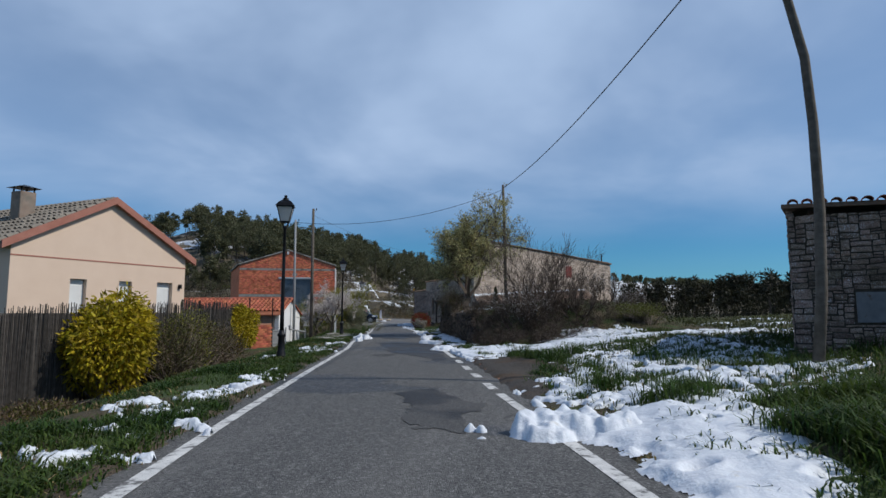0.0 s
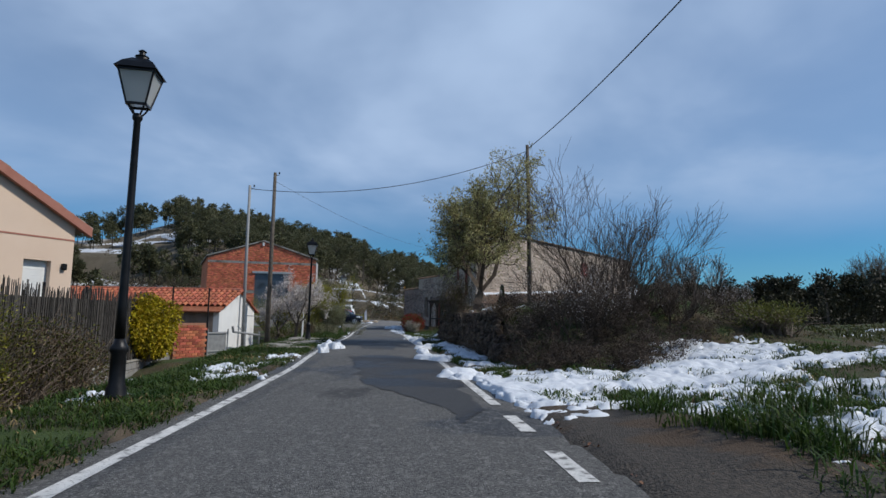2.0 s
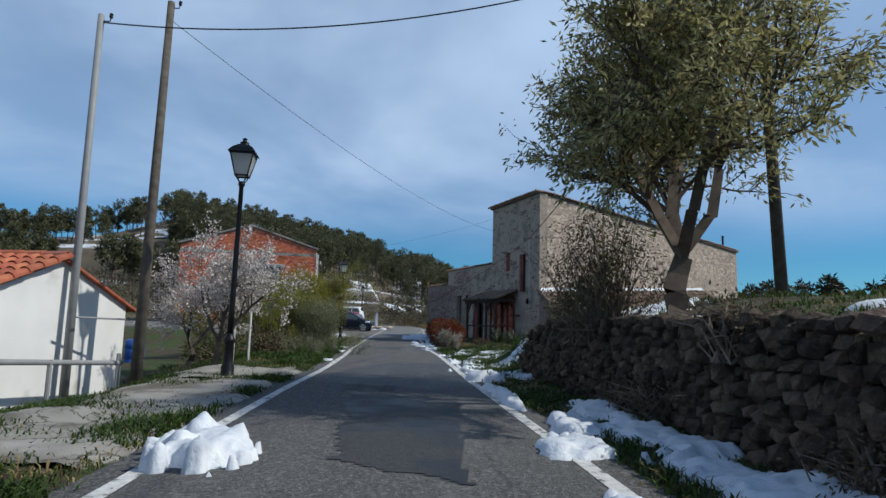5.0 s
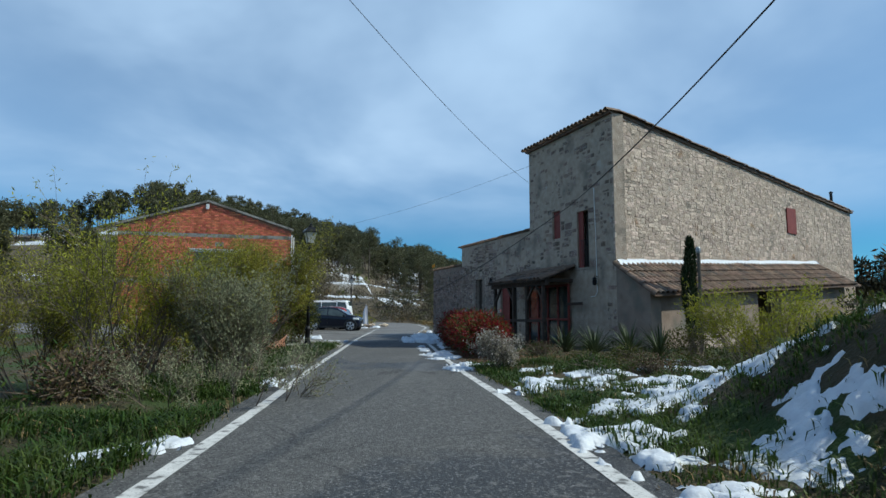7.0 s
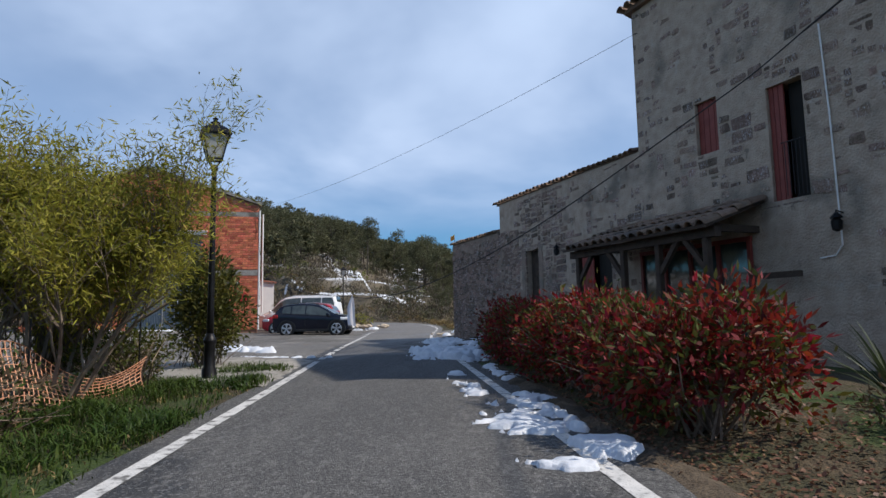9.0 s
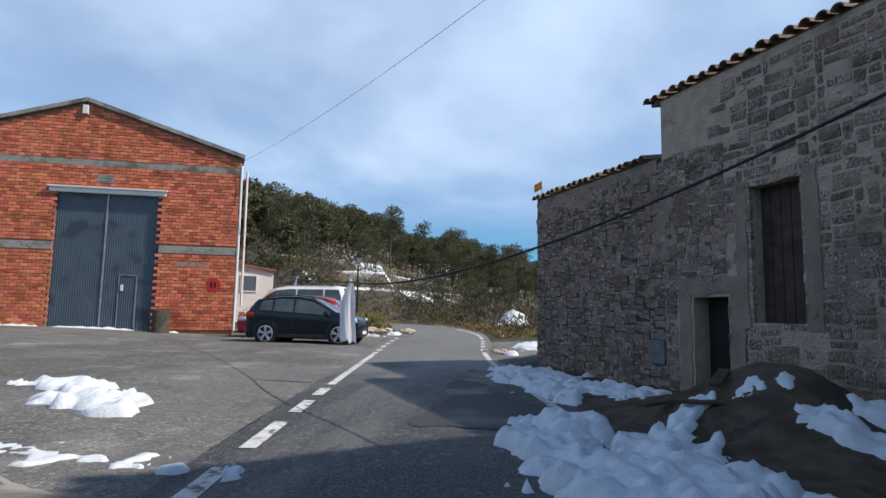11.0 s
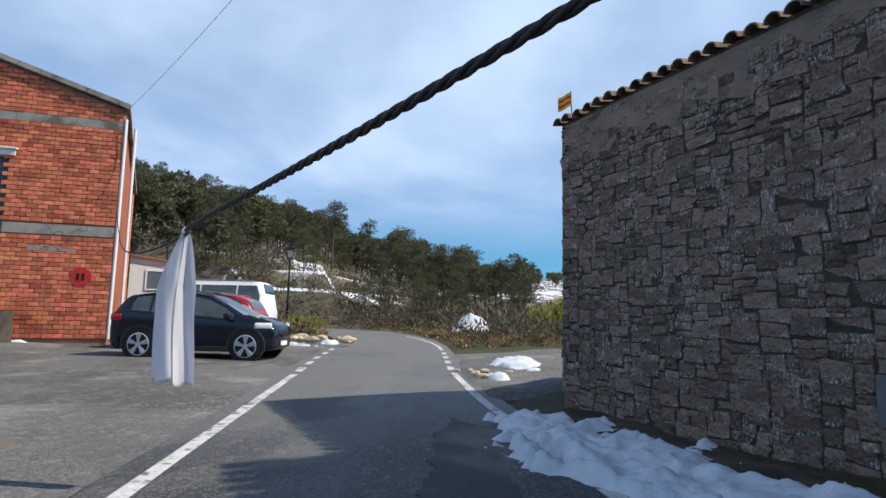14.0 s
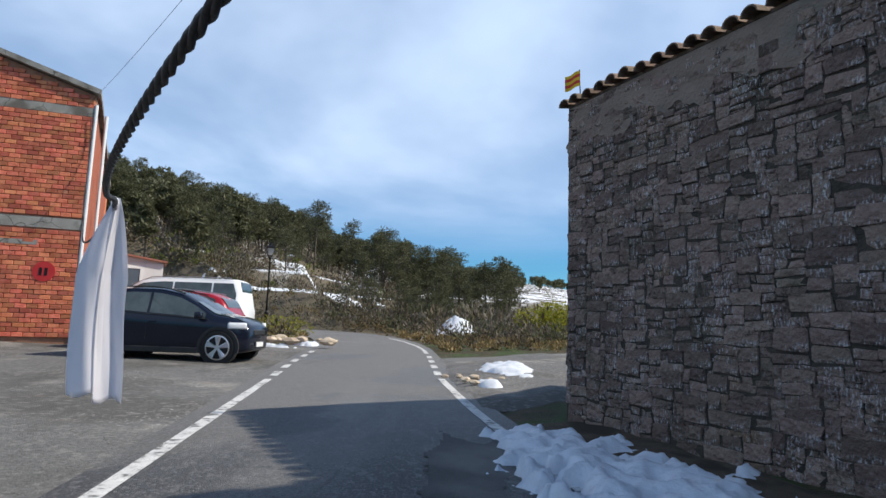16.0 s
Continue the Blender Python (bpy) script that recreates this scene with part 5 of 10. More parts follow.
def lay(acc, rows, rng, place, depth=0.08, gap=0.018, proud=0.02):
    """Joined stones: place(x, out, z) gives the point for arrays."""
    for x, z, L, h in rows:
        V, F = STONES[rng.integers(len(STONES))]
        P = V * (max(L - gap, 0.03), depth, max(h - gap, 0.03))
        t = rng.uniform(-0.04, 0.04)
        X, Z = P[:, 0] * math.cos(t) - P[:, 2] * math.sin(t), P[:, 0] * math.sin(t) + P[:, 2] * math.cos(t)
        wx, wz = warp(x + X, z + Z)
        acc.add(place(wx, P[:, 1] - depth / 2 + proud + rng.uniform(-0.010, 0.014), wz), F)


def tile_mesh(name, r=0.085, length=0.42, over=True, taper=0.85):
    """A curved clay tile along y, hollow side down (or up)."""
    V, F, n = [], [], 6
    for y, k in ((0, 1.0), (length, taper)):
        for th in (0.0, 0.014):
            for i in range(n + 1):
                w = math.pi * i / n
                V.append(((r - th) * k * math.cos(w), y, (r - th) * k * math.sin(w) * (1 if over else -1) + (0 if over else r * 0.55)))
    m = n + 1
    for i in range(n):
        F += [(i, i + 1, 2 * m + i + 1, 2 * m + i), (m + i + 1, m + i, 3 * m + i, 3 * m + i + 1), (i + 1, i, m + i, m + i + 1), (2 * m + i, 2 * m + i + 1, 3 * m + i + 1, 3 * m + i)]
    return np.array(V), F


TILE_V, TILE_F = tile_mesh("tile")


def tile_field(acc, origin, along, down, width, length, rng, pitch=0.22, lift=0.05, r=0.095, step=0.36):
    """Joined curved tiles over a sloping plane from the top edge's origin."""
    o, a, d = Vector(origin), Vector(along).normalized(), Vector(down).normalized()
    nrm = a.cross(d).normalized()
    if nrm.z < 0:
        nrm = -nrm
    cols, rows = int(width / pitch), int(math.ceil(length / step))
    for c in range(cols + 1):
        for k in range(rows):
            p = o + a * (c * pitch + rng.uniform(-0.01, 0.01)) + d * min((k + 1) * step + rng.uniform(-0.02, 0.02), length + 0.05)
            V = TILE_V * (r / 0.085, 1.0, r / 0.085)
            tw = rng.uniform(-0.04, 0.04)
            R = np.array([a + d * tw, -d + a * tw, nrm]).reshape(3, 3)
            P = V @ R + np.array(p + nrm * (lift - 0.03 + 0.012 * (k % 2)))
            P += np.outer(V[:, 1], np.array(nrm)) * (-0.05)
            acc.add(P, TILE_F)


# ---- stone house ----
HX, HY, HZ = 2.25, 52.8, -1.32
house = thing("stone_house", "old stone farmhouse with a tall end and lower tiled wings", "house", (HX, HY, HZ), 115.4)


def house_walls():
    rng = np.random.default_rng(7)
    S1, S2, S3 = 5.45, 12.35, 16.4
    far = np.array((4.5, -18.5))
    dirn = far / np.linalg.norm(far)
    wlen = float(np.linalg.norm(far))

    def body(name, s0, s1, h0, h1, depth, mat_, holes, parent=house):
        """Front wall with through openings, and plain sides and back behind it."""
        a = Acc()
        xs = sorted({s0, s1, *[v for hole in holes for v in hole[:2]]})
        zs = sorted({-0.6, h0, *[v for hole in holes for v in hole[2:]]})
        for x0, x1 in zip(xs, xs[1:]):
            for z0, z1 in zip(zs, zs[1:]):
                if not any(h[0] <= x0 and x1 <= h[1] and h[2] <= z0 and z1 <= h[3] for h in holes):
                    a.span((x0, -0.45, z0), (x1, 0, z1))
        return weld(a.ob(name, mat_, parent))

    # tall end: s 0 to S1
    tall_holes = [(1.44, 2.12, 2.83, 4.86), (3.2, 3.74, 4.05, 5.12)]
    body("tall_front_wall", 0, S1, 7.9, 7.9, 0.45, M["mortar"], tall_holes)
    a = Acc()
    poly = [(0.006, -0.012), tuple(far), tuple(far + np.array((0.44, 0.1))), (0.45, -0.06)]
    a.prism(poly, -0.6, [7.9, 6.45, 6.45, 7.9])
    a.ob("gable_side_wall", M["mortar"], house)
    a = Acc()
    a.prism([(S1 - 0.4, -0.45), (S1, -0.45), (S1 + 4.2, -18.0), (S1 + 3.8, -18.0)], -0.6, [7.9, 7.9, 6.45, 6.45])
    a.prism([tuple(far), (S1 + 4.5, -18.5), (S1 + 4.4, -18.1), tuple(far + (0.1, 0.4))], -0.6, 6.45)
    a.ob("back_wall", M["mortar"], house)
    # stones on the sunlit side, in the stone colour lightened for sun
    a = Acc()
    side_top = lambda x: 7.85 - (7.85 - 6.4) * x / wlen
    out2 = np.array((-dirn[1], dirn[0]))
    out2 = out2 if out2[0] < 0 else -out2
    hole = (12.0, 12.85, 4.85, 6.0)
    rows = courses(rng, wlen, 7.9, 0.08, 0.22, 0.10, 0.36, [hole, (-1, 30, -1, 2.6)], side_top, 0.05)
    lay(a, rows, rng, lambda x, o, z: np.stack([dirn[0] * x + out2[0] * o, dirn[1] * x + out2[1] * o, z], -1), 0.07, 0.010, 0.005)
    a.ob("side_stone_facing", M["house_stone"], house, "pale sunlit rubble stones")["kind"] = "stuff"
    # window in that wall
    w = Acc()
    cx = dirn * (hole[0] + hole[1]) / 2 + out2 * 0.01
    w.box((*cx, 5.42), (hole[1] - hole[0], 0.08, 1.15), math.atan2(dirn[1], dirn[0]))
    w.ob("shutter", M["red_wood"], house, "dark red closed shutter")
    # stones on the shaded front of the tall end, in the darker stone colour
    a = Acc()
    front = lambda x, o, z: np.stack([x, o, z], -1)
    rows = courses(rng, S1, 7.85, 0.12, 0.30, 0.14, 0.5, tall_holes + [(0.5, 3.4, -1, 2.75)], None, 0.05)
    lay(a, [r for r in rows if rng.random() < 0.5], rng, front, 0.05, 0.05, 0.004)
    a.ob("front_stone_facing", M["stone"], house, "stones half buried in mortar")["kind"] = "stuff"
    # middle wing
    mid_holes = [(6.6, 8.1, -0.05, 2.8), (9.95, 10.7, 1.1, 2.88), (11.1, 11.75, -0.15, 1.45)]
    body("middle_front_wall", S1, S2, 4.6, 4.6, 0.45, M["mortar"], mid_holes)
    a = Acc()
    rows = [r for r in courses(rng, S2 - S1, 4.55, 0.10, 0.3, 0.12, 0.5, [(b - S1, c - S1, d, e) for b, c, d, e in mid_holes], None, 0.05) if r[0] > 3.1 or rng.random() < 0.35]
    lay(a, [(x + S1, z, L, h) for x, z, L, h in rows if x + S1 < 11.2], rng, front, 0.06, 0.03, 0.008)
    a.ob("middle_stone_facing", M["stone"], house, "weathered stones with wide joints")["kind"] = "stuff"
    a = Acc()
    a.prism([(S1, -0.45), (S1, -8), (S1 + 0.4, -8), (S1 + 0.4, -0.45)], -0.6, [4.6, 6.2, 6.2, 4.6])
    a.prism([(S2 - 0.4, -0.45), (S2 - 0.4, -8), (S2, -8), (S2, -0.45)], -0.6, [4.6, 6.2, 6.2, 4.6])
    a.prism([(S1, -8), (S2, -8), (S2, -8.4), (S1, -8.4)], -0.6, 6.2)
    a.ob("middle_side_wall", M["mortar"], house)
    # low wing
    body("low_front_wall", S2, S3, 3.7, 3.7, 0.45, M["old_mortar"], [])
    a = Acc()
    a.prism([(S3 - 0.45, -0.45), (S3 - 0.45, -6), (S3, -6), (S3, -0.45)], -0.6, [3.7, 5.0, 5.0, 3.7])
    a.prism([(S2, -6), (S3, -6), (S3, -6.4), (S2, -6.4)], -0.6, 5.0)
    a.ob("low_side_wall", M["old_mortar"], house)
    # plaster left on the top of the low wing and round the doors, uneven at its edges
    for (x0, x1, z0, z1, rag) in ((13.4, 16.38, 3.12, 3.68, 0.24), (12.4, 13.8, 3.42, 3.68, 0.12), (12.0, 12.7, 2.0, 3.15, 0.22), (10.8, 11.08, -0.2, 1.6, 0.04), (11.77, 12.05, -0.2, 1.6, 0.04), (10.8, 12.05, 1.47, 1.75, 0.05), (9.7, 9.93, 1.0, 3.0, 0.04), (10.72, 10.95, 1.0, 3.0, 0.04)):
        n_ = max(10, int(2 * ((x1 - x0) + (z1 - z0)) / 0.035))
        ring = []
        per = 2 * ((x1 - x0) + (z1 - z0))
        for k in range(n_):
            d_ = per * k / n_
            if d_ < x1 - x0:
                q = (x0 + d_, z0, 0, 1)
            elif d_ < x1 - x0 + z1 - z0:
                q = (x1, z0 + d_ - (x1 - x0), -1, 0)
            elif d_ < 2 * (x1 - x0) + z1 - z0:
                q = (x1 - (d_ - (x1 - x0) - (z1 - z0)), z1, 0, -1)
            else:
                q = (x0, z1 - (d_ - 2 * (x1 - x0) - (z1 - z0)), 1, 0)
            r_ = rag * (0.5 + float(fbm(q[0] * 5.3 + 9, q[1] * 5.3, 15, 5))) * (0 if q[1] >= z1 - 1e-6 and z1 > 3.6 else 1)
            ring.append((q[0] + q[2] * r_, q[1] + q[3] * r_))
        cx_, cz_ = sum(v[0] for v in ring) / n_, sum(v[1] for v in ring) / n_
        V = [(x, -0.02, z) for x, z in ring] + [(x, 0.017 + 0.014 * float(fbm(x * 4, z * 4, 19, 2)), z) for x, z in ring]
        Acc().add(V, [tuple(range(n_, 2 * n_))] + [(k, (k + 1) % n_, n_ + (k + 1) % n_, n_ + k) for k in range(n_)]).ob("plaster_patch", M["render"], house, "grey cement render patch")
    # near wall stones: nearest as single pieces, the rest joined
    rows = courses(rng, S3 - 11.1, 3.65, 0.045, 0.20, 0.07, 0.44, [(0, 0.98, -1, 1.5), (1.22, 1.62, 0.42, 0.82)], lambda x: 3.6, 0.10, 0.036)
    rows = [(x + 11.1, z, L, h) for x, z, L, h in rows]
    near = sorted(rows, key=lambda r: -r[2] * r[3])[:280]
    rest = [r for r in rows if r not in near]
    a = Acc()
    lay(a, rest, rng, front, 0.10, 0.002, 0.016)
    if a.c:
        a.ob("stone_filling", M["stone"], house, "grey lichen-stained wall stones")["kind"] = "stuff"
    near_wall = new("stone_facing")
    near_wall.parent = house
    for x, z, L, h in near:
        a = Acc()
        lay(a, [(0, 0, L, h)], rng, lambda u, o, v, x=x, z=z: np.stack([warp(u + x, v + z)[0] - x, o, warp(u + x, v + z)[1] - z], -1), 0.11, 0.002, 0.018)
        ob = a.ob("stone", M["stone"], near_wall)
        ob.matrix_basis = pose(x, 0, z)
    # doors, windows, shutters
    def panel(name, x0, x1, z0, z1, out, material, label="", planks=0):
        p = Acc()
        if planks:
            n = planks
            for k in range(n):
                w_ = (x1 - x0) / n
                V, F = bevelled((w_ - 0.008, 0.04, z1 - z0), 0.006, 1)
                p.add(V + (x0 + w_ * (k + 0.5), out, (z0 + z1) / 2), F)
        else:
            p.span((x0, out - 0.02, z0), (x1, out + 0.02, z1))
        return p.ob(name, material, house, label)

    # near-black sheets stand in for the unlit depth behind the openings
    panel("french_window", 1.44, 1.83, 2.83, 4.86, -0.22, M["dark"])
    panel("shutter", 1.83, 2.12, 2.83, 4.86, -0.08, M["red_wood"], "dark red open shutter leaf", 3)
    panel("shutter", 3.2, 3.74, 4.05, 5.12, -0.10, M["red_wood"], "dark red closed shutter", 4)
    panel("door_leaf", 7.45, 8.1, -0.05, 2.8, -0.12, M["red_wood"], "dark red plank door", 5)
    panel("door_leaf", 6.6, 7.45, -0.05, 2.8, -0.3, M["dark"], "dark sheet for the unlit doorway")
    panel("window_shutter", 9.95, 10.7, 1.1, 2.88, -0.22, M["old_wood"], "grey wooden shutter", 5)
    panel("cellar_door", 11.1, 11.75, -0.15, 1.45, -0.3, M["dark"], "dark sheet for the unlit cellar doorway")
    panel("meter_door", 12.34, 12.70, 0.44, 0.80, 0.03, M["grey_sheet"], "grey sheet-metal meter door")
    # balcony rail before the tall window
    p = Acc()
    for k in range(6):
        p.tube([(1.47 + k * 0.07, 0.03, 2.87), (1.47 + k * 0.07, 0.03, 3.8)], 0.008, 5)
    p.tube([(1.44, 0.03, 3.8), (1.88, 0.03, 3.8)], 0.012, 5)
    p.ob("window_rail", M["iron"], house)["kind"] = "stuff"
    # roofs
    a = Acc()
    a.add([(-0.05, 0.12, 7.9), (S1 + 0.1, 0.12, 7.9), (S1 + 4.6, -18.6, 6.45), (4.4, -18.6, 6.45), (-0.05, 0.12, 8.0), (S1 + 0.1, 0.12, 8.0), (S1 + 4.6, -18.6, 6.55), (4.4, -18.6, 6.55)],
          [(3, 2, 1, 0), (4, 5, 6, 7), (0, 1, 5, 4), (1, 2, 6, 5), (2, 3, 7, 6), (3, 0, 4, 7)])
    a.ob("tall_roof_deck", M["old_tile"], house)
    a = Acc()
    for s0, s1, z in ((0.0, S1 + 0.1, 8.0),):
        n = int((s1 - s0) / 0.24)
        for k in range(n + 1):
            V = TILE_V * (1.25, 1.4, 1.25)
            a.add(np.stack([V[:, 0] + s0 + k * 0.24, 0.28 - V[:, 1], V[:, 2] + z - 0.03 + rng.uniform(-0.01, 0.01)], -1), TILE_F)
    n = int(wlen / 0.46)
    for k in range(n):
        V = TILE_V * (1.5, 1.2, 1.1)
        q = dirn * (k * 0.46 + 0.3) + out2 * 0.03
        zz = 7.97 - 1.45 * (k * 0.46) / wlen
        a.add(np.stack([q[0] + out2[0] * V[:, 0] + dirn[0] * V[:, 1], q[1] + out2[1] * V[:, 0] + dirn[1] * V[:, 1], V[:, 2] + zz + rng.uniform(-0.015, 0.02)], -1), TILE_F)
    a.ob("roof_edge_tiles", M["old_tile"], house, "weathered curved tiles")
    a = Acc()
    for s0, s1, z, dep, rise, name in ((S1, S2 + 0.25, 4.62, 8.3, 1.6, ""), (S2, S3 + 0.04, 3.72, 6.3, 1.35, "")):
        a.add([(s0, -0.03, z - 0.03), (s1, -0.03, z - 0.03), (s1, -dep, z + rise), (s0, -dep, z + rise), (s0, -0.03, z + 0.03), (s1, -0.03, z + 0.03), (s1, -dep, z + rise + 0.07), (s0, -dep, z + rise + 0.07)],
              [(3, 2, 1, 0), (4, 5, 6, 7), (0, 1, 5, 4), (1, 2, 6, 5), (2, 3, 7, 6), (3, 0, 4, 7)])
    a.ob("wing_roof_deck", M["old_tile"], house)
    eave_tile = Acc().add(np.stack([TILE_V[:, 0] * 1.0, 0.11 - TILE_V[:, 1] * 1.3, TILE_V[:, 2] * 1.0 + TILE_V[:, 1] * 0.25], -1), TILE_F).mesh("eave_tile")
    eave_tile.materials.append(M["old_tile"])
    for s0, s1, z in ((S1 + 0.15, S2 + 0.25, 4.63), (S2 + 0.35, S3 + 0.08, 3.71)):
        for k in range(int((s1 - s0) / 0.205) + 1):
            ob = new("eave_tile", eave_tile)
            ob.parent = house
            ob.matrix_basis = pose(s0 + k * 0.205, rng.uniform(-0.02, 0.02), z + rng.uniform(-0.012, 0.012), 0, 0, rng.uniform(-3, 3))
    # pipe on the tall front, lamps
    p = Acc()
    p.tube([(1.05, 0.03, 5.55), (1.0, 0.03, 4.0), (0.98, 0.03, 1.95), (1.1, 0.03, 1.8), (1.35, 0.03, 1.78)], 0.013, 6)
    p.ob("conduit", M["pvc"], house, "thin grey conduit pipe")
    for x, z in ((8.75, 2.55), (0.95, 2.15)):
        p = Acc()
        p.lathe([(0.02, 0), (0.07, 0.03), (0.085, 0.16), (0.05, 0.2), (0.1, 0.21), (0.02, 0.3)], 8, (x, 0.16, z))
        p.tube([(x, 0.0, z + 0.3), (x, 0.16, z + 0.33), (x, 0.16, z + 0.28)], 0.012, 5)
        p.ob("wall_lantern", M["iron"], house, "small black iron wall lantern")
    p = Acc()
    p.tube([(4.8, -17.6, 6.6), (4.8, -17.6, 7.5)], 0.07, 8)
    p.lathe([(0.1, 0), (0.1, 0.04), (0.02, 0.1)], 8, (4.8, -17.6, 7.52))
    p.ob("flue", M["iron"], house, "thin metal stove flue")


house_walls()


def lean_to():
    """The lean-to along the sunlit side, with its end wall in line with the front."""
    rng = np.random.default_rng(12)
    far = np.array((4.5, -18.5))
    dirn = far / np.linalg.norm(far)
    E = np.array((-1.55, 0.0))
    rise = 0.052
    outer = lambda d, z: (*(E + dirn * d), z)
    a = Acc()
    a.prism([(-1.55, -0.4), (0, -0.4), (0, 0), (-1.55, 0)], -0.7, [1.86, 2.75, 2.75, 1.86])
    a.ob("lean_to_end_wall", M["render"], house, "grey rendered end wall")
    a = Acc()
    L = 9.2
    a.prism([tuple(E + dirn * 0.4), tuple(E + dirn * 6.4), tuple(E + dirn * 6.4 + (0.35, 0.08)), tuple(E + dirn * 0.4 + (0.35, 0.08))], -0.7, [1.72 + rise * 0.4, 1.72 + rise * 6.4, 1.72 + rise * 6.4, 1.72 + rise * 0.4])
    a.prism([tuple(E + dirn * 8.2), tuple(E + dirn * 14), tuple(E + dirn * 14 + (0.35, 0.08)), tuple(E + dirn * 8.2 + (0.35, 0.08))], -0.7, [1.72 + rise * 8.2, 1.72 + rise * 14, 1.72 + rise * 14, 1.72 + rise * 8.2])
    a.ob("lean_to_front_wall", M["render"], house)
    out3 = np.array((dirn[1], -dirn[0]))
    out3 = out3 if out3[0] < 0 else -out3
    a = Acc()
    lay(a, [(x + 2.2, z, l_, h_) for x, z, l_, h_ in courses(rng, 3.4, 1.0, 0.06, 0.2, 0.1, 0.36)], rng, lambda x, o, z: np.stack([E[0] + dirn[0] * x + out3[0] * o, E[1] + dirn[1] * x + out3[1] * o, z], -1), 0.07, 0.01, 0.015)
    a.ob("lean_to_stone_facing", M["house_stone"], house, "pale stones showing through the render")["kind"] = "stuff"
    a = Acc()
    a.tube([outer(7.3, -0.5), outer(7.3, 1.7 + rise * 7.3)], 0.06, 6)
    a.ob("lean_to_post", M["old_wood"], house)
    a = Acc()
    W = 15.0
    V = [(*(E + dirn * -0.15 + (-0.34, 0)), 1.70), (*(E + dirn * W + (-0.34, 0)), 1.70 + rise * W), (*(dirn * W), 2.78 + rise * W), (*(dirn * -0.15), 2.78)]
    V = V + [(x, y, z + 0.06) for x, y, z in V]
    a.add(V, [(3, 2, 1, 0), (4, 5, 6, 7), (0, 1, 5, 4), (1, 2, 6, 5), (2, 3, 7, 6), (3, 0, 4, 7)])
    a.ob("lean_to_deck", M["old_tile"], house)
    a = Acc()
    d = Vector((-1.89, 0, -1.08))
    tile_field(a, (0, 0.08, 2.84), (dirn[0], dirn[1], rise), d, 14.5, 2.16, rng, 0.25, 0.05, 0.105, 0.4)
    a.ob("lean_to_tiles", M["old_tile"], house, "mossy brown curved roof tiles")
    # snow lodged along the foot of the wall
    s = Acc()
    n = 70
    V = []
    for k in range(n + 1):
        x = k * 14.6 / n
        w, h = 0.13 + 0.08 * float(fbm(x * 1.2, 0, 61)), 0.05 + 0.05 * float(fbm(x * 1.7, 5, 62))
        for u, v in ((0.0, h + 0.10), (-w * 0.55, h * 0.9), (-w * 1.3, -0.16), (-w * 1.3, -0.32), (0, -0.2)):
            V.append((dirn[0] * x + u - 0.06, dirn[1] * x, 2.86 + rise * x + v * 0.75))
    F = [(i * 5 + k, i * 5 + (k + 1) % 5, (i + 1) * 5 + (k + 1) % 5, (i + 1) * 5 + k) for i in range(n) for k in range(5)] + [(0, 1, 2, 3, 4), tuple(range(n * 5, n * 5 + 5))[::-1]]
    s.add(V, F)
    ob = s.ob("snow_ridge", M["snow"], None, smooth=True)
    ob.matrix_basis = house.matrix_basis.copy()
    tagged(ob, "ridge of snow lodged where the lean-to roof meets the wall", "snow", kind="stuff")


lean_to()


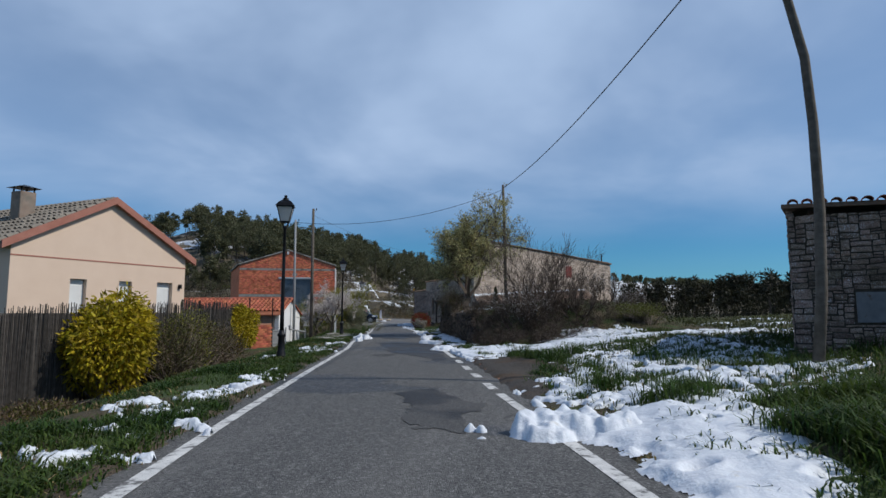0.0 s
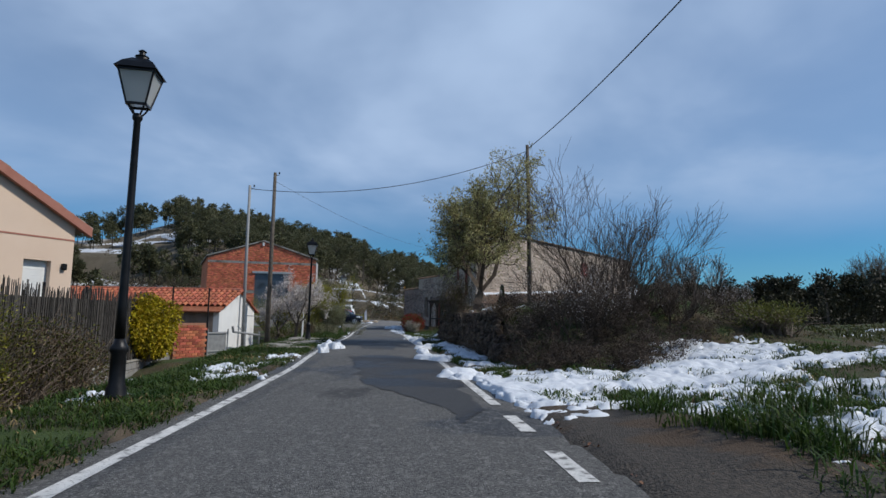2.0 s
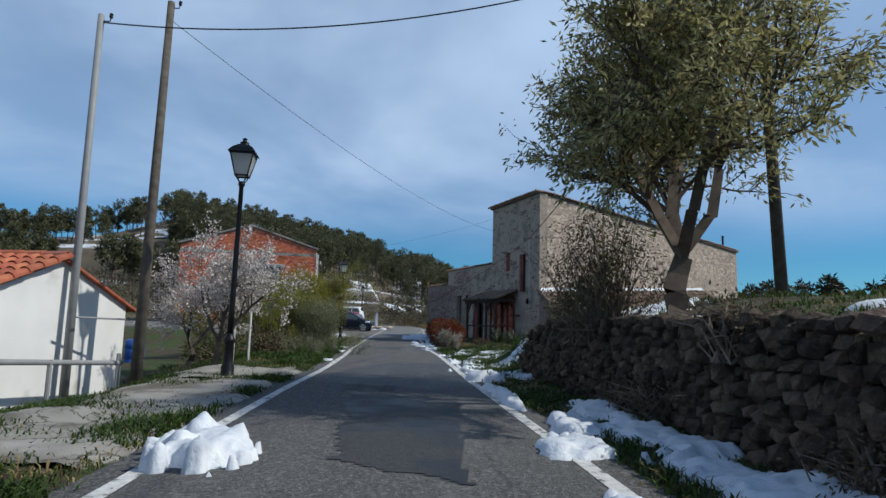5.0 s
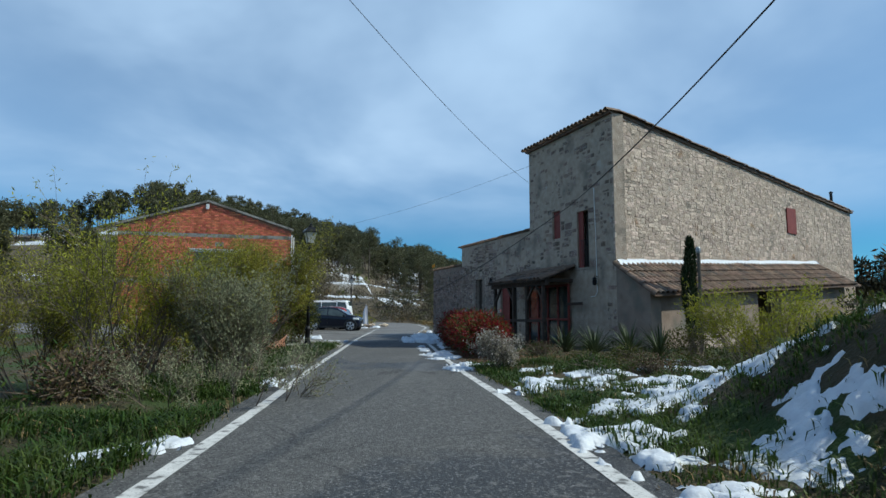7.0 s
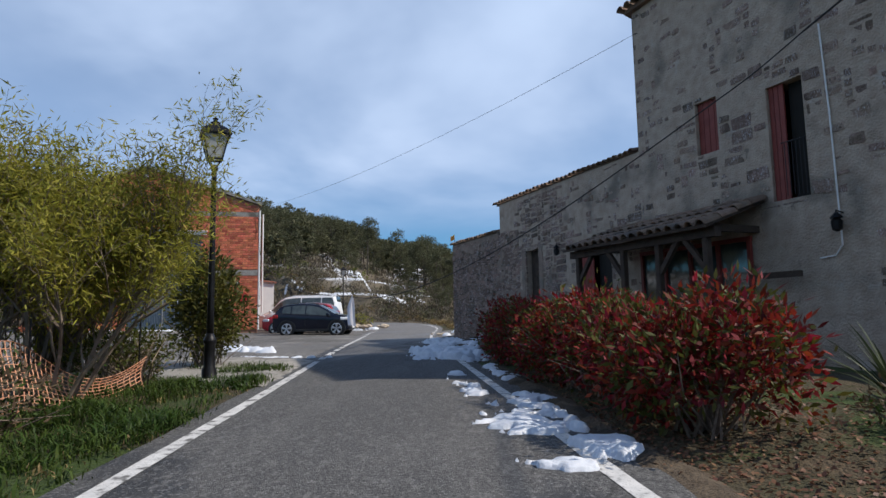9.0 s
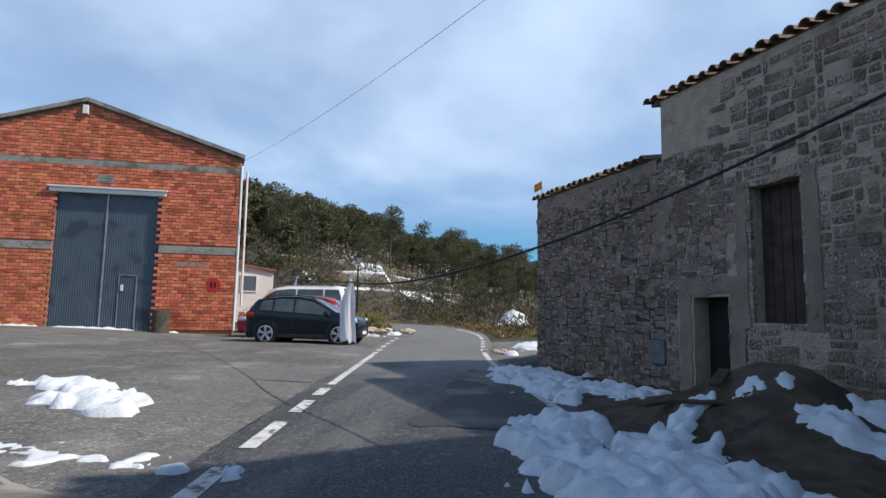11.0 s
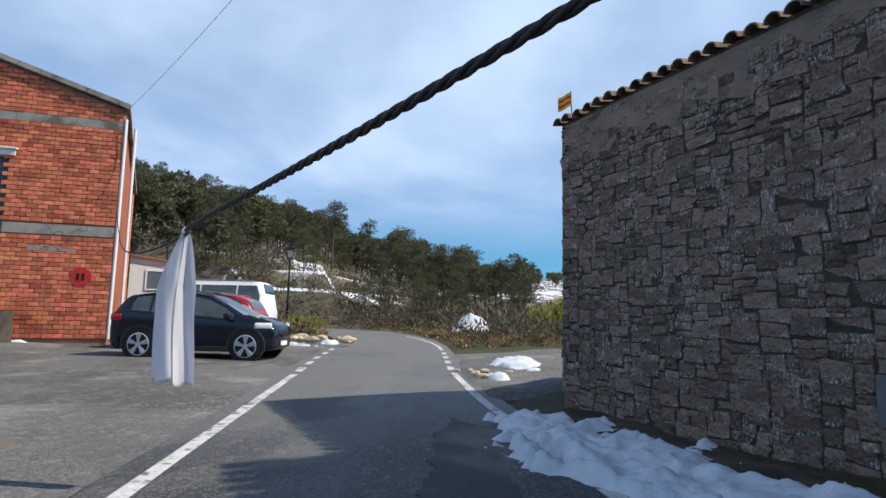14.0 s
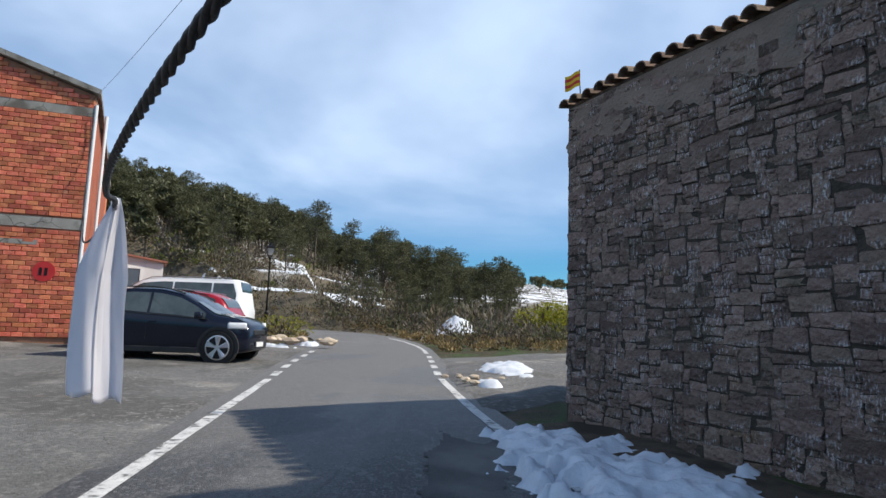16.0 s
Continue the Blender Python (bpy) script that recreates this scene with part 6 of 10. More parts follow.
def porch():
    rng = np.random.default_rng(13)
    root = thing("porch", "dark timber porch with a small tiled lean-to roof", "porch", (HX, HY, HZ), 115.4)
    z1, z0, out, s0, s1 = 2.85, 2.35, 1.35, 2.3, 6.3
    a = Acc()
    V = [(s0, 0.02, z1), (s1, 0.02, z1), (s1 + 0.1, out + 0.15, z0), (s0 - 0.1, out + 0.15, z0)]
    V = V + [(x, y, z + 0.05) for x, y, z in V]
    a.add(V, [(3, 2, 1, 0), (4, 5, 6, 7), (0, 1, 5, 4), (1, 2, 6, 5), (2, 3, 7, 6), (3, 0, 4, 7)])
    a.ob("roof_deck", M["old_wood"], root)
    a = Acc()
    tile_field(a, (s0, 0.02, z1 + 0.06), (1, 0, 0), (0, out, z0 - z1), s1 - s0, 1.55, rng, 0.24, 0.06, 0.105, 0.4)
    a.ob("roof_tiles", M["old_tile"], root, "weathered curved tiles")
    for x in (2.45, 3.6, 4.6, 6.15):
        a = Acc()
        V, F = bevelled((0.12, 0.12, 2.6), 0.015, 1)
        a.add(V + (x, out - 0.1, 1.0), F)
        a.ob("post", M["old_wood"], root)
    a = Acc()
    a.box(((s0 + s1) / 2, out - 0.1, z0 - 0.06), (s1 - s0 + 0.2, 0.14, 0.16))
    a.ob("beam", M["old_wood"], root)
    a = Acc()
    a.box(((s0 + s1) / 2, out - 0.1, 0.95), (s1 - s0, 0.08, 0.1))
    a.ob("rail", M["old_wood"], root)
    for x, sg in ((2.45, 1), (3.6, -1), (4.6, 1), (6.15, -1)):
        a = Acc()
        a.box((x + sg * 0.28, out - 0.1, 1.98), (0.09, 0.08, 0.85), 0, 0, sg * 0.7)
        a.ob("brace", M["old_wood"], root)
    for x in (2.5, 6.1):
        a = Acc()
        a.box((x, out / 2, z0 + 0.05), (0.1, out, 0.12))
        a.ob("side_beam", M["old_wood"], root)
    a = Acc()
    a.box((1.95, 0.3, 1.55), (0.9, 0.08, 0.1))
    a.ob("bracket_beam", M["old_wood"], root)
    # glazed screen at the back of the porch
    a = Acc()
    for k, x in enumerate((2.6, 3.3, 4.0, 4.7, 5.4)):
        a.box((x, 0.1, 1.1), (0.07, 0.06, 2.3))
    for z in (0.0, 1.0, 2.25):
        a.box((4.0, 0.1, z), (2.9, 0.06, 0.08))
    a.ob("screen_frame", M["red_wood"], root)
    a = Acc()
    a.span((2.6, 0.06, 0.0), (5.4, 0.075, 2.25))
    a.ob("screen_glass", M["car_glass"], root, "dark reflecting panes")


porch()


def flag_pole():
    root = thing("flag", "small frayed yellow and red striped flag on a short stick", "flag", (HX - 0.4285 * 16.2, HY + 0.9035 * 16.2, HZ + 3.74), 115.4)
    root.matrix_basis = root.matrix_basis @ pose(0, 0, 0, 0, 0, 35) @ Matrix.Scale(0.6, 4)
    Acc().tube([(0, 0, 0), (0.02, 0.03, 0.62)], 0.012, 6).ob("stick", M["iron"], root)
    for k in range(5):
        a = Acc()
        V = []
        z0 = 0.60 - k * 0.062
        for i in range(7):
            x = i * 0.05
            w = 0.03 * math.sin(i * 1.1)
            V += [(x, 0.03 + w, z0 - 0.05 * i * 0.3), (x, 0.03 + w, z0 - 0.062 - 0.05 * i * 0.3), (x, 0.034 + w, z0 - 0.05 * i * 0.3), (x, 0.034 + w, z0 - 0.062 - 0.05 * i * 0.3)]
        F = []
        for i in range(6):
            b, c = i * 4, i * 4 + 4
            F += [(b, b + 1, c + 1, c), (b + 2, c + 2, c + 3, b + 3)]
        a.add(V, F)
        a.ob("stripe", M["flag_y"] if k % 2 == 0 else M["flag_r"], root)


flag_pole()

# ---- brick warehouse ----
WX, WY, WZ, WANG, WW = -16.74, 78.5, -0.98, 197.0, 12.26
warehouse = thing("warehouse", "orange brick warehouse with a blue-grey sheet-metal door and low gable", "warehouse", (WX, WY, WZ), WANG)


def warehouse_build():
    rng = np.random.default_rng(21)
    H, A, D = 7.3, 9.3, 15.0
    skew = np.array((math.cos(radians(WANG)), math.sin(radians(WANG))))
    back = np.array((-0.45, 0.893))
    lx = float(back @ skew)
    ly = float(back @ np.array((-skew[1], skew[0])))
    top = lambda x: H + (A - H) * (1 - abs(x - WW / 2) / (WW / 2))
    door = (3.05, 7.05, -0.3, 5.6)
    a = Acc()
    for p, z1 in (([(0, 0), (door[0], 0), (door[0], -0.3), (0, -0.3)], [H, top(door[0]), top(door[0]), H]),
                  ([(door[1], 0), (WW, 0), (WW, -0.3), (door[1], -0.3)], [top(door[1]), H, H, top(door[1])])):
        a.prism(p[::-1], -0.6, z1[::-1])
    a.prism([(door[0], -0.3), (WW / 2, -0.3), (WW / 2, 0), (door[0], 0)], door[3], [top(door[0]), A, A, top(door[0])])
    a.prism([(WW / 2, -0.3), (door[1], -0.3), (door[1], 0), (WW / 2, 0)], door[3], [A, top(door[1]), top(door[1]), A])
    a.ob("front_wall", M["brick_joint"], warehouse)
    B = np.array((lx, ly)) * D
    s = -1 if B[1] > 0 else 1
    for quad in ([(0, -0.02 * s), (0.3, -0.3 * s), tuple(B + (0.3, 0)), tuple(B)], [(WW - 0.3, -0.3 * s), (WW, -0.02 * s), tuple(B + (WW, 0)), tuple(B + (WW - 0.3, 0))],
                 [tuple(B), tuple(B + (WW, 0)), tuple(B + (WW, -0.3 * s)), tuple(B + (0, -0.3 * s))]):
        Acc().prism(quad, -0.6, H).ob("side_wall", M["brick"], warehouse)
    # bricks on the front, in courses with grey concrete bands
    a = Acc()
    bl, bh = 0.29, 0.135
    bands = ((3.15, 3.46), (6.62, 6.9))
    z, row = 0.0, 0
    bv, bf = bevelled((bl - 0.016, 0.05, bh - 0.016), 0.008, 1)
    sgn = 1.0
    while z < A:
        x = -bl / 2 * (row % 2)
        while x < WW:
            x0, x1 = max(x, 0.0), min(x + bl, WW)
            xm = (x0 + x1) / 2
            inside = x1 - x0 > 0.08 and z + bh < top(xm) - 0.05 and not (door[0] < xm < door[1] and z < door[3]) and not any(b0 - 0.06 < z + bh / 2 < b1 for b0, b1 in bands)
            if inside:
                V = bv * ((x1 - x0) / bl, 1, 1)
                a.add(V + (xm, -0.02 * s * 0 + 0.02 + rng.uniform(-0.006, 0.008), z + bh / 2), bf)
            x += bl
        z += bh
        row += 1
    a.ob("front_bricks", M["brick"], warehouse, "rough orange hollow bricks")["kind"] = "stuff"
    a = Acc()
    for z0, z1 in bands:
        if z0 < 5:
            a.span((0, -0.01, z0), (door[0], 0.035, z1))
            a.span((door[1], -0.01, z0), (WW, 0.035, z1))
        else:
            a.span((0, -0.01, z0), (WW, 0.035, z1))
    a.span((1.07, 0.0, 2.64), (2.33, 0.05, 2.78))
    a.ob("concrete_band", M["concrete"], warehouse, "flush grey concrete tie beams")
    # roof
    a = Acc()
    for x0, z0, x1, z1 in ((-0.18, H, WW / 2, A), (WW / 2, A, WW + 0.18, H)):
        V = [(x0, 0.18, z0), (x1, 0.18, z1), (x1 + B[0], B[1] - 0.2 * s * -1, z1), (x0 + B[0], B[1], z0)]
        V = V + [(p[0], p[1], p[2] + 0.16) for p in V]
        a.add(V, [(3, 2, 1, 0), (4, 5, 6, 7), (0, 1, 5, 4), (1, 2, 6, 5), (2, 3, 7, 6), (3, 0, 4, 7)])
    a.ob("roof", M["concrete"], warehouse, "thin grey fibre-cement roof edge")
    # door
    leaf = Acc()
    n = 46
    w = (door[1] - door[0]) / n
    V, F = [], []
    for k in range(n):
        x = door[0] + k * w
        for u, v in ((0.0, 0.0), (0.55, 0.0), (0.65, 0.035), (0.9, 0.035)):
            V += [(x + u * w, -0.16 + v, door[2]), (x + u * w, -0.16 + v, door[3] - 0.1)]
    V += [(door[1], -0.16, door[2]), (door[1], -0.16, door[3] - 0.1)]
    F = [(2 * i, 2 * i + 1, 2 * i + 3, 2 * i + 2) for i in range(len(V) // 2 - 1)]
    leaf.add(V, F)
    d = leaf.ob("door", M["metal_door"], warehouse, "corrugated blue-grey sliding door leaves")
    a = Acc()
    a.box(((door[0] + door[1]) / 2 + 0.03, 0.0, door[3] - 0.0), (4.4, 0.2, 0.2))
    a.box(((door[0] + door[1]) / 2 + 0.03, 0.05, door[3] + 0.11), (4.5, 0.3, 0.05))
    a.ob("door_rail", M["pvc"], d, "white door runner box")
    a = Acc()
    for x in (5.13,):
        a.box((x, -0.11, 2.7), (0.06, 0.05, 5.7))
    a.box((3.84, -0.11, 1.1), (0.03, 0.03, 2.1))
    a.box((4.5, -0.11, 1.1), (0.03, 0.03, 2.1))
    a.box((4.17, -0.11, 2.2), (0.69, 0.03, 0.03))
    a.ob("door_edge", M["galv"], d)
    a = Acc()
    a.span((4.33, -0.13, 1.55), (4.42, -0.06, 1.8))
    a.ob("door_handle", M["pvc"], d)
    # number disc, tablet, lamp, pipes
    a = Acc()
    a.tube([(0.82, 0.02, 1.88), (0.82, 0.06, 1.88)], 0.29, 24)
    disc = a.ob("number_disc", M["sign_red"], warehouse, "round red enamel disc")
    a = Acc()
    a.box((0.90, 0.065, 1.88), (0.07, 0.01, 0.22))
    a.box((0.76, 0.065, 1.88), (0.07, 0.01, 0.22))
    a.ob("number_bars", M["iron"], disc)
    a = Acc()
    a.span((4.93, 0.02, 5.95), (5.54, 0.06, 6.27))
    tab = a.ob("tablet", M["concrete"], warehouse, "small grey date tablet")
    a = Acc()
    for k in range(2):
        a.span((5.0, 0.055, 6.0 + k * 0.13), (5.47, 0.068, 6.06 + k * 0.13))
    a.ob("tablet_bars", M["block"], tab)
    a = Acc()
    V, F = bevelled((0.22, 0.14, 0.38), 0.03, 2)
    a.add(V + (WW / 2 + 0.05, 0.1, A - 0.35), F)
    a.ob("flood_lamp", M["pvc"], warehouse)
    a = Acc()
    a.tube([(-0.06, 0.02, H - 0.3), (-0.07, 0.02, 3.5), (-0.06, 0.02, 0.0)], 0.05, 8)
    a.tube([(-0.2, -0.7, H - 0.4), (-0.22, -0.7, 1.0)], 0.05, 8)
    a.ob("downpipe", M["pvc"], warehouse, "white plastic downpipes")


warehouse_build()


# ---- beige house on the left ----
def beige_house():
    rng = np.random.default_rng(31)
    root = thing("beige_house", "beige rendered house with a gable, terracotta eaves and grey-brown tiles", "house", (-12.25, 22.1, -2.3), 69.5)
    # local x along the gable towards the far eave, y towards the house's back
    half, H, A, D = 3.8, 4.86, 6.85, 11.0
    a = Acc()
    holes = [(-1.62, -0.95, 2.25, 3.62), (0.45, 1.05, 2.25, 3.62), (2.3, 3.12, 2.1, 3.65)]
    xs = sorted({-half, half, *[v for h in holes for v in h[:2]]})
    zs = sorted({-0.5, H - 0.4, *[v for h in holes for v in h[2:]]})
    for x0, x1 in zip(xs, xs[1:]):
        for z0, z1 in zip(zs, zs[1:]):
            if not any(h[0] <= x0 and x1 <= h[1] and h[2] <= z0 and z1 <= h[3] for h in holes):
                a.span((x0, 0, z0), (x1, 0.3, z1))
    a.add([(-half, 0, H - 0.4), (half, 0, H - 0.4), (half, 0, H), (0, 0, A), (-half, 0, H), (-half, 0.3, H - 0.4), (half, 0.3, H - 0.4), (half, 0.3, H), (0, 0.3, A), (-half, 0.3, H)],
          [(0, 1, 2, 3, 4), (9, 8, 7, 6, 5), (1, 6, 7, 2), (2, 7, 8, 3), (3, 8, 9, 4), (4, 9, 5, 0)])
    weld(a.ob("gable_wall", M["beige"], root))
    a = Acc()
    a.span((half - 0.3, 0.3, -0.5), (half, D, H))
    a.span((-half, 0.3, -0.5), (-half + 0.3, D, H))
    a.span((-half + 0.3, D - 0.3, -0.5), (half - 0.3, D, H))
    a.ob("side_wall", M["beige"], root)
    a = Acc()
    a.span((-half - 0.01, -0.012, 4.33), (half + 0.01, 0.0, 4.38))
    a.ob("string_line", M["fascia"], root)
    # roof planes with thick terracotta verge
    o, og = 0.42, 0.20
    slope = (A - H) / half
    for sg, nm in ((-1, "roof_slope"), (1, "roof_slope")):
        a = Acc()
        V = [(0, -og, A + 0.02), (sg * (half + o), -og, H - o * slope + 0.02), (sg * (half + o), D + o, H - o * slope + 0.02), (0, D + o, A + 0.02)]
        V = V + [(x, y, z + 0.10) for x, y, z in V]
        F = [(3, 2, 1, 0), (4, 5, 6, 7), (0, 1, 5, 4), (1, 2, 6, 5), (2, 3, 7, 6), (3, 0, 4, 7)]
        a.add(V, F if sg > 0 else [f[::-1] for f in F])
        r = a.ob(nm, M["grey_tile"], root)
        t = Acc()
        L = math.hypot(half + o, (half + o) * slope)
        tile_field(t, (0, -og + 0.15, A + 0.12), (0, 1, 0), (sg * 1.0, 0, -slope), D + 2 * o - 0.3, L, rng, 0.3, 0.04, 0.12, 0.45)
        t.ob("roof_tiles", M["grey_tile"], r)
        b = Acc()
        V = [(0, -og - 0.03, A - 0.12), (sg * (half + o), -og - 0.03, H - o * slope - 0.12), (sg * (half + o), -og - 0.03, H - o * slope + 0.16), (0, -og - 0.03, A + 0.17)]
        V = V + [(x, y + 0.16, z) for x, y, z in V]
        b.add(V, [(0, 1, 2, 3), (7, 6, 5, 4), (1, 5, 6, 2), (2, 6, 7, 3), (0, 4, 5, 1), (3, 7, 4, 0)])
        b.ob("verge", M["fascia"], root, "terracotta verge board")
        b = Acc()
        V = [(0, -og + 0.13, A - 0.03), (sg * (half + o), -og + 0.13, H - o * slope - 0.03), (sg * (half + o), 0.0, H - o * slope - 0.03), (0, 0.0, A - 0.03)]
        V = V + [(x, y, z - 0.02) for x, y, z in V]
        b.add(V, [(0, 1, 2, 3), (7, 6, 5, 4), (0, 4, 5, 1), (1, 5, 6, 2), (2, 6, 7, 3), (3, 7, 4, 0)])
        b.ob("soffit", M["fascia"], root)
    for k, (x0, x1, z0, z1) in enumerate(holes):
        a = Acc()
        a.span((x0, 0.2, z0), (x1, 0.23, z1))
        w = a.ob("window" if k < 2 else "door", M["pvc"], root, "white roller shutter")
        a = Acc()
        a.span((x0 - 0.05, -0.06, z0 - 0.06), (x1 + 0.05, 0.2, z0))
        a.ob("sill", M["fascia"], w)
        a = Acc()
        for i in range(int((z1 - z0) / 0.09)):
            a.span((x0 + 0.01, 0.185, z0 + i * 0.09 + 0.01), (x1 - 0.01, 0.2, z0 + i * 0.09 + 0.08))
        a.ob("shutter_slats", M["pvc"], w)
    a = Acc()
    V, F = bevelled((0.14, 0.12, 0.2), 0.02, 1)
    a.add(V + (3.5, -0.06, 3.5), F)
    a.ob("wall_lamp", M["iron"], root)
    for x, y in ((-1.6, 3.2), (-1.9, 7.0)):
        a = Acc()
        zr_ = A - abs(x) * slope
        V, F = bevelled((0.62, 0.62, 1.5), 0.02, 1)
        a.add(V + (x, y, zr_ + 0.45), F)
        c = a.ob("chimney", M["render"], root, "rendered chimney with a metal cowl")
        a = Acc()
        for dx in (-0.25, 0.25):
            for dy in (-0.25, 0.25):
                a.box((x + dx, y + dy, zr_ + 1.28), (0.05, 0.05, 0.2))
        a.add([(x - 0.45, y - 0.45, zr_ + 1.36), (x + 0.45, y - 0.45, zr_ + 1.36), (x + 0.45, y + 0.45, zr_ + 1.36), (x - 0.45, y + 0.45, zr_ + 1.36), (x, y, zr_ + 1.52)],
              [(3, 2, 1, 0), (0, 1, 4), (1, 2, 4), (2, 3, 4), (3, 0, 4)])
        a.ob("cowl", M["iron"], c)


beige_house()


# ---- whitewashed shed with a red tile roof ----
def shed():
    rng = np.random.default_rng(41)
    # gable from the near eave through the ridge to the far eave
    e0, rdg, e1 = np.array((-7.82, 29.75)), np.array((-7.92, 31.9)), np.array((-8.02, 34.05))
    g = (e1 - e0) / np.linalg.norm(e1 - e0)
    root = thing("shed", "low whitewashed shed with a bright red clay tile roof", "shed", (*e0, -2.0), math.degrees(math.atan2(g[1], g[0])))
    W, r = float(np.linalg.norm(e1 - e0)), float((rdg - e0) @ g)
    H0, A, H1, D = 1.96, 2.72, 1.96, 9.4
    a = Acc()
    a.add([(0, 0, -0.4), (W, 0, -0.4), (W, 0, H1), (r, 0, A), (0, 0, H0), (0, 0.22, -0.4), (W, 0.22, -0.4), (W, 0.22, H1), (r, 0.22, A), (0, 0.22, H0)],
          [(0, 1, 2, 3, 4), (9, 8, 7, 6, 5), (0, 5, 6, 1), (1, 6, 7, 2), (2, 7, 8, 3), (3, 8, 9, 4), (4, 9, 5, 0)])
    a.ob("gable_wall", M["white"], root, "whitewashed gable wall")
    a = Acc()
    a.span((0, 0.22, -0.4), (0.2, D, H0))
    a.span((W - 0.2, 0.22, -0.4), (W, D, H1))
    a.ob("side_wall", M["render"], root)
    ov = 0.28
    for sg, x0, z0 in ((-1, 0, H0), (1, W, H1)):
        a = Acc()
        sl = (A - z0) / abs(x0 - r)
        xe, ze = x0 + sg * ov, z0 - ov * sl
        V = [(r, -0.1, A), (xe, -0.1, ze), (xe, D, ze), (r, D, A)]
        V = V + [(x, y, z + 0.05) for x, y, z in V]
        F = [(3, 2, 1, 0), (4, 5, 6, 7), (0, 1, 5, 4), (1, 2, 6, 5), (2, 3, 7, 6), (3, 0, 4, 7)]
        a.add(V, F if sg > 0 else [f[::-1] for f in F])
        deck = a.ob("roof_deck", M["tile"], root)
        if sg < 0:
            L = math.hypot(xe - r, A - ze)
            me = Acc().add(TILE_V * (1.1, 1.0, 1.1), TILE_F).mesh("tile")
            me.materials.append(M["tile"])
            d = Vector((xe - r, 0, ze - A)).normalized()
            al = Vector((0, 1, 0))
            nr = Vector((-d.z, 0, d.x))
            nr = nr if nr.z > 0 else -nr
            for c in range(42):
                for k in range(6):
                    p = Vector((r, -0.08 + c * 0.225, A + 0.03)) + d * min((k + 1) * 0.34, L + 0.03) + nr * 0.03
                    ob = new("tile", me)
                    ob.parent = deck
                    R = Matrix((al, -d - nr * 0.10, nr)).transposed().to_4x4()
                    ob.matrix_basis = Matrix.Translation(p) @ R @ pose(0, 0, 0, 0, rng.uniform(-3, 3), rng.uniform(-2, 2))
            s = Acc()
            Vv = []
            n = 60
            for k in range(n + 1):
                y = 2.6 + k * (D - 2.8) / n
                w = 0.36 + 0.3 * float(fbm(y * 0.8, 0, 71))
                q = Vector((r, y, A)) + d * (L - 0.12) + nr * 0.02
                q2 = q - d * max(w, 0.03)
                for pnt, up in ((q, 0.0), (q, 0.12), (q2, 0.12), (q2, 0.0)):
                    pp = pnt + nr * up
                    Vv.append(tuple(pp))
            F = [(i * 4 + k, i * 4 + (k + 1) % 4, (i + 1) * 4 + (k + 1) % 4, (i + 1) * 4 + k) for i in range(n) for k in range(4)]
            s.add(Vv, F)
            ob = s.ob("roof_snow", M["snow"], None, smooth=True)
            ob.matrix_basis = root.matrix_basis.copy()
            tagged(ob, "thin snow lying on the shed's lower tiles", "snow", kind="stuff")
    a = Acc()
    for k in range(24):
        V = TILE_V * (1.35, 1.0, 1.1)
        a.add(np.stack([V[:, 0] + r, V[:, 1] + k * 0.4 - 0.1, V[:, 2] + A + 0.07], -1), TILE_F)
    a.ob("ridge_tiles", M["tile"], root)


shed()


